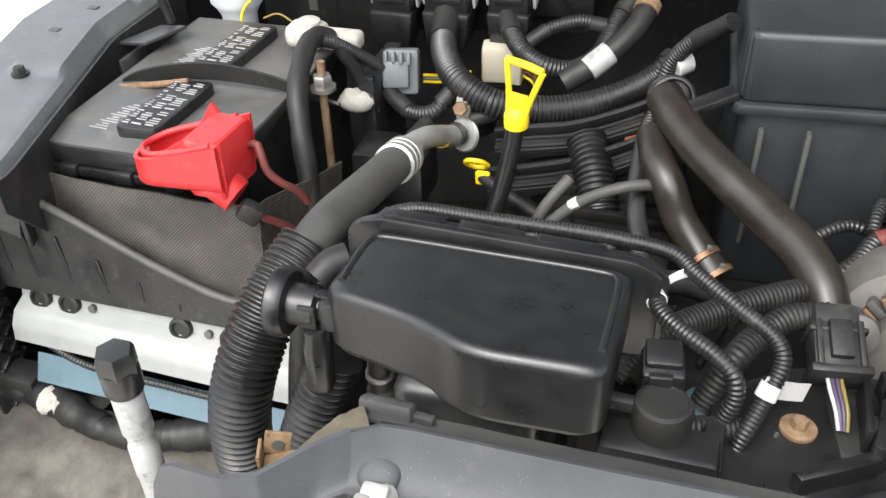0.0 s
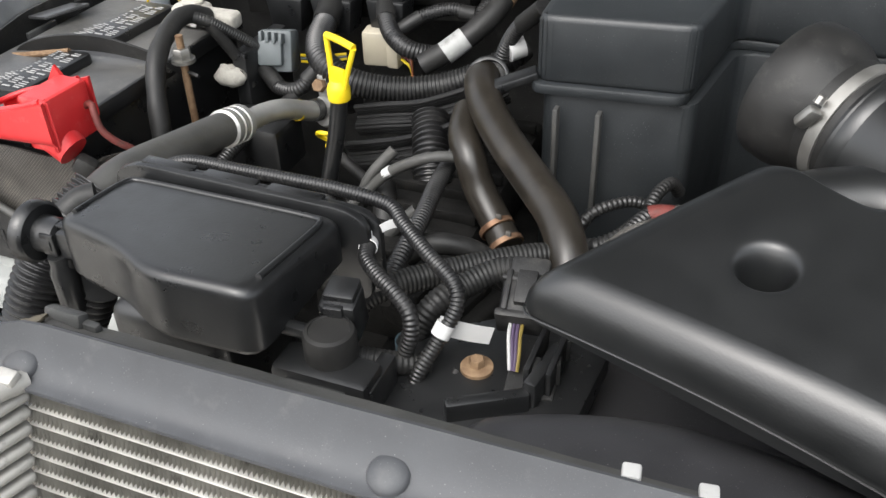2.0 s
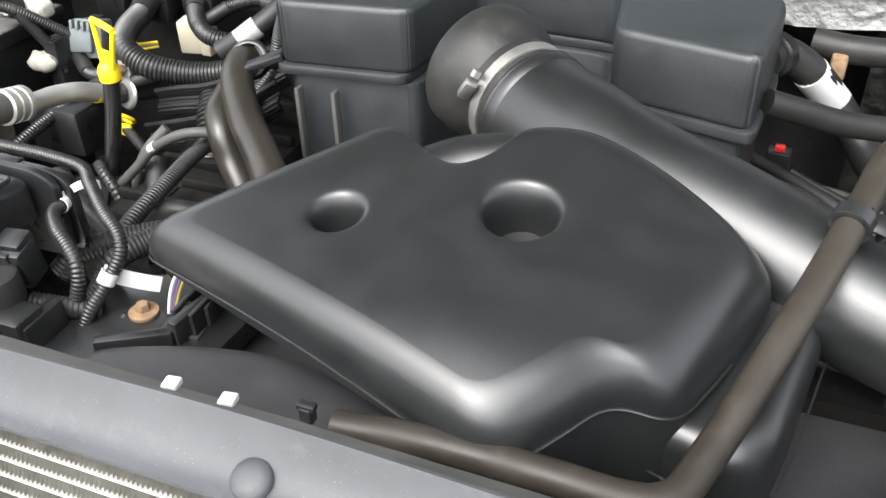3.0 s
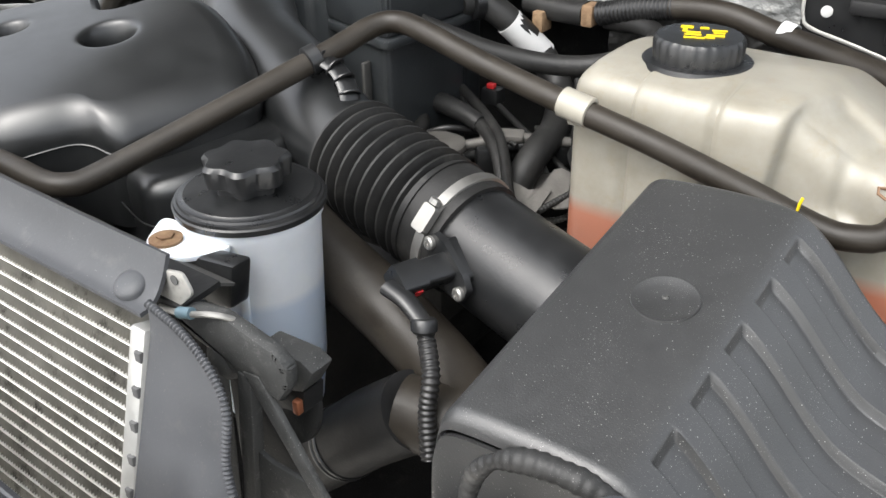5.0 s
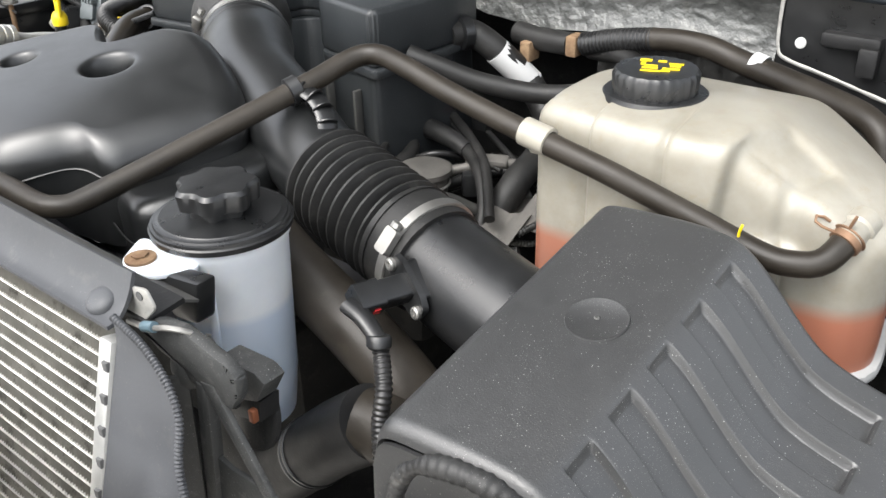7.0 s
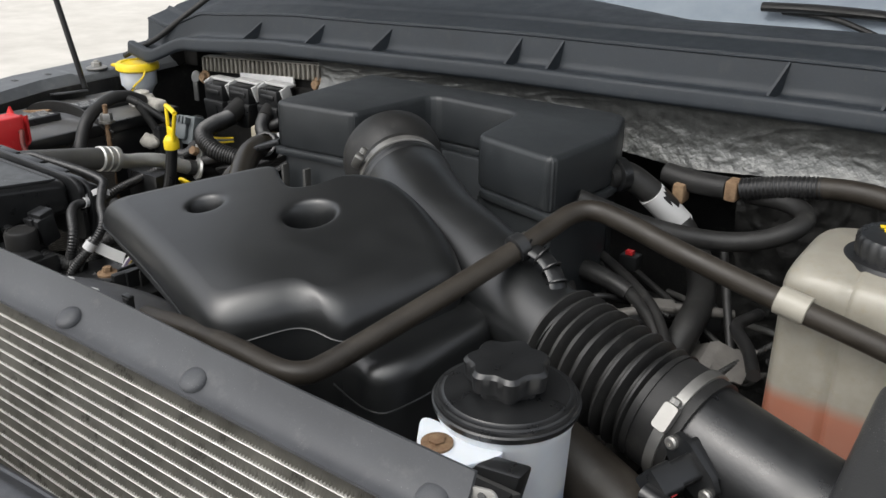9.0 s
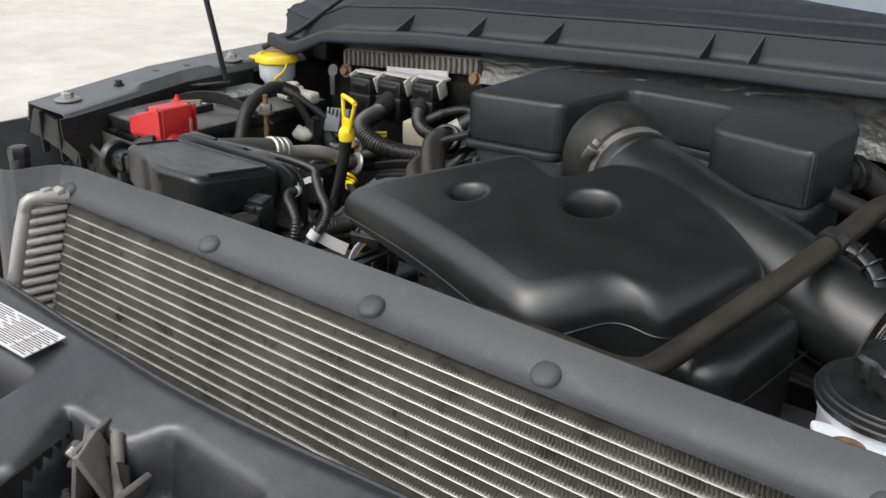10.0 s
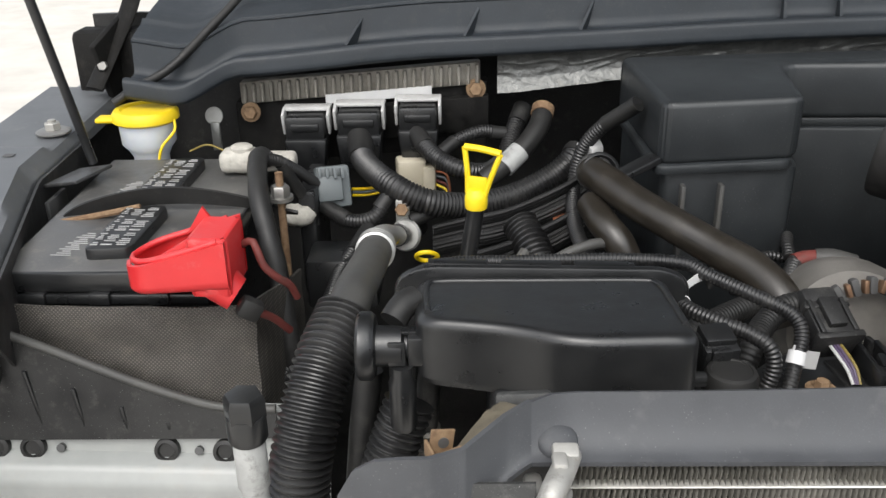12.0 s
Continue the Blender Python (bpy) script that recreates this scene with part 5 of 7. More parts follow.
cm = thing("cross_member", (-0.76, 0.3, 0.88), "white painted steel cross member with rubber plugs", "cross member")
part("panel", sheet(20, 24, member_f, 0.002), PAINT, cm)
part("lower_strip", sheet(20, 4, lambda u, v: (-0.905 + 0.40 * u, 0.271 - 0.014 * v, 0.915 - 0.012 * u - 0.028 * v), 0.002), BLUE, cm, "blue-grey painted lower flange")
part("wire", sweep([(-0.925, 0.30, 0.955), (-0.92, 0.285, 0.932), (-0.85, 0.266, 0.917), (-0.75, 0.264, 0.912), (-0.66, 0.264, 0.909)], 0.004, 10, rib=(0.004, 0.0008)), LOOM, cm)
for x in (-0.905, -0.871, -0.745, -0.69):
    part("rubber_plug", lathe([(0.012, -0.006), (0.012, 0.002), (0.0115, 0.005), (0.008, 0.006), (0.007, 0.003)], 24, (x, 0.2985, 0.948 + 0.027 - 0.03 * (x + 0.6) - 0.018), (0, -1, 0.3)), RUBBER, cm)
for x in (-0.845, -0.715):
    part("hole", lathe([(0.004, -0.006), (0.004, 0.0035)], 16, (x, 0.2985, 0.948 + 0.027 - 0.03 * (x + 0.6) - 0.018), (0, -1, 0.3)), INK, cm)
single("felt_liner", sheet(50, 40, lambda u, v: (-1.0 + 0.5 * u, 0.27 - 0.36 * v, 0.845 - 0.10 * v + 0.016 * noise.noise(V((u * 7, v * 7, 0))) + 0.006 * noise.noise(V((u * 22, v * 22, 3))))), FELT, "dirty brown felt liner in the headlamp opening", "liner", kind="structure", sharp=180)
hn = thing("taped_harness", (-0.80, 0.18, 0.84), "thick grimy taped wiring harness lying on the felt", "harness")
HARNESS = [(-0.985, 0.255, 0.872), (-0.922, 0.258, 0.868), (-0.890, 0.256, 0.864), (-0.850, 0.243, 0.862), (-0.815, 0.236, 0.861), (-0.78, 0.238, 0.861), (-0.748, 0.246, 0.862), (-0.715, 0.258, 0.862), (-0.67, 0.262, 0.862)]
part("tape", sweep(HARNESS, 0.0155, 16, wob=0.35), RUBBER, hn)
for k in range(1, 8):
    p, q = V(HARNESS[k]), V(HARNESS[k + 1])
    part("tape_wrap", sweep([p.lerp(q, 0.1), p.lerp(q, 0.5), p.lerp(q, 0.85)], (0.0172, 0.0160), 16, wob=0.3), MATTE if k % 2 else RUBBER, hn)
part("pale_patch", sweep([(-0.893, 0.250, 0.868), (-0.880, 0.247, 0.869), (-0.872, 0.244, 0.868)], 0.0140, 12, wob=0.5), CORRODED, hn, "dusty scuffed patch")
part("plug", join(rbox((-0.935, 0.262, 0.875), (0.05, 0.035, 0.035), 0.006, rot=(0, 8, 5)), rbox((-0.965, 0.262, 0.88), (0.03, 0.045, 0.045), 0.006, rot=(0, 8, 5))), RUBBER, hn, "grimy black plug")

vl = thing("vent_lattice", (-0.95, 0.27, 0.84), "black moulded plastic lattice", "lattice")
part("back", rbox((-0.951, 0.27, 0.93), (0.006, 0.06, 0.19), 0.002), BLACK, vl)
for i in range(7):
    part("slat", rbox((-0.9455, 0.27, 0.86 + 0.022 * i), (0.008, 0.05, 0.004), 0.001, rot=(35, 0, 0)), BLACK, vl)
    part("slat", rbox((-0.9435, 0.27, 0.86 + 0.022 * i), (0.008, 0.05, 0.004), 0.001, rot=(-35, 0, 0)), BLACK, vl)

# filler neck with hexagonal cap, in the headlamp opening
nk = thing("filler_neck", (-0.594, 0.048, 0.82), "dusty white filler pipe with a black hexagonal cap", "filler neck")
part("pipe", lathe([(0.0086, 0.82), (0.0086, 1.085), (0.0094, 1.087), (0.0094, 1.112), (0.0082, 1.114), (0.0082, 1.122), (0.0098, 1.126), (0.0098, 1.166)], 28, (-0.594, 0.048, 0)), NECK, nk)
part("cap", join(lathe([(0.0108, 1.159), (0.0118, 1.161), (0.0118, 1.175), (0.0113, 1.177)], 32, (-0.594, 0.048, 0)), lathe([(0.0120, 1.175), (0.0124, 1.1765), (0.0124, 1.187), (0.0108, 1.1905), (0.006, 1.1912)], 6, (-0.594, 0.048, 0))), BLACK, nk)

# ---- vapour box and its hoses ----
VB = round_outline([(-0.499, 0.128), (-0.437, 0.114), (-0.398, 0.092), (-0.318, 0.095), (-0.316, 0.21), (-0.501, 0.212)], [0.014, 0.02, 0.02, 0.014, 0.010, 0.010], 5)


def upright(outline, y0, y1, bevel=0.003):
    """A slab over an outline in the x-z plane."""
    v, f = prism([(x, z) for x, z in outline], y0, y1, bevel)
    return [(x, z, y) for x, y, z in v], [q[::-1] for q in f]


vb = thing("vapour_canister", (-0.4, 0.16, 1.05), "satin black plastic vapour canister with a bolted flange", "canister")
part("shell", dome(VB, (-0.41, 0.16), lambda x, y: 1.1985 - 0.135 * (y - 0.10), 0.009, lambda x, y: 1.150, rings=14, n=140), BLACK, vb)
part("lower_shell", dome([(-0.41 + (x + 0.41) * 0.985, 0.16 + (y - 0.16) * 0.985) for x, y in VB], (-0.41, 0.16), lambda x, y: 1.154, 0.004, lambda x, y: 1.144, rings=3, n=80, tuck=0.97), BLACK, vb)
part("foot", rbox((-0.402, 0.150, 1.095), (0.094, 0.095, 0.11), 0.012, 3), BLACK, vb, "narrower lower body")
part("top_rim", sweep([(x, y, 1.1982 - 0.135 * (y - 0.10)) for x, y in ((-0.490, 0.140), (-0.4925, 0.17), (-0.492, 0.196), (-0.482, 0.2025), (-0.41, 0.2025), (-0.337, 0.2015), (-0.326, 0.195), (-0.3245, 0.165), (-0.3245, 0.115))], 0.0024, 10), BLACK, vb, "raised moulded rim")
part("flange", upright(round_outline([(-0.518, 1.108), (-0.299, 1.108), (-0.299, 1.178), (-0.316, 1.1875), (-0.496, 1.1915), (-0.518, 1.181)], 0.014, 4), 0.213, 0.221, 0.002), BLACK, vb)
part("rear_flange", upright(round_outline([(-0.514, 1.108), (-0.294, 1.108), (-0.294, 1.173), (-0.312, 1.1825), (-0.494, 1.1865), (-0.514, 1.177)], 0.014, 4), 0.2235, 0.231, 0.002), BLACK, vb)
part("rear_shell", rbox((-0.404, 0.236, 1.138), (0.19, 0.03, 0.066), 0.010, 3), BLACK, vb)
for k in range(3):
    part("flange_step", rbox((-0.47 + 0.055 * k, 0.2225, 1.1900 - 0.0014 * k), (0.045, 0.010, 0.003), 0.001, rot=(0, 1.6, 0)), BLACK, vb)
part("ridge", rbox((-0.300, 0.128, 1.147), (0.05, 0.010, 0.010), 0.004, rot=(0, 2, 0)), BLACK, vb)
vv = thing("purge_valve", (-0.51, 0.14, 1.14), "round black purge valve plugged on the canister", "valve")
part("disc", lathe([(0.0215, -0.004), (0.0235, -0.002), (0.0235, 0.005), (0.021, 0.008), (0.014, 0.009), (0.0135, 0.026), (0.009, 0.028), (0.009, 0.036)], 40, (-0.534, 0.139, 1.168), (1, 0, 0)), BLACK, vv)
part("clip", join(rbox((-0.497, 0.139, 1.168), (0.014, 0.02, 0.022), 0.002), rbox((-0.506, 0.139, 1.1795), (0.022, 0.008, 0.003), 0.001), rbox((-0.506, 0.139, 1.1565), (0.022, 0.008, 0.003), 0.001), rbox((-0.511, 0.128, 1.168), (0.012, 0.003, 0.018), 0.001)), BLACK, vv)
part("stalk", lathe([(0.0085, 1.108), (0.0095, 1.112), (0.0095, 1.145), (0.0075, 1.150), (0.0075, 1.158)], 20, (-0.508, 0.130, 0)), BLACK, vv)
part("elbow", sweep([(-0.515, 0.155, 1.178), (-0.508, 0.165, 1.185), (-0.50, 0.172, 1.186)], 0.010, 14), RUBBER, vv)
part("nipple", sweep([(-0.508, 0.135, 1.155), (-0.508, 0.132, 1.135), (-0.508, 0.130, 1.115)], 0.009, 14), RUBBER, vv)

ac = thing("suction_hose", (-0.555, 0.35, 0.95), "grey air conditioning hose with a corrugated sleeve and aluminium pipe", "hose")
part("sleeve", sweep([(-0.559, 0.232, 1.142), (-0.573, 0.19, 1.118), (-0.585, 0.158, 1.075), (-0.591, 0.146, 1.03), (-0.590, 0.145, 0.98), (-0.581, 0.15, 0.92), (-0.571, 0.16, 0.87)], 0.0238, 28, rib=(0.0056, 0.0030)), LOOM, ac, "corrugated black sleeve")
part("hose", sweep([(-0.562, 0.215, 1.134), (-0.556, 0.26, 1.143), (-0.552, 0.34, 1.13), (-0.551, 0.405, 1.117)], 0.0170, 24), HOSEGREY, ac)
part("ferrule", join(*[lathe([(0.0165, -0.006), (0.0195, -0.004), (0.0195, 0.004), (0.0165, 0.006)], 28, (-0.551 - 0.0005 * i, 0.403 + 0.011 * i, 1.117 - 0.003 * i), (-0.05, 1, -0.25)) for i in range(3)]), ALU, ac, "crimped aluminium ferrule")
part("pipe", sweep([(-0.552, 0.42, 1.112), (-0.558, 0.45, 1.10), (-0.560, 0.48, 1.094), (-0.552, 0.51, 1.087), (-0.542, 0.545, 1.07), (-0.54, 0.565, 1.062)], 0.0115, 20), ALU, ac, "dull aluminium pipe")
part("end_hose", sweep([(-0.541, 0.55, 1.068), (-0.538, 0.58, 1.058), (-0.52, 0.62, 1.05)], 0.013, 16), RUBBER, ac)
part("paint_mark", lathe([(0.0121, -0.002), (0.0121, 0.002)], 20, (-0.547, 0.53, 1.077), (0.25, 0.9, -0.35)), YELLOW, ac)
dr = single("drain_hose", sweep([(-0.505, 0.15, 1.115), (-0.522, 0.135, 1.07), (-0.538, 0.122, 1.01), (-0.55, 0.12, 0.95), (-0.555, 0.12, 0.87)], 0.0188, 24, rib=(0.0056, 0.0028)), LOOM, "corrugated black drain hose below the canister", "hose")
stub = thing("breather_stub", (-0.495, 0.2, 0.98), "black breather hose with a steel clamp under the canister", "hose")
part("hose", sweep([(-0.490, 0.205, 1.135), (-0.493, 0.203, 1.10), (-0.496, 0.2, 1.06), (-0.496, 0.2, 1.02), (-0.49, 0.2, 0.97)], 0.0092, 18), MOUNT, stub)
part("clamp", sweep_ring((-0.496, 0.2, 1.056), 0.0098, 0.005, 0.0012, (0, 0, 1)), STEEL, stub, "steel ring clamp")
part("lower_bead", lathe([(0.0085, 1.030), (0.0112, 1.033), (0.0112, 1.040), (0.0085, 1.043)], 22, (-0.496, 0.2, 0)), CASTDARK, stub)
single("heater_pipe", sweep([(-0.535, 0.17, 1.13), (-0.542, 0.165, 1.08), (-0.55, 0.16, 1.0), (-0.56, 0.16, 0.9)], 0.010, 16), RUBBER, "smooth black rubber pipe behind the corrugated hose", "hose")

# ---- dipsticks ----
ds = thing("oil_dipstick", (-0.47, 0.45, 1.0), "yellow oil dipstick handle on a black tube", "dipstick")
part("tube", sweep([(-0.452, 0.461, 1.142), (-0.458, 0.458, 1.10), (-0.468, 0.452, 1.05), (-0.482, 0.445, 0.98)], 0.0088, 18), BLACK, ds)
part("collar", lathe([(0.0112, 1.138), (0.0116, 1.141), (0.0116, 1.150), (0.010, 1.154), (0.007, 1.158)], 28, (-0.452, 0.461, 0)), YELLOW, ds)
def dip(a, z, r=0.0):
    """A point of the flat handle: a across it, z up."""
    return (-0.452 + 0.945 * a + 0.12 * (z - 1.15), 0.461 - 0.327 * a + r, z)


part("handle", join(sweep([dip(-0.009, 1.152), dip(-0.012, 1.172), dip(-0.0185, 1.201)], 0.0029, 8), sweep([dip(0.009, 1.152), dip(0.0125, 1.170), dip(0.0195, 1.196)], 0.0029, 8),
                    sweep([dip(-0.0185, 1.201), dip(0.0, 1.2), dip(0.0195, 1.197)], 0.0036, 8), rbox(dip(0, 1.163), (0.019, 0.005, 0.016), 0.0015, rot=(0, 0, -19))), YELLOW, ds)
td = thing("transmission_dipstick", (-0.506, 0.53, 0.99), "small yellow ring-handled dipstick", "dipstick")
part("ring", join(*[sweep([(-0.506 + 0.012 * math.cos(a), 0.521 + 0.010 * math.sin(a), 1.055 - 0.01 * math.sin(a)) for a in [k * math.pi / 8 for k in range(17)]], 0.0026, 8)]), YELLOW, td)
part("tab", rbox((-0.497, 0.512, 1.045), (0.016, 0.006, 0.016), 0.003), YELLOW, td)
part("stem", sweep([(-0.500, 0.515, 1.045), (-0.455, 0.488, 1.038), (-0.40, 0.458, 1.025), (-0.345, 0.43, 0.985)], 0.0062, 10), RUBBER, td)

# ---- coolant hoses ----
rh = thing("radiator_hose", (-0.25, 0.42, 1.05), "thick brown-black radiator hose sloping across the bay", "hose")
part("hose", sweep([(-0.318, 0.545, 1.14), (-0.325, 0.527, 1.150), (-0.312, 0.492, 1.150), (-0.29, 0.459, 1.142), (-0.26, 0.424, 1.133), (-0.23, 0.395, 1.123), (-0.2, 0.362, 1.115), (-0.183, 0.335, 1.103), (-0.174, 0.315, 1.085)], 0.0172, 22), COOLHOSE, rh)
part("end_ring", lathe([(0.018, -0.006), (0.0205, -0.004), (0.0205, 0.004), (0.018, 0.006)], 24, (-0.322, 0.538, 1.147), (0.1, 0.9, -0.3)), RUBBER, rh)
part("paint_dot", lathe([(0.004, 0), (0.004, 0.001)], 12, (-0.178, 0.318, 1.098), (0.2, -0.8, 0.5)), YELLOW, rh)
bh = thing("bypass_hose", (-0.29, 0.42, 1.0), "brown-black bypass hose with spring clamps", "hose")
part("hose", sweep([(-0.33, 0.50, 1.125), (-0.322, 0.465, 1.118), (-0.308, 0.445, 1.105), (-0.295, 0.435, 1.08), (-0.275, 0.42, 1.06), (-0.255, 0.40, 1.045)], 0.0155, 20), COOLHOSE, bh)
for p, r in (((-0.27, 0.413, 1.055), 0.0165), ((-0.257, 0.402, 1.046), 0.0165)):
    part("spring_clamp", sweep_ring(p, r, 0.006, 0.001, (0.7, -0.6, -0.5)), COPPERDARK, bh)
    part("clamp_ear", rbox((p[0] + 0.004, p[1] - 0.006, p[2] + 0.0165), (0.005, 0.003, 0.007), 0.001), CASTDARK, bh)

# ---- wiring looms ----
def loom(pts, r, label, pitch=0.0044, name="wiring_loom", m=None, depth=None):
    o = thing(name, pts[0], label, "wiring loom", group="corrugated wiring looms")
    part("conduit", sweep(pts, r, 14, rib=(pitch * 0.8, depth or r * 0.11)), m or LOOM, o)
    part("tape_wrap", sweep([V(pts[0]), V(pts[0]).lerp(V(pts[1]), 0.5), V(pts[1])], r * 1.08, 12), RUBBER, o, "black tape wrap")
    part("tape_wrap", sweep([V(pts[-2]).lerp(V(pts[-1]), 0.4), V(pts[-1])], r * 1.08, 12), RUBBER, o, "black tape wrap")
    return o


loom([(-0.598, 0.725, 1.13), (-0.592, 0.69, 1.115), (-0.572, 0.635, 1.115), (-0.545, 0.592, 1.112), (-0.51, 0.582, 1.098), (-0.475, 0.592, 1.088), (-0.44, 0.605, 1.085), (-0.40, 0.62, 1.09), (-0.36, 0.635, 1.105), (-0.335, 0.645, 1.122), (-0.325, 0.66, 1.13)], 0.0155, "thick taped corrugated loom curving from the computer plug", 0.006)
loom([(-0.524, 0.725, 1.135), (-0.512, 0.70, 1.125), (-0.492, 0.675, 1.115), (-0.465, 0.662, 1.107), (-0.435, 0.675, 1.10), (-0.412, 0.705, 1.107), (-0.40, 0.735, 1.13), (-0.385, 0.77, 1.155)], 0.0115, "corrugated loom looping below the computer plug", 0.005)
loom([(-0.50, 0.70, 1.11), (-0.475, 0.72, 1.125), (-0.44, 0.73, 1.135), (-0.41, 0.735, 1.13)], 0.0085, "thin corrugated branch above the loop")
loom([(-0.275, 0.565, 1.215), (-0.305, 0.59, 1.185), (-0.327, 0.605, 1.15), (-0.336, 0.595, 1.11), (-0.341, 0.545, 1.088), (-0.339, 0.485, 1.083), (-0.332, 0.42, 1.088), (-0.322, 0.36, 1.090), (-0.318, 0.30, 1.085), (-0.318, 0.26, 1.07)], 0.0085, "corrugated loom hanging beside the plenum box", 0.005)
loom([(-0.52, 0.23, 1.12), (-0.512, 0.252, 1.155), (-0.484, 0.258, 1.171), (-0.4305, 0.253, 1.176), (-0.38, 0.251, 1.178), (-0.338, 0.249, 1.179), (-0.297, 0.244, 1.178), (-0.278, 0.230, 1.1735), (-0.2506, 0.209, 1.168), (-0.2262, 0.194, 1.160), (-0.2205, 0.184, 1.148), (-0.2275, 0.171, 1.130), (-0.236, 0.156, 1.112), (-0.243, 0.147, 1.09)], 0.0056, "thin ribbed loom draped over the canister", 0.0036)
loom([(-0.325, 0.245, 1.15), (-0.308, 0.232, 1.156), (-0.3015, 0.218, 1.157), (-0.296, 0.203, 1.158), (-0.280, 0.188, 1.157), (-0.262, 0.177, 1.154), (-0.2485, 0.1685, 1.147), (-0.2455, 0.163, 1.133), (-0.250, 0.1605, 1.116), (-0.253, 0.159, 1.095)], 0.0060, "ribbed loom bending down to a connector", 0.004)
loom([(-0.63, 0.60, 1.085), (-0.60, 0.58, 1.075), (-0.57, 0.575, 1.08), (-0.552, 0.59, 1.10)], 0.009, "short corrugated loom branch", 0.005)
loom([(-0.72, 0.32, 0.90), (-0.62, 0.42, 1.02), (-0.60, 0.50, 1.05), (-0.575, 0.57, 1.07)], 0.008, "corrugated loom rising behind the hose", 0.005)

cab = thing("battery_cable", (-0.66, 0.45, 1.0), "thick taped black battery cable", "cable")
part("tape", sweep([(-0.69, 0.585, 1.15), (-0.688, 0.55, 1.165), (-0.684, 0.515, 1.166), (-0.674, 0.468, 1.148), (-0.662, 0.44, 1.115), (-0.65, 0.42, 1.07), (-0.642, 0.40, 1.02), (-0.635, 0.39, 0.95)], 0.0105, 16, wob=0.12), RUBBER, cab)
loom([(-0.688, 0.545, 1.166), (-0.668, 0.56, 1.155), (-0.648, 0.585, 1.13), (-0.632, 0.61, 1.105), (-0.622, 0.62, 1.10)], 0.0065, "corrugated earth lead to a grey connector", 0.004)
loom([(-0.668, 0.56, 1.152), (-0.65, 0.575, 1.11), (-0.64, 0.58, 1.07)], 0.0065, "corrugated lead dropping beside the battery", 0.004)

# ---- plugs and brackets beside the canister ----
tg = thing("white_tag", (-0.212, 0.185, 1.11), "plain white paper tag wrapped on a loom", "tag")
part("flag", sheet(6, 2, lambda u, v: (-0.2311 + 0.030 * u + 0.003 * v, 0.1715 + 0.0235 * u + 0.004 * v, 1.1325 - 0.0205 * u + 0.0125 * v - 0.0015 * math.sin(u * 3)), 0.0006), PAPER, tg)
part("wrap", sweep_ring((-0.2262, 0.1735, 1.135), 0.0064, 0.010, 0.0004, (0.35, 0.6, 0.9)), PAPER, tg)
wt = thing("white_tape", (-0.28, 0.22, 1.16), "narrow white tape tied round a loom", "tape")
part("tape", sheet(14, 2, lambda u, v: (-0.3045 + 0.029 * u, 0.222 + 0.016 * u, 1.160 + 0.0115 * math.sin(u * 2.2) - 0.0075 * (v - 0.5)), 0.0006), PAPER, wt)
part("wrap", sweep_ring((-0.302, 0.219, 1.157), 0.0066, 0.009, 0.0004, (0.3, -0.8, 0.1)), PAPER, wt)

fl = thing("shroud_bracket", (-0.20, 0.17, 1.08), "black plastic shroud bracket with a rusty bolt", "bracket")
part("plate", prism(round_outline([(-0.262, 0.10), (-0.13, 0.10), (-0.12, 0.235), (-0.20, 0.24), (-0.255, 0.20)], 0.015, 3), 1.085, 1.105, 0.004), BLACK, fl)
part("rail", join(rbox((-0.183, 0.140, 1.108), (0.056, 0.010, 0.022), 0.003, rot=(0, 0, 31)), rbox((-0.1555, 0.176, 1.112), (0.010, 0.046, 0.026), 0.003, rot=(0, 0, -10))), BLACK, fl)
part("washer", lathe([(0.0115, 1.105), (0.0115, 1.1075), (0.0095, 1.1085)], 28, (-0.203, 0.176, 0)), RUST, fl, "rust-stained washer")
part("bolt", hexagon((-0.203, 0.176, 1.108), 0.0055, 0.0065), RUST, fl)
for x in (-0.15, -0.165):
    part("rib", rbox((x, 0.19, 1.115), (0.004, 0.05, 0.022), 0.001), BLACK, fl)

pc = thing("harness_plug", (-0.182, 0.19, 1.12), "black harness plug with white, purple and yellow wires", "plug")
PE = pose(-0.184, 0.2255, 1.131, 24, 0, 8)
part("shell", moved(join(rbox((0, 0, 0), (0.034, 0.040, 0.024), 0.004), rbox((0, 0.021, 0.002), (0.029, 0.022, 0.019), 0.004), rbox((0, 0.004, 0.014), (0.014, 0.026, 0.006), 0.001), rbox((-0.013, 0.002, 0.0128), (0.004, 0.032, 0.003), 0.001), rbox((0.013, 0.002, 0.0128), (0.004, 0.032, 0.003), 0.001)), PE), MOUNT, pc)
part("collar", moved(join(rbox((0, -0.016, 0), (0.038, 0.006, 0.027), 0.0015), rbox((0, 0.012, 0), (0.037, 0.004, 0.026), 0.0015)), PE), MOUNT, pc)
for k, m in ((-0.006, LEVERWHITE), (-0.0025, PURPLE), (0.001, PURPLE), (0.0045, OCHRE)):
    part("wire", sweep([(-0.1845 + k * 0.8, 0.209, 1.127), (-0.1825 + k * 0.8, 0.197, 1.1245), (-0.179 + k * 0.7, 0.185, 1.119), (-0.177 + k * 0.5, 0.177, 1.110)], 0.0013, 8), m, pc)
for dx, dy in ((-0.150, 0.215), (-0.150, 0.19), (-0.16, 0.172)):
    part("frame_web", rbox((dx, dy, 1.112), (0.005, 0.022, 0.022), 0.001, rot=(0, 0, 12)), MOUNT, pc, "black web of the plug carrier")
part("carrier", rbox((-0.166, 0.190, 1.104), (0.034, 0.06, 0.006), 0.002, rot=(0, 0, 8)), MOUNT, pc)

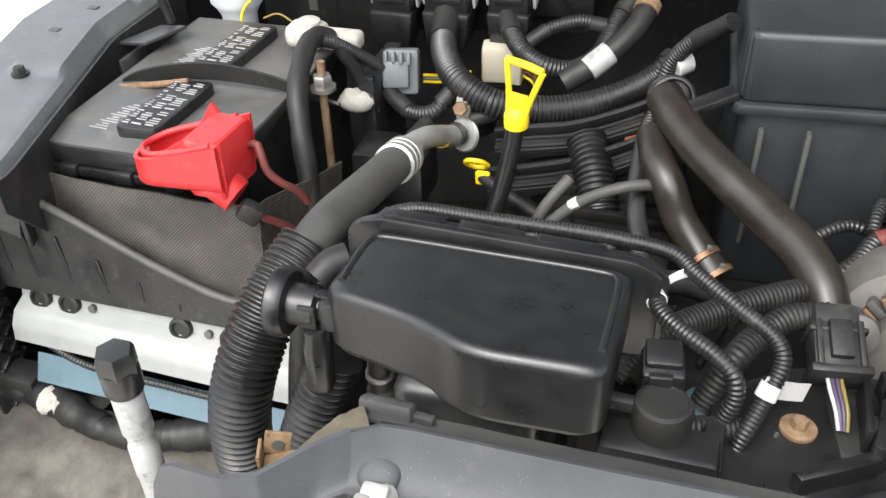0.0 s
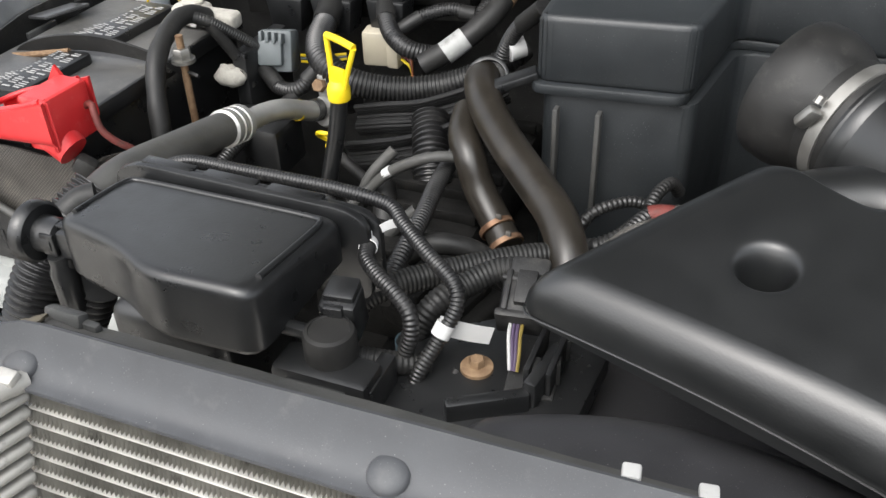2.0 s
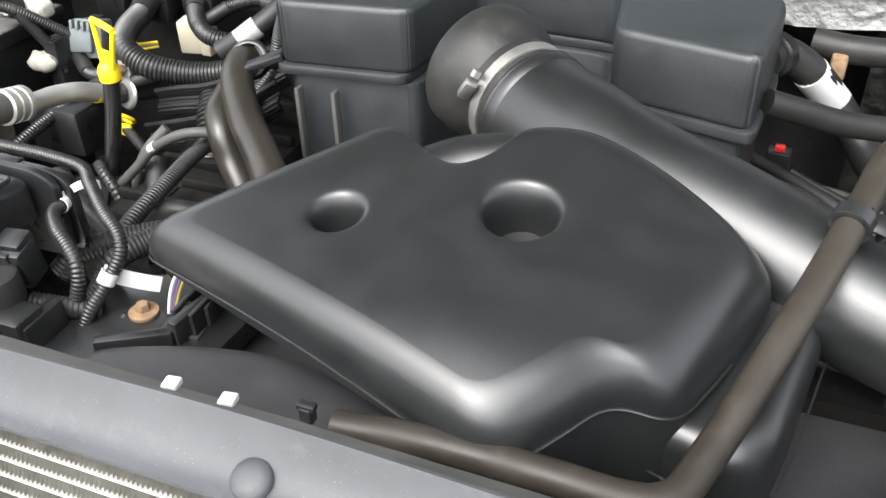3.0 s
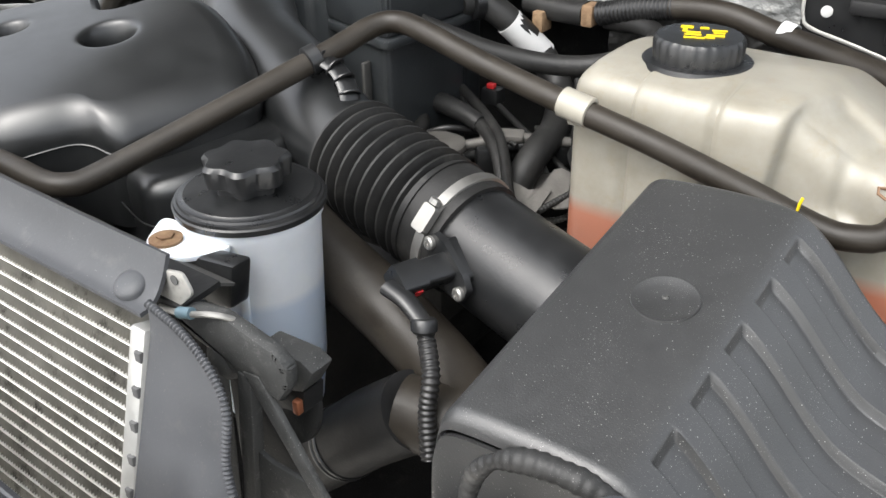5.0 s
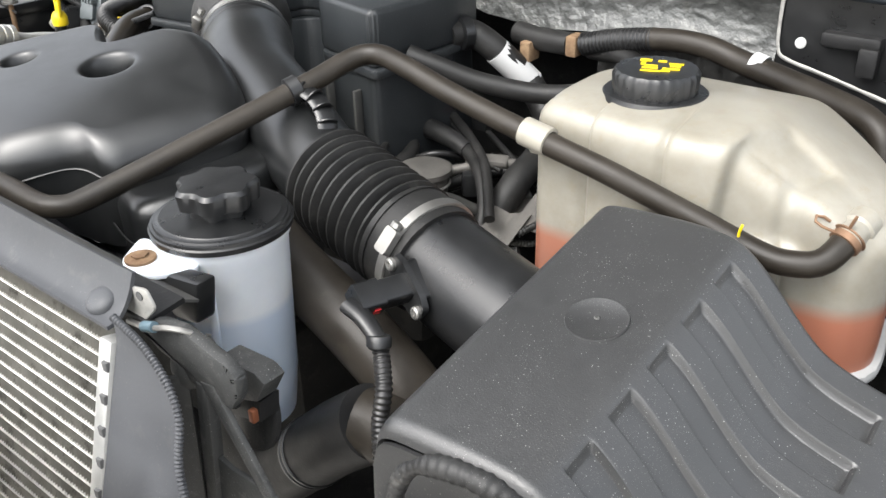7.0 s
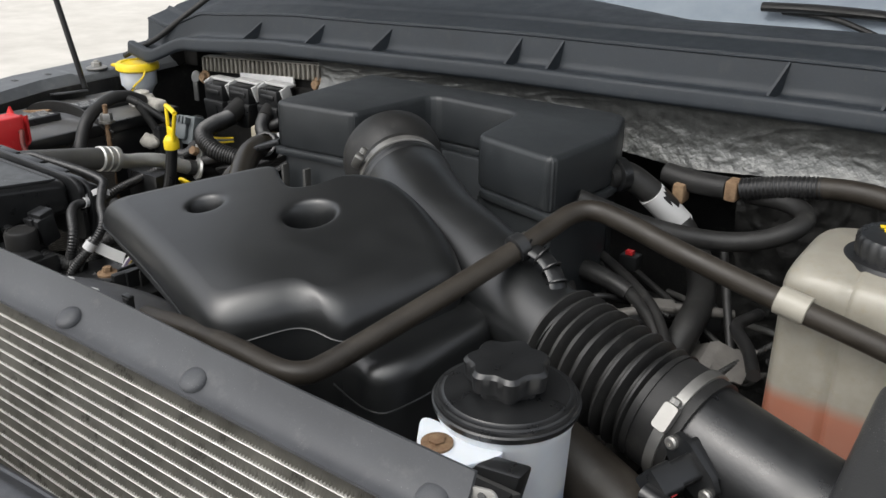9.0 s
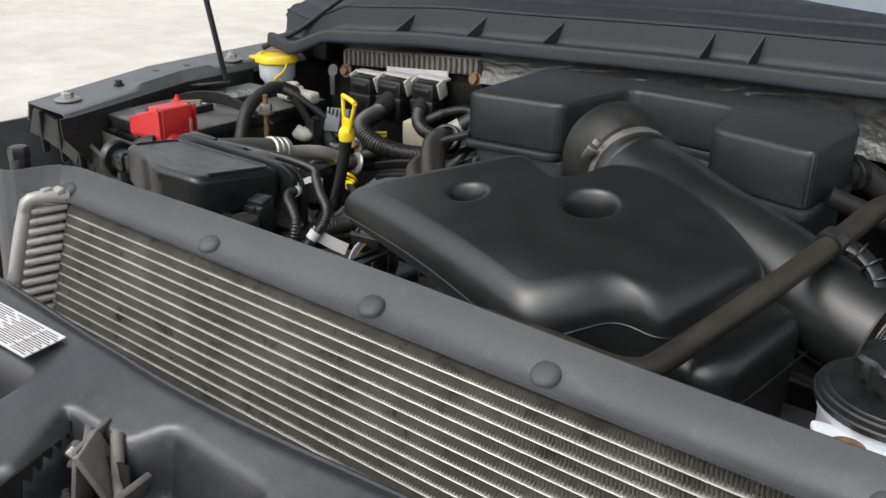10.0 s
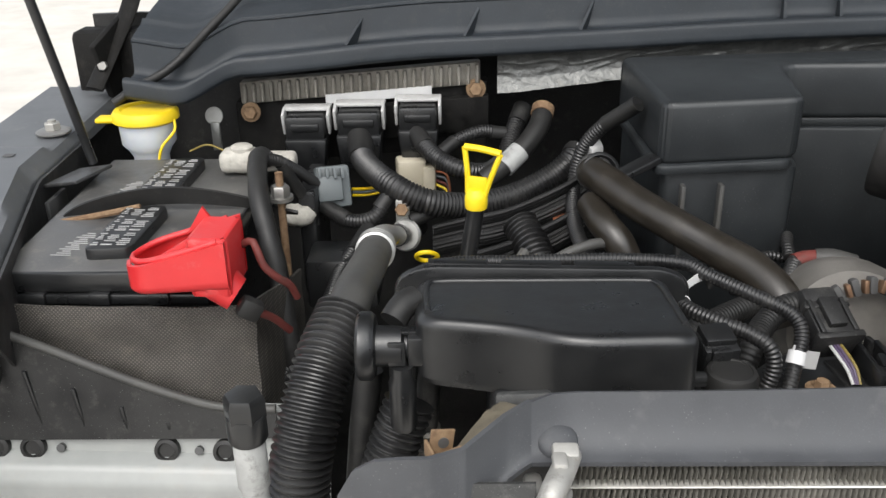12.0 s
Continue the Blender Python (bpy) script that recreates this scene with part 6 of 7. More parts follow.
sp = thing("round_plug", (-0.283, 0.152, 1.08), "round black rubber plug on a plastic housing", "plug")
part("stem", join(rbox((-0.286, 0.118, 1.098), (0.07, 0.030, 0.072), 0.005), rbox((-0.255, 0.128, 1.108), (0.012, 0.040, 0.040), 0.003)), BLACK, sp)
part("cap", lathe([(0.0175, 1.130), (0.0180, 1.133), (0.0180, 1.150), (0.0165, 1.1535), (0.014, 1.1545), (0.0135, 1.1535), (0.004, 1.1537)], 36, (-0.287, 0.128, 0)), RUBBER, sp)
part("socket", join(rbox((-0.286, 0.1015, 1.108), (0.036, 0.004, 0.034), 0.001), rbox((-0.286, 0.0995, 1.1265), (0.042, 0.008, 0.004), 0.001)), BLACK, sp)
cp = thing("sensor_connector", (-0.282, 0.178, 1.12), "black multi-piece sensor connector", "connector")
part("body", rbox((-0.291, 0.156, 1.146), (0.026, 0.024, 0.034), 0.003, rot=(10, 0, 8)), BLACK, cp)
part("latch", rbox((-0.291, 0.143, 1.152), (0.014, 0.005, 0.020), 0.001, rot=(10, 0, 8)), BLACK, cp)
part("grip", rbox((-0.291, 0.157, 1.163), (0.022, 0.02, 0.01), 0.002, rot=(10, 0, 8)), BLACK, cp)

for pts, r, lab in (([(-0.325, 0.215, 1.085), (-0.309, 0.235, 1.10), (-0.265, 0.279, 1.10), (-0.205, 0.323, 1.10), (-0.17, 0.345, 1.09)], 0.0108, "black ribbed heater hose low in the bay"),
                    ([(-0.262, 0.190, 1.095), (-0.2475, 0.206, 1.124), (-0.232, 0.230, 1.130), (-0.212, 0.248, 1.136), (-0.188, 0.253, 1.139)], 0.0098, "taped black loom to the harness plug"),
                    ([(-0.28, 0.145, 1.118), (-0.255, 0.155, 1.112), (-0.235, 0.168, 1.106)], 0.0085, "short black hose stub")):
    o = thing("low_hose", pts[0], lab, "hose", group="low black hoses")
    part("hose", sweep(pts, r, 16, rib=(0.0038, 0.0006)), RUBBER, o)
single("small_cable", sweep([(-0.27, 0.14, 1.10), (-0.25, 0.145, 1.092), (-0.225, 0.155, 1.093), (-0.215, 0.17, 1.105)], 0.003, 10), RUBBER, "thin black cable between plugs", "cable")
single("blue_plug", lathe([(0.011, 1.085), (0.011, 1.098), (0.008, 1.101), (0.003, 1.1015)], 24, (-0.262, 0.195, 0)), BLUE, "small blue plastic plug", "plug")

# ---- middle of the bay: engine ----
en = thing("engine", (-0.1, 0.55, 0.72), "dark grimy engine block with cast covers", "engine")
part("block", rbox((-0.05, 0.50, 0.86), (0.62, 0.48, 0.22), 0.03), DIRTSHADE, en)
part("valve_cover", rbox((-0.36, 0.50, 1.0), (0.13, 0.36, 0.07), 0.015), DIRTSHADE, en)
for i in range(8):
    part("cover_rib", rbox((-0.36, 0.36 + 0.04 * i, 1.04), (0.12, 0.008, 0.012), 0.002), DIRTSHADE, en)
part("intake_runner", join(*[sweep([(-0.46, 0.66 - 0.07 * i, 1.0), (-0.40, 0.66 - 0.07 * i, 1.02), (-0.33, 0.65 - 0.07 * i, 1.0)], 0.025, 14) for i in range(2)]), DIRTSHADE, en)
part("second_cover", rbox((0.28, 0.52, 0.98), (0.15, 0.34, 0.08), 0.015), DIRTSHADE, en)
part("fuel_rail", sweep([(0.17, 0.42, 1.045), (0.25, 0.50, 1.06), (0.31, 0.55, 1.07), (0.37, 0.60, 1.06)], 0.006, 12), CASTDARK, en, "dull metal fuel rail")
part("coil", join(*[rbox((0.24 + 0.05 * i, 0.47 + 0.06 * i, 1.05), (0.035, 0.03, 0.03), 0.005, rot=(0, 0, 40)) for i in range(3)]), BLACK, en)
part("gasket_rim", rbox((0.295, 0.545, 1.072), (0.05, 0.02, 0.010), 0.004, rot=(8, 0, 25)), CASTDARK, en, "worn metal cover edge")

# flat ribbed bundles behind the dipstick
for pts in ([(-0.50, 0.585, 1.045), (-0.46, 0.578, 1.058), (-0.41, 0.578, 1.07), (-0.35, 0.585, 1.095), (-0.32, 0.60, 1.11)], [(-0.50, 0.555, 1.012), (-0.46, 0.548, 1.026), (-0.41, 0.548, 1.042), (-0.35, 0.555, 1.07), (-0.315, 0.57, 1.09)]):
    o = thing("braided_bundle", pts[0], "wide black braided wire bundle of many strands", "wire bundle", group="braided bundles")
    for k in range(11):
        part("strand", sweep([(x, y - 0.002 + 0.004 * math.cos(k * 0.9), z - 0.018 + 0.0037 * k + 0.0012 * math.sin(k * 2.1)) for x, y, z in pts], 0.0034, 8), MATTE, o)
for pts, r in (([(-0.44, 0.415, 1.03), (-0.415, 0.425, 1.055), (-0.385, 0.43, 1.085), (-0.345, 0.435, 1.105), (-0.315, 0.45, 1.10), (-0.30, 0.47, 1.07)], 0.0055), ([(-0.435, 0.44, 1.02), (-0.42, 0.45, 1.06), (-0.40, 0.47, 1.085)], 0.006), ([(-0.40, 0.39, 1.0), (-0.37, 0.40, 1.04), (-0.35, 0.41, 1.06)], 0.007)):
    o = thing("vacuum_line", pts[0], "grey rubber vacuum line with white marks", "hose", group="vacuum lines")
    part("line", sweep(pts, r, 12), HOSEGREY, o)
part("white_mark", sweep([(-0.392, 0.4295, 1.080), (-0.385, 0.43, 1.086)], 0.0058, 12), PAPER, bpy.data.objects["vacuum_line"])

# hoses and brackets in the dark well behind the canister
for pts, r, m, lab in (([(-0.40, 0.565, 1.075), (-0.385, 0.53, 1.055), (-0.37, 0.495, 1.02), (-0.36, 0.48, 0.96)], 0.021, LOOM, "thick corrugated hose dropping into the bay"),
                       ([(-0.405, 0.45, 1.055), (-0.395, 0.43, 1.035), (-0.385, 0.40, 1.0), (-0.38, 0.38, 0.94)], 0.013, RUBBER, "black rubber hose dropping beside the dipstick"),
                       ([(-0.46, 0.37, 1.07), (-0.44, 0.345, 1.085), (-0.40, 0.325, 1.075), (-0.36, 0.315, 1.05)], 0.008, MOUNT, "grimy hose behind the canister"),
                       ([(-0.335, 0.335, 1.06), (-0.30, 0.345, 1.075), (-0.265, 0.36, 1.06), (-0.24, 0.375, 1.02)], 0.010, RUBBER, "black hose low beside the bypass hose"),
                       ([(-0.50, 0.46, 1.02), (-0.47, 0.43, 1.045), (-0.44, 0.41, 1.04), (-0.41, 0.40, 1.0)], 0.0065, LOOM, "ribbed lead under the dipstick tube")):
    o = thing("well_hose", pts[0], lab, "hose", group="hoses in the well")
    part("hose", sweep(pts, r, 18, rib=(0.0062, r * 0.14) if m is LOOM else None, wob=0.0 if m is LOOM else 0.05), m, o)
wb = thing("well_bracket", (-0.46, 0.40, 0.98), "dark ribbed plastic bracket under the hoses", "bracket")
part("plate", rbox((-0.455, 0.415, 1.012), (0.10, 0.07, 0.012), 0.004, rot=(14, 6, 30)), DIRTSHADE, wb)
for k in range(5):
    part("rib", rbox((-0.49 + 0.018 * k, 0.395 + 0.010 * k, 1.020 - 0.001 * k), (0.004, 0.06, 0.012), 0.001, rot=(14, 6, 30)), DIRTSHADE, wb)
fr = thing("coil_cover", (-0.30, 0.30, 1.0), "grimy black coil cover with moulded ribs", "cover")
part("body", rbox((-0.285, 0.315, 1.03), (0.10, 0.07, 0.035), 0.010, 3, rot=(8, 0, -20)), DIRTSHADE, fr)
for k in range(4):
    part("rib", rbox((-0.315 + 0.020 * k, 0.325 - 0.007 * k, 1.050), (0.005, 0.05, 0.010), 0.002, rot=(8, 0, -20)), DIRTSHADE, fr)
single("corroded_lump", sheet(14, 10, lambda u, v: (-0.655 + 0.020 * math.cos(6.283 * u) * math.sin(3.1416 * v) * (1 + 0.3 * noise.noise(V((u * 6, v * 5, 2)))), 0.565 + 0.016 * math.sin(6.283 * u) * math.sin(3.1416 * v), 1.088 + 0.013 * math.cos(3.1416 * v) * (1 + 0.4 * noise.noise(V((u * 5, v * 6, 8)))))), CORRODED, "crusty white corrosion on the battery tray edge", "corrosion", sharp=180)

# connectors behind the battery
gc = thing("grey_connector", (-0.623, 0.625, 1.07), "grey plastic connector with a green dot", "connector")
part("body", join(rbox((-0.622, 0.625, 1.10), (0.04, 0.035, 0.05), 0.004, rot=(-20, 0, 15)), rbox((-0.622, 0.605, 1.105), (0.03, 0.012, 0.03), 0.003, rot=(-20, 0, 15))), GREYPLUG, gc)
part("rib", join(*[rbox((-0.635 + 0.009 * i, 0.612, 1.122), (0.004, 0.02, 0.012), 0.001, rot=(-20, 0, 15)) for i in range(4)]), GREYPLUG, gc)
part("dot", lathe([(0.006, 0), (0.006, 0.002)], 16, (-0.63, 0.603, 1.09), (0, -1, 0.3)), YELLOW, gc, "yellow-green dot")
bc = thing("beige_connector", (-0.527, 0.714, 1.05), "beige plastic connector on the firewall", "connector")
part("body", rbox((-0.532, 0.716, 1.082), (0.038, 0.03, 0.045), 0.004, rot=(0, 0, 10)), BEIGE, bc)
part("insert", rbox((-0.508, 0.712, 1.078), (0.016, 0.025, 0.036), 0.003), BEIGE, bc)
for k, m in ((0, YELLOW), (1, REDOLD), (2, GREYPLUG), (3, COPPER)):
    part("wire", sweep([(-0.50, 0.71, 1.07 + 0.006 * k), (-0.485, 0.705, 1.062 + 0.007 * k), (-0.48, 0.70, 1.04)], 0.0018, 6), m, bc)
for k, m in ((0, YELLOW), (1, GREYPLUG), (2, YELLOW)):
    part("wire", sweep([(-0.60, 0.635, 1.085 + 0.004 * k), (-0.58, 0.65, 1.08 + 0.004 * k), (-0.55, 0.66, 1.085 + 0.003 * k)], 0.0018, 6), m, gc)
single("relay_block", join(rbox((-0.645, 0.62, 1.05), (0.02, 0.10, 0.13), 0.004), rbox((-0.60, 0.53, 1.03), (0.08, 0.06, 0.06), 0.006)), BLACK, "black relay bracket beside the battery", "bracket")
single("spark_label", sweep_ring((-0.318, 0.61, 1.150), 0.0125, 0.018, 0.0006, (0.7, 0.6, 0.2)), PAPER, "white printed band on a hose", "label")
hl = thing("heater_hose", (-0.36, 0.66, 1.13), "black heater hose with a printed white label and orange end", "hose")
part("hose", sweep([(-0.44, 0.64, 1.10), (-0.40, 0.66, 1.125), (-0.372, 0.69, 1.15), (-0.362, 0.72, 1.168)], 0.013, 16), RUBBER, hl)
part("end_band", sweep_ring((-0.364, 0.714, 1.165), 0.0135, 0.012, 0.0008, (0.2, 0.8, 0.5)), RUST, hl, "orange-brown end band")
part("label", sweep_ring((-0.405, 0.656, 1.122), 0.0133, 0.03, 0.0003, (0.65, 0.5, 0.5)), NECK, hl, "white printed label")
single("orange_clip", rbox((-0.352, 0.572, 1.078), (0.018, 0.006, 0.008), 0.001, rot=(0, -20, 0)), COPPER, "small orange clip on the bundle", "clip")
pbk = thing("pipe_bracket", (-0.535, 0.58, 1.03), "grey metal pipe bracket with a rusty nut", "bracket")
part("ring", lathe([(0.017, -0.003), (0.019, 0), (0.017, 0.003), (0.010, 0.003), (0.010, -0.003)], 28, (-0.532, 0.565, 1.062), (0.3, 0.9, -0.3)), ALU, pbk)
part("arm", rbox((-0.535, 0.575, 1.085), (0.016, 0.006, 0.035), 0.002), ALU, pbk)
part("nut", hexagon((-0.536, 0.568, 1.092), 0.008, 0.010, (0.1, -0.9, 0.4)), RUST, pbk)
single("blind_hose", sweep([(-0.528, 0.575, 1.075), (-0.51, 0.585, 1.08), (-0.495, 0.59, 1.085)], 0.0095, 14), RUBBER, "black hose stub on the bracket", "hose")

# ---- alternator and its leads ----
al = thing("alternator", (-0.12, 0.36, 0.98), "cast aluminium alternator with vent slots and copper windings", "alternator")
part("housing", lathe([(0.055, -0.03), (0.066, -0.025), (0.068, 0.0), (0.066, 0.03), (0.058, 0.045), (0.03, 0.05), (0.012, 0.052)], 40, (-0.105, 0.37, 1.048), (-0.15, -0.9, 0.35)), CASTDARK, al)
for k in range(9):
    a = math.pi * (0.1 + 0.1 * k)
    part("vent_slot", rbox((-0.105 + 0.047 * math.cos(a), 0.327, 1.072 + 0.043 * math.sin(a)), (0.007, 0.012, 0.016), 0.002, rot=(-20, 90 - math.degrees(a), 0)), INK, al)
    part("winding", rbox((-0.105 + 0.047 * math.cos(a + 0.14), 0.325, 1.072 + 0.043 * math.sin(a + 0.14)), (0.004, 0.010, 0.012), 0.001, rot=(-20, 90 - math.degrees(a), 0)), COPPERDARK, al)
part("lug", lathe([(0.015, 0), (0.015, 0.02), (0.01, 0.024)], 20, (-0.15, 0.325, 1.075), (-0.2, -0.8, 0.4)), CASTDARK, al)
for pts, r, m, lab in (([(-0.195, 0.415, 1.06), (-0.187, 0.4257, 1.078), (-0.172, 0.440, 1.084), (-0.152, 0.455, 1.084), (-0.130, 0.455, 1.080), (-0.105, 0.45, 1.08)], 0.0056, LOOM, "corrugated alternator lead arching up"),
                       ([(-0.185, 0.395, 1.065), (-0.169, 0.387, 1.075), (-0.150, 0.400, 1.082), (-0.1335, 0.43, 1.088), (-0.117, 0.435, 1.090)], 0.0085, LOOM, "thick corrugated alternator lead"),
                       ([(-0.118, 0.50, 1.075), (-0.124, 0.485, 1.092), (-0.132, 0.462, 1.094), (-0.136, 0.440, 1.089)], 0.0062, LOOM, "short corrugated lead joining from the rear")):
    o = thing("alternator_lead", pts[0], lab, "wiring loom", group="alternator leads")
    part("conduit", sweep(pts, r, 14, rib=(0.005, r * 0.15)), m, o)
    if "thick" in lab:
        part("red_sleeve", sweep([(-0.134, 0.43, 1.088), (-0.124, 0.433, 1.090), (-0.112, 0.435, 1.090)], r * 1.06, 14), REDOLD, o, "faded red sleeve")
single("terminal_cover", sweep([(-0.113, 0.435, 1.090), (-0.097, 0.432, 1.089), (-0.078, 0.428, 1.082)], (0.010, 0.015), 16), HOSEGREY, "grey rubber terminal cover", "terminal cover")

# clips along the shield's back edge
for x in (-0.081, -0.043):
    o = single("white_clip", rbox((x + 0.003, 0.060, 1.1765), (0.010, 0.010, 0.005), 0.0015, rot=(0, 0, 8)), LEVERWHITE, "small white plastic clip behind the shield", "clip", group="white clips")
single("black_clip", join(rbox((0.008, 0.065, 1.178), (0.007, 0.008, 0.012), 0.001), rbox((0.008, 0.065, 1.184), (0.011, 0.006, 0.004), 0.001)), BLACK, "small black clip behind the shield", "clip")
single("shield_ledge", sheet(60, 3, lambda u, v: (-0.44 + 0.86 * u, 0.047 + (0.014 - 0.004 * min(1, max(0, u * 2.4 - 1.2))) * v, 1.180 - 0.005 * v + 0.001 * noise.noise(V((u * 40, v, 0)))), 0.002), HOSEGREY, "dusty ledge behind the rubber shield", "ledge", kind="structure")
single("ledge_lip", sheet(40, 4, lambda u, v: (-0.43 + 0.85 * u, 0.016 + 0.030 * v, 1.179 + 0.003 * v), 0.004), MATTE, "thin black seal behind the shield's crest", "seal", kind="structure")
rt = thing("rusty_tab", (-0.478, 0.016, 1.165), "bent rusty steel tab with a hole", "bracket")
part("plate", join(rbox((-0.479, 0.020, 1.178), (0.014, 0.002, 0.014), 0.0006, rot=(-10, 12, 20)), rbox((-0.474, 0.014, 1.1715), (0.020, 0.012, 0.002), 0.0006, rot=(0, -8, 20)), rbox((-0.4855, 0.012, 1.1755), (0.002, 0.014, 0.010), 0.0006, rot=(0, 0, 20))), RUST, rt)
part("hole", lathe([(0.0032, 0), (0.0032, 0.0006)], 14, (-0.478, 0.0185, 1.178), (0.3, -0.9, 0.1)), INK, rt)
FOLD = [((-0.474, 0.022, 1.164), (-0.474, 0.000, 1.168)), ((-0.462, 0.031, 1.1755), (-0.458, 0.004, 1.184)), ((-0.452, 0.046, 1.1785), (-0.442, 0.014, 1.192)), ((-0.444, 0.056, 1.177), (-0.425, 0.022, 1.195))]


def fold_f(u, v):
    i = min(int(u * 3), 2)
    w = u * 3 - i
    a = V(FOLD[i][0]).lerp(V(FOLD[i + 1][0]), w)
    b = V(FOLD[i][1]).lerp(V(FOLD[i + 1][1]), w)
    p = a.lerp(b, v)
    return p.x, p.y, p.z + 0.0015 * noise.noise(V((u * 9, v * 4, 1)))


single("dusty_fold", sheet(24, 8, fold_f, 0.002), FOLDDUST, "dust-caked brown rubber fold behind the shield's corner", "seal")
single("grey_tab", join(rbox((-0.431, 0.0575, 1.177), (0.033, 0.009, 0.014), 0.0025, rot=(-20, -7, -7)), rbox((-0.410, 0.056, 1.178), (0.014, 0.006, 0.007), 0.002, rot=(0, -4, -7))), DUSTMOUNT, "dull grey plastic tab behind the shield", "tab")

# ---- right rear ----
wp = thing("vent_pipe", (0.25, 0.65, 1.0), "black vent pipe with a printed white sleeve", "pipe")
part("elbow", sweep([(0.195, 0.60, 1.19), (0.205, 0.625, 1.19), (0.22, 0.635, 1.182), (0.24, 0.645, 1.165), (0.255, 0.66, 1.145)], 0.0165, 18), RUBBER, wp)
part("clip_ring", lathe([(0.018, -0.008), (0.021, -0.006), (0.021, 0.006), (0.018, 0.008)], 24, (0.203, 0.62, 1.19), (0.4, 0.9, 0)), BLACK, wp)
part("white_sleeve", sweep([(0.237, 0.642, 1.168), (0.268, 0.672, 1.125)], 0.0172, 20), PAPER, wp, "white printed sleeve")
for k in range(4):
    part("print_mark", rbox((0.262 + 0.003 * k, 0.652 + 0.002 * k, 1.146 - 0.006 * k), (0.012, 0.003, 0.005), 0, rot=(0, 40, 40)), INK, wp)
part("lower_pipe", sweep([(0.266, 0.67, 1.128), (0.30, 0.66, 1.09), (0.33, 0.60, 1.07), (0.34, 0.54, 1.06), (0.335, 0.50, 1.02), (0.33, 0.48, 0.95)], 0.017, 18), RUBBER, wp)
lo = thing("looped_hose", (0.3, 0.57, 1.1), "grey-black rubber hose looping back towards the firewall", "hose")
part("hose", sweep([(0.205, 0.515, 1.19), (0.235, 0.53, 1.178), (0.28, 0.555, 1.16), (0.34, 0.585, 1.15), (0.385, 0.605, 1.155), (0.415, 0.63, 1.168), (0.415, 0.66, 1.175), (0.385, 0.68, 1.178), (0.34, 0.69, 1.175)], 0.0112, 16), RUBBER, lo)
hh = thing("hot_water_hose", (0.4, 0.68, 1.1), "brown heater hose with orange quick connectors", "hose")
part("hose", sweep([(0.42, 0.68, 1.203), (0.455, 0.68, 1.206), (0.49, 0.68, 1.204), (0.53, 0.675, 1.196), (0.575, 0.66, 1.192), (0.63, 0.635, 1.189), (0.672, 0.61, 1.187), (0.692, 0.598, 1.178), (0.699, 0.592, 1.162), (0.699, 0.585, 1.142), (0.697, 0.575, 1.12)], 0.0125, 16), BROWN, hh)
part("corrugated_sleeve", sweep([(0.335, 0.68, 1.183), (0.38, 0.68, 1.195), (0.425, 0.68, 1.203)], 0.0135, 16, rib=(0.005, 0.0015)), LOOM, hh)
for q in ((0.325, 0.678, 1.181), (0.262, 0.676, 1.165)):
    part("quick_connector", rbox(q, (0.015, 0.024, 0.025), 0.003), RUST, hh, "orange quick connector")
part("coupling", sweep([(0.235, 0.69, 1.18), (0.27, 0.685, 1.178), (0.318, 0.68, 1.18)], 0.014, 16), RUBBER, hh)
part("print_band", sweep_ring((0.548, 0.672, 1.196), 0.0127, 0.014, 0.0004, (1, -0.2, -0.15)), PAPER, hh, "white printed band")
part("end_clamp", sweep_ring((0.699, 0.586, 1.145), 0.0135, 0.010, 0.0009, (0, 0.3, 1)), RUST, hh, "rusty spring clamp")
part("tank_nipple", sweep([(0.698, 0.578, 1.13), (0.695, 0.56, 1.10)], 0.011, 14), AMBER, hh)
tk = thing("hose_clamp", (0.74, 0.40, 1.16), "copper-toned spring clamp on the tank hose", "hose clamp")
part("band", sweep_ring((0.7310, 0.379, 1.1775), 0.0108, 0.006, 0.0008, (0.3, 0.75, 0.5)), COPPERDARK, tk)
part("wire_band", sweep_ring((0.7320, 0.3835, 1.1795), 0.0116, 0.0022, 0.0012, (0.3, 0.75, 0.5)), COPPERDARK, tk)
part("ear", sweep([(0.7245, 0.377, 1.184), (0.717, 0.374, 1.1865), (0.711, 0.373, 1.189), (0.708, 0.376, 1.192), (0.712, 0.380, 1.192), (0.718, 0.381, 1.189)], 0.0012, 8), COPPERDARK, tk)
part("nipple", lathe([(0.0105, -0.012), (0.0105, 0.004), (0.0125, 0.006), (0.0125, 0.02)], 24, (0.7325, 0.388, 1.180), (0.1, 0.98, 0.15)), TANKWALL, tk, "translucent tank nipple")
part("tongue", rbox((0.7335, 0.377, 1.194), (0.0024, 0.003, 0.013), 0.0008, rot=(8, 18, 0)), COPPERDARK, tk)
for k in range(3):
    part("hose_print", rbox((0.7255 + 0.0022 * k, 0.3655 + 0.0028 * k, 1.1775 + 0.0012 * k), (0.0010, 0.0004, 0.0045), 0, rot=(0, 35, 40)), PAPER, tk, "small white print mark on the hose")
bb = thing("brake_booster", (0.80, 0.72, 0.98), "round black brake booster at the firewall", "brake booster")
part("drum", lathe([(0.05, -0.07), (0.12, -0.06), (0.128, -0.05), (0.128, 0.0), (0.12, 0.03), (0.06, 0.05)], 48, (0.82, 0.70, 1.12), (0, 1, 0)), BLACK, bb)
part("crimp_rim", sweep_ring((0.82, 0.675, 1.12), 0.1295, 0.010, 0.0015, (0, 1, 0)), BLACK, bb)
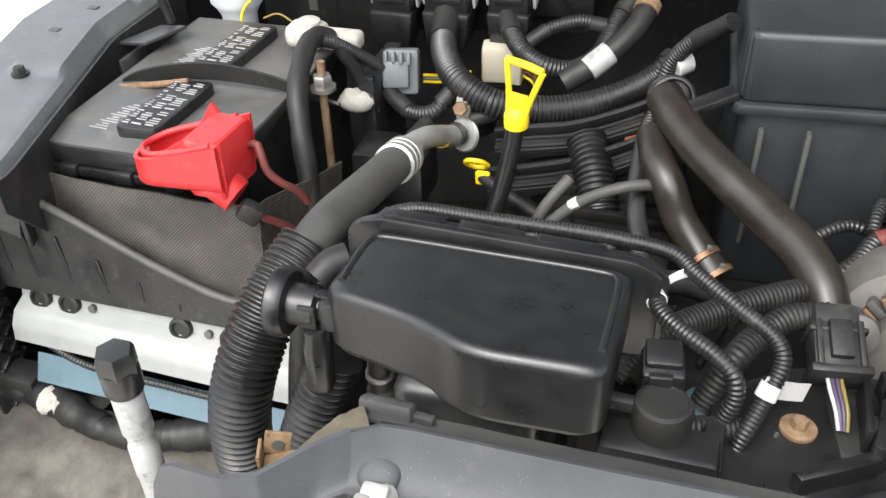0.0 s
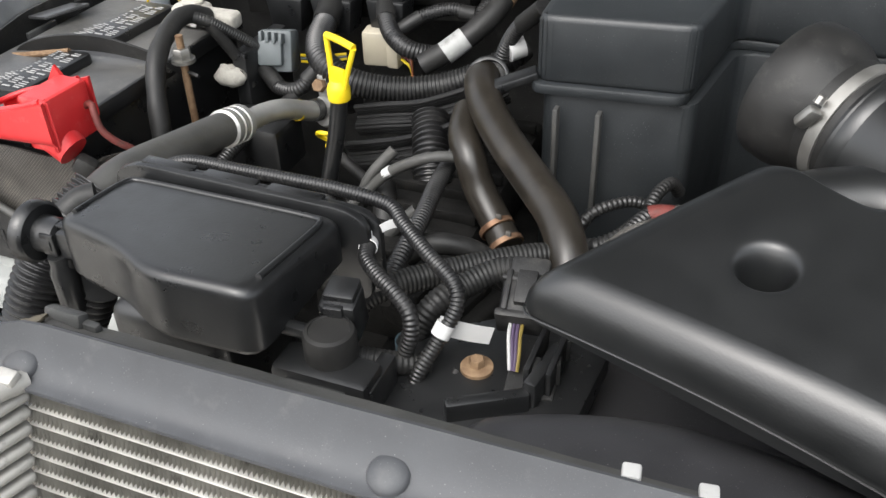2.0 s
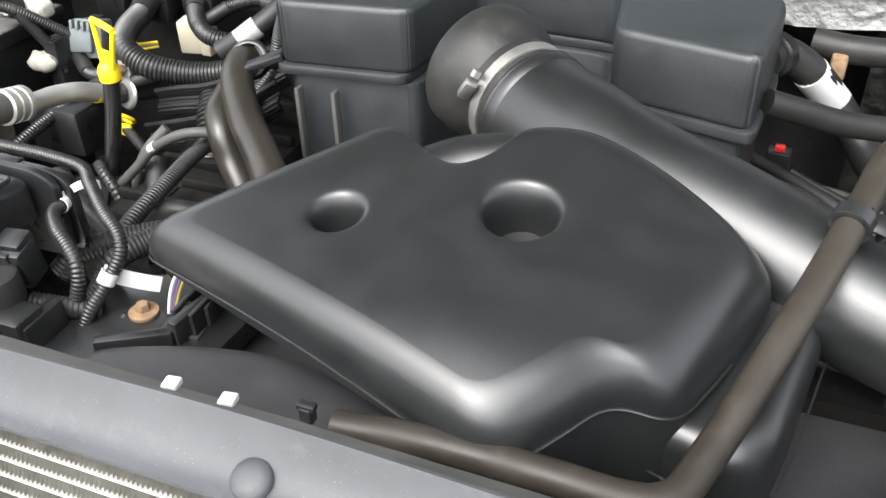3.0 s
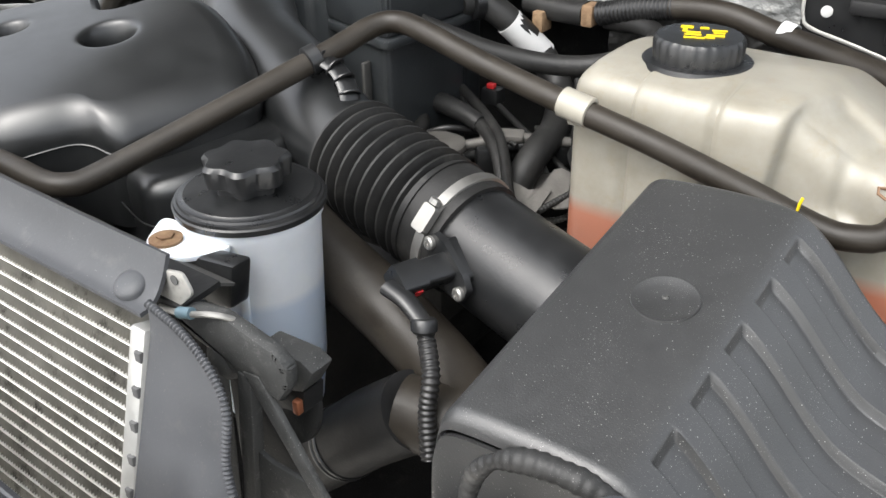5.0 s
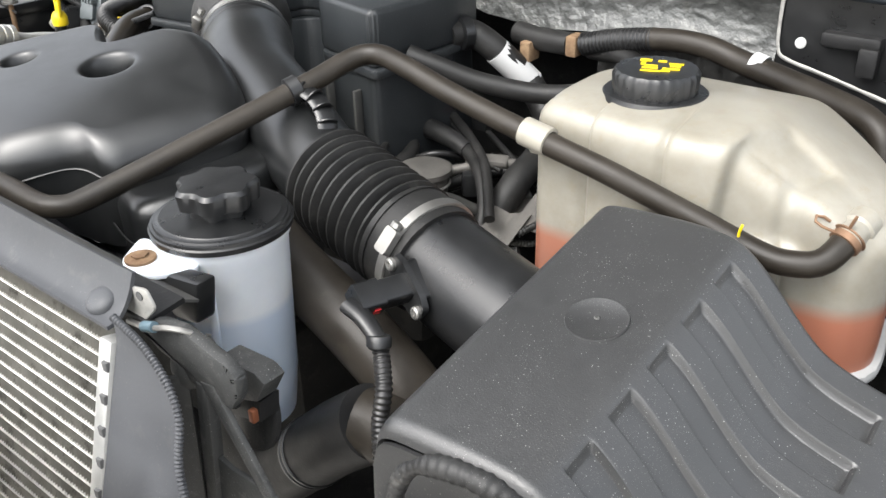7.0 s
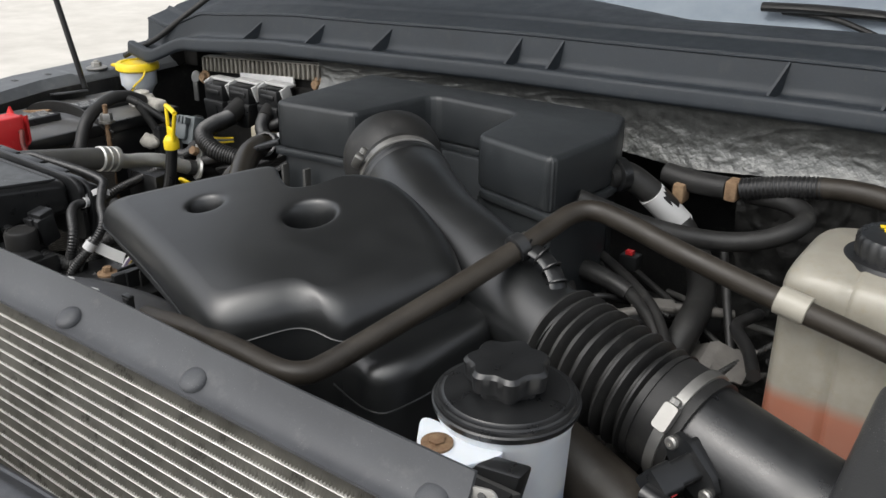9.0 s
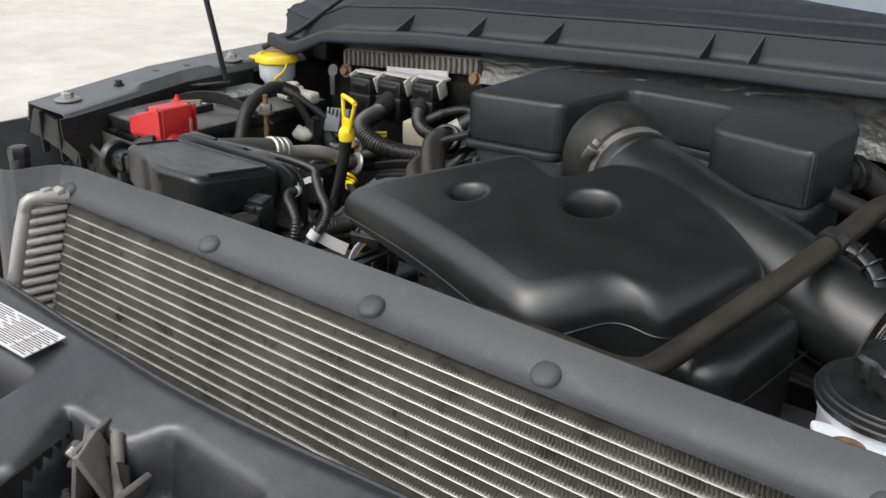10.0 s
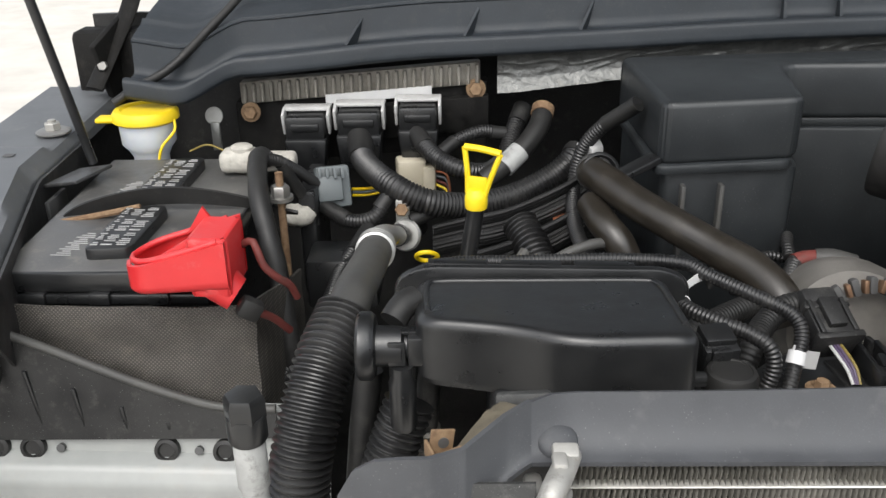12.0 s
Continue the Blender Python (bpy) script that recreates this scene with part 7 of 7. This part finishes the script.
for pts, r in (([(0.20, 0.60, 1.09), (0.26, 0.56, 1.085), (0.31, 0.52, 1.075), (0.36, 0.46, 1.05)], 0.006), ([(0.16, 0.56, 1.08), (0.20, 0.52, 1.07), (0.22, 0.46, 1.06), (0.30, 0.42, 1.03)], 0.009), ([(0.24, 0.62, 1.07), (0.32, 0.58, 1.055), (0.40, 0.55, 1.03)], 0.004), ([(0.34, 0.63, 1.12), (0.38, 0.56, 1.06), (0.42, 0.50, 0.99)], 0.005), ([(0.22, 0.40, 1.07), (0.28, 0.38, 1.065), (0.36, 0.37, 1.05), (0.43, 0.40, 1.0)], 0.0085), ([(0.18, 0.62, 1.10), (0.17, 0.55, 1.09), (0.20, 0.47, 1.085), (0.27, 0.42, 1.06)], 0.0045)):
    o = thing("engine_cable", pts[0], "thin black engine cable", "cable", group="engine cables")
    part("sheath", sweep(pts, r, 10), RUBBER, o)
for p in ((0.166, 0.60, 1.086), (0.225, 0.63, 1.09)):
    o = thing("red_lock_plug", (p[0], p[1], p[2] - 0.02), "black injector plug with a red lock tab", "plug", group="injector plugs")
    part("plug", rbox((p[0], p[1], p[2] - 0.012), (0.024, 0.02, 0.02), 0.003), BLACK, o)
    part("lock", rbox((p[0], p[1] - 0.004, p[2] + 0.001), (0.010, 0.008, 0.006), 0.001), RED, o, "red lock tab")


def crumple(u, v):
    x = 0.30 + 0.56 * u
    ridge = max(0.0, 1 - abs(noise.noise(V((x * 20 + v * 2, v * 5 - x * 4, 3)))) * 8)
    fold = 0.008 * noise.noise(V((x * 12, v * 2.5, 0))) - 0.004 * ridge + 0.0015 * noise.noise(V((x * 60, v * 18, 9)))
    return x, 0.775 + 0.03 * v + fold, 1.205 - 0.36 * v + 0.006 * noise.noise(V((u * 20, v * 20, 5)))


single("firewall_foil", sheet(220, 90, crumple), FOILDARK, "sooty crinkled heat foil on the firewall", "insulation", kind="structure", sharp=180)
# clutter over the engine beside the duct
rnd = random.Random(11)
for k in range(16):
    x, y, z = 0.20 + 0.26 * rnd.random(), 0.40 + 0.25 * rnd.random(), 1.02 + 0.05 * rnd.random()
    a = rnd.uniform(0, 6.28)
    pts = [(x, y, z)]
    for q in range(4):
        a += rnd.uniform(-0.8, 0.8)
        x, y = min(0.46, max(0.17, x + 0.05 * math.cos(a))), min(0.68, max(0.36, y + 0.05 * math.sin(a)))
        z = min(1.085, max(1.0, z + rnd.uniform(-0.025, 0.025)))
        pts.append((x, y, z))
    o = thing("engine_cable", pts[0], "thin dusty engine cable", "cable", group="engine cables")
    part("sheath", sweep(pts, rnd.choice([0.003, 0.004, 0.005, 0.007]), 10, rib=(0.004, 0.0006) if k % 3 == 0 else None), (RUBBER, LOOM, HOSEGREY, MOUNT)[k % 4], o)
cv = thing("cast_cap", (0.245, 0.50, 1.03), "dusty cast metal engine cap with a rim", "engine cap")
part("drum", lathe([(0.026, 1.03), (0.028, 1.062), (0.032, 1.064), (0.032, 1.070), (0.028, 1.072), (0.010, 1.0725)], 36, (0.245, 0.49, 0)), CASTDARK, cv)
part("rim", sweep_ring((0.245, 0.49, 1.052), 0.0295, 0.003, 0.001), CAST, cv, "worn bright rim")
ip = thing("coil_plug", (0.23, 0.55, 1.06), "dusty black coil plug with a tapered boot", "plug")
part("boot", sweep([(0.185, 0.56, 1.085), (0.21, 0.555, 1.086), (0.24, 0.55, 1.083), (0.265, 0.545, 1.078)], (0.013, 0.010), 14), MOUNT, ip)
part("lead", sweep([(0.262, 0.546, 1.079), (0.30, 0.52, 1.07), (0.33, 0.49, 1.05), (0.345, 0.46, 1.02)], 0.0075, 12), RUBBER, ip)
hp = thing("heat_shield", (0.37, 0.50, 1.0), "dusty pressed heat shield plates low in the bay", "heat shield")
for q in ((0.36, 0.47, 1.035, 12), (0.395, 0.51, 1.045, 30), (0.345, 0.52, 1.03, -10)):
    part("plate", sheet(6, 6, lambda u, v, q=q: (q[0] + 0.05 * (u - 0.5), q[1] + 0.045 * (v - 0.5) + 0.01 * u, q[2] + 0.02 * (v - 0.5) + 0.003 * math.sin(u * 9)), 0.002), CASTDARK, hp)

# ---- right front ----
lc = thing("duct_clip", (0.29, 0.285, 1.19), "black plastic hose clip on the air duct", "clip")
CLIP = [(0.268, 0.284, 1.213), (0.274, 0.289, 1.224), (0.285, 0.291, 1.2235), (0.297, 0.291, 1.217), (0.308, 0.287, 1.208), (0.315, 0.282, 1.198), (0.316, 0.279, 1.188)]
part("arm", sweep(CLIP, 0.0095, 12, flat=0.38), BLACK, lc)
for k in range(2, 6):
    p, q = V(CLIP[k - 1]), V(CLIP[k])
    part("rib", sweep_ring(p.lerp(q, 0.5), 0.0088, 0.0022, 0.0010, q - p, 18), BLACK, lc)
part("collar", sweep_ring((0.2705, 0.286, 1.2245), 0.0112, 0.012, 0.0018, (0.3, 0.85, 0.25)), BLACK, lc)
rd = thing("lower_radiator_hose", (0.45, 0.2, 0.98), "dusty brown radiator hose with a black plastic elbow", "hose")
part("hose", sweep([(0.33, 0.19, 1.135), (0.37, 0.185, 1.118), (0.42, 0.182, 1.098), (0.462, 0.178, 1.080), (0.496, 0.172, 1.066), (0.522, 0.158, 1.060), (0.524, 0.140, 1.058), (0.489, 0.130, 1.058)], 0.0262, 24), BROWN, rd)
part("elbow", sweep([(0.497, 0.132, 1.061), (0.460, 0.130, 1.029), (0.431, 0.130, 1.000), (0.386, 0.130, 0.954), (0.344, 0.130, 0.911)], 0.0290, 32), MATTE, rd, "black plastic elbow")
for q in ((0.431, 0.130, 1.000), (0.427, 0.130, 0.996)):
    part("elbow_bead", lathe([(0.028, -0.0022), (0.0302, -0.001), (0.0302, 0.001), (0.028, 0.0022)], 36, q, (0.074, 0, 0.075)), BLACK, rd)
mw = thing("sensor_loom", (0.455, 0.15, 1.03), "ribbed black loom hanging from the air flow sensor", "wiring loom")
part("boot", sweep([(0.463, 0.150, 1.140), (0.480, 0.147, 1.137), (0.499, 0.142, 1.128)], (0.0085, 0.0065), 12, flat=0.7), BLACK, mw)
part("boot_end", lathe([(0.0075, -0.004), (0.009, -0.002), (0.009, 0.004), (0.007, 0.006)], 16, (0.499, 0.142, 1.128), (0.2, -0.3, -0.9)), BLACK, mw)
part("loom", sweep([(0.499, 0.142, 1.128), (0.502, 0.140, 1.118), (0.517, 0.125, 1.104), (0.521, 0.115, 1.083), (0.530, 0.105, 1.055)], 0.0065, 12, rib=(0.004, 0.001)), LOOM, mw)
bk = thing("radiator_support", (0.47, 0.02, 0.9), "dusty black plastic radiator support bracket with open webs", "bracket")
part("spine", upright([(0.460, 1.150), (0.471, 1.150), (0.465, 1.098), (0.463, 1.083), (0.456, 1.025), (0.447, 0.975), (0.436, 0.975), (0.449, 1.060), (0.453, 1.100)], 0.018, 0.027, 0.0012), DUSTMOUNT, bk)
part("brace", upright([(0.464, 1.152), (0.478, 1.154), (0.521, 1.088), (0.548, 1.051), (0.559, 1.030), (0.545, 1.020), (0.532, 1.046), (0.5125, 1.082), (0.471, 1.142)], 0.018, 0.0225, 0.0012), DUSTMOUNT, bk)
part("web", upright([(0.458, 1.089), (0.475, 1.084), (0.513, 1.085), (0.519, 1.077), (0.508, 1.070), (0.480, 1.046), (0.453, 1.023)], 0.022, 0.026, 0.001), DUSTMOUNT, bk, "dusty triangular web")
part("dusty_plate", upright([(0.405, 0.985), (0.478, 1.042), (0.520, 1.009), (0.398, 0.897), (0.380, 0.929)], 0.047, 0.051, 0.001), STREAKED, bk, "dust-streaked plate between the webs")
part("inner_plate", upright([(0.412, 1.112), (0.434, 1.100), (0.482, 1.040), (0.410, 1.000)], 0.047, 0.051, 0.001), MOUNT, bk, "dark plate behind the upper opening")
part("foot_bar", upright(round_outline([(0.470, 0.972), (0.549, 1.040), (0.562, 1.038), (0.556, 1.020)], 0.003, 2), 0.014, 0.040, 0.0015), DUSTMOUNT, bk)
part("side_wall", sheet(8, 10, lambda u, v: (0.448 - 0.02 * u - 0.014 * v, 0.021 - 0.02 * u, 1.146 - 0.19 * v), 0.003), DUSTMOUNT, bk, "side wall against the rubber flap")
part("head", upright(round_outline([(0.400, 1.169), (0.425, 1.180), (0.451, 1.184), (0.493, 1.175), (0.501, 1.168), (0.500, 1.154), (0.491, 1.140), (0.468, 1.146), (0.451, 1.143), (0.446, 1.151), (0.420, 1.156)], 0.003, 2), 0.019, 0.030, 0.004), DUSTMOUNT, bk)
part("knuckle", lathe([(0.0165, -0.012), (0.016, 0.004), (0.012, 0.009), (0.007, 0.0115), (0.001, 0.0125)], 24, (0.441, 0.030, 1.148), (-0.2, -1, 0.3)), DUSTMOUNT, bk)
part("shelf", upright([(0.352, 1.175), (0.418, 1.185), (0.410, 1.150), (0.385, 1.145)], 0.058, 0.075, 0.003), BLACK, bk)
part("tab", upright(round_outline([(0.385, 1.194), (0.424, 1.203), (0.431, 1.191), (0.415, 1.176), (0.386, 1.172)], 0.004, 3), 0.018, 0.0205, 0.0006), CAST, bk, "bare metal tab with holes")
for x, z in ((0.417, 1.196), (0.396, 1.186)):
    part("tab_hole", lathe([(0.0032, 0), (0.0032, 0.0006)], 14, (x, 0.0178, z), (0, -1, 0)), INK, bk)
part("loop", sweep([(0.400, 0.016, 1.172), (0.425, 0.014, 1.178), (0.444, 0.016, 1.184), (0.456, 0.022, 1.183), (0.459, 0.030, 1.174)], 0.0020, 8), STEEL, bk)
part("blue_end", lathe([(0.0036, 0), (0.0036, 0.011)], 12, (0.422, 0.0135, 1.178), (1, 0.1, 0.28)), BLUE, bk)
mt = thing("fan_motor_mount", (0.49, 0.05, 1.06), "black plastic mount with a copper stud", "mount")
part("body", upright([(0.450, 1.150), (0.485, 1.152), (0.4945, 1.147), (0.4835, 1.128), (0.466, 1.122), (0.450, 1.128)], 0.044, 0.062, 0.0018), DUSTMOUNT, mt)
part("lower_body", upright([(0.452, 1.126), (0.466, 1.121), (0.4825, 1.126), (0.480, 1.108), (0.450, 1.100)], 0.047, 0.064, 0.001), MATTE, mt)
part("flange", lathe([(0.001, -0.003), (0.030, -0.003), (0.033, -0.0015), (0.033, 0.002), (0.030, 0.004)], 40, (0.4405, 0.070, 1.089), (-0.1, -1, 0.2)), MOUNT, mt, "round black flange")
part("stud", rbox((0.4810, 0.042, 1.1180), (0.005, 0.005, 0.010), 0.001), COPPER, mt, "copper stud")
# air box front: mount and hood bumper
bp = thing("hood_bumper", (0.68, 0.02, 1.1), "ribbed grey rubber hood bumper on a rusty bracket", "bumper")
part("bellows", lathe([(0.0150, 1.141), (0.0176, 1.143), (0.0178, 1.150), (0.0168, 1.1525), (0.0140, 1.1535), (0.0140, 1.1545), (0.0162, 1.1560), (0.0166, 1.160), (0.0160, 1.1645), (0.0134, 1.1660), (0.0134, 1.1670), (0.0152, 1.1685), (0.0156, 1.172), (0.0150, 1.1765), (0.0128, 1.1780), (0.0128, 1.1788), (0.0144, 1.1800), (0.0146, 1.1850), (0.0136, 1.1895), (0.0105, 1.1925), (0.006, 1.1942), (0.001, 1.1945)], 40, (0.702, 0.011, 0)), SHIELD, bp)
part("bracket", sheet(24, 20, lambda u, v: (0.672 + 0.050 * u + 0.006 * noise.noise(V((u * 3, v * 3, 1))), -0.012 + 0.058 * v - 0.012 * u, 1.141 + 0.006 * noise.noise(V((u * 5, v * 5, 7))) - 0.02 * max(0, u - 0.8) * 5 - 0.015 * max(0, 0.2 - v) * 5), 0.003), CASTDARK, bp, "corroded crumpled steel bracket")
part("weld_bead", sweep([(0.680, 0.030, 1.146), (0.69, -0.003, 1.146), (0.712, -0.008, 1.144), (0.722, 0.012, 1.143)], 0.0022, 8, wob=0.8), CAST, bp, "worn bare metal edge")
part("rust_bolt", hexagon((0.722, 0.008, 1.144), 0.005, 0.008), RUST, bp)
hc = thing("bumper_connector", (0.65, 0.01, 1.12), "black connector and grey sleeve looping to the bumper", "connector")
part("plug", join(rbox((0.658, 0.01, 1.142), (0.03, 0.022, 0.02), 0.003, rot=(0, 10, -15)), rbox((0.664, 0.004, 1.152), (0.014, 0.01, 0.01), 0.002), rbox((0.650, -0.002, 1.147), (0.006, 0.006, 0.016), 0.001, rot=(0, 10, -15)), rbox((0.672, 0.000, 1.146), (0.004, 0.018, 0.022), 0.001, rot=(0, 10, -15))), MATTE, hc)
part("latch", rbox((0.656, -0.0025, 1.153), (0.016, 0.003, 0.004), 0.001, rot=(0, 10, -15)), GREYPLUG, hc, "grey locking latch")
part("white_clip", rbox((0.648, -0.006, 1.128), (0.009, 0.002, 0.004), 0.0006, rot=(0, 28, -15)), LEVER, hc, "white clip edge")
for k, c in enumerate((PURPLE, REDOLD, HOSEGREY)):
    part("wire", sweep([(0.6465 + 0.002 * k, 0.010, 1.1385), (0.651 + 0.002 * k, 0.006, 1.140)], 0.0011, 6), c, hc)
part("sleeve", sweep([(0.645, 0.012, 1.138), (0.625, 0.02, 1.125), (0.613, 0.03, 1.13), (0.618, 0.034, 1.152), (0.638, 0.034, 1.169), (0.665, 0.036, 1.173), (0.69, 0.04, 1.165), (0.70, 0.042, 1.15)], 0.0056, 14, rib=(0.006, 0.0005), wob=0.4), MOUNT, hc)
fs = thing("air_box_foot", (0.6, 0.05, 0.98), "black ribbed plastic foot of the air box", "foot")
part("plate", prism(round_outline([(0.548, 0.020), (0.60, 0.000), (0.66, 0.020), (0.64, 0.06), (0.565, 0.085)], 0.02, 4), 1.052, 1.066, 0.004), MOUNT, fs)
for k in range(3):
    part("web", rbox((0.578 + 0.02 * k, 0.038, 1.078), (0.003, 0.045, 0.026), 0.001, rot=(12, 0, -25)), MOUNT, fs)
lt = [rbox((0.838, 0.07 + 0.030 * i, 1.05 + 0.0055 * i), (0.012, 0.004, 0.06), 0.001, rot=(0, 0, 35)) for i in range(9)]
part("grille", join(rbox((0.849, 0.185, 1.05), (0.004, 0.27, 0.07), 0.001), *lt), BLACK, box, "open side webs of the lower case")
part("lid_dot", lathe([(0.0205, -0.001), (0.0202, 0.0001), (0.0192, 0.00012), (0.019, 0.0)], 40, (0.640, 0.193, 1.1755), (0, -0.17, 1)), DUSTY, box, "moulded round mark")
part("lid_pin", lathe([(0.0022, 0), (0.0015, 0.0008)], 12, (0.640, 0.193, 1.1760), (0, -0.17, 1)), HOSEGREY, box)
single("small_leaf", sweep([(0.668, 0.342, 1.178), (0.669, 0.341, 1.184), (0.670, 0.342, 1.188)], 0.0011, 6), YELLOW, "tiny dry yellow leaf caught on the hose", "leaf")

# ---- left rear corner ----
wr = thing("washer_hose", (-0.86, 0.72, 1.18), "thin black washer hose on the cowl", "hose")
part("hose", sweep([(-0.90, 0.70, 1.185), (-0.875, 0.715, 1.2), (-0.832, 0.73, 1.222), (-0.79, 0.76, 1.26), (-0.75, 0.80, 1.30), (-0.72, 0.85, 1.34)], 0.0055, 10), RUBBER, wr)
hg = thing("hinge_assembly", (-0.93, 0.85, 1.15), "black steel hood hinge in a dark pocket behind the fender", "hood hinge", kind="structure")
part("arm", sweep([(-0.975, 0.83, 1.17), (-0.955, 0.87, 1.22), (-0.935, 0.92, 1.28), (-0.93, 0.96, 1.36)], 0.016, 12, flat=0.4), DIRTSHADE, hg)
part("plate", rbox((-0.955, 0.89, 1.195), (0.012, 0.10, 0.11), 0.005, rot=(20, 0, -12)), DIRTSHADE, hg)
part("pocket", rbox((-0.965, 0.905, 1.185), (0.11, 0.05, 0.11), 0.012), DIRTSHADE, hg, "dark hinge pocket")
part("bolt", hexagon((-0.962, 0.842, 1.20), 0.007, 0.008, (0.2, -1, 0.2)), STEEL, hg)
single("fender_corner", sheet(20, 10, lambda u, v: (-1.04 + 0.07 * u, 0.86 + 0.10 * v, 1.15 + 0.045 * u * v), 0.004), BODY, "dull grey fender corner below the hood hinge", "fender", kind="structure")
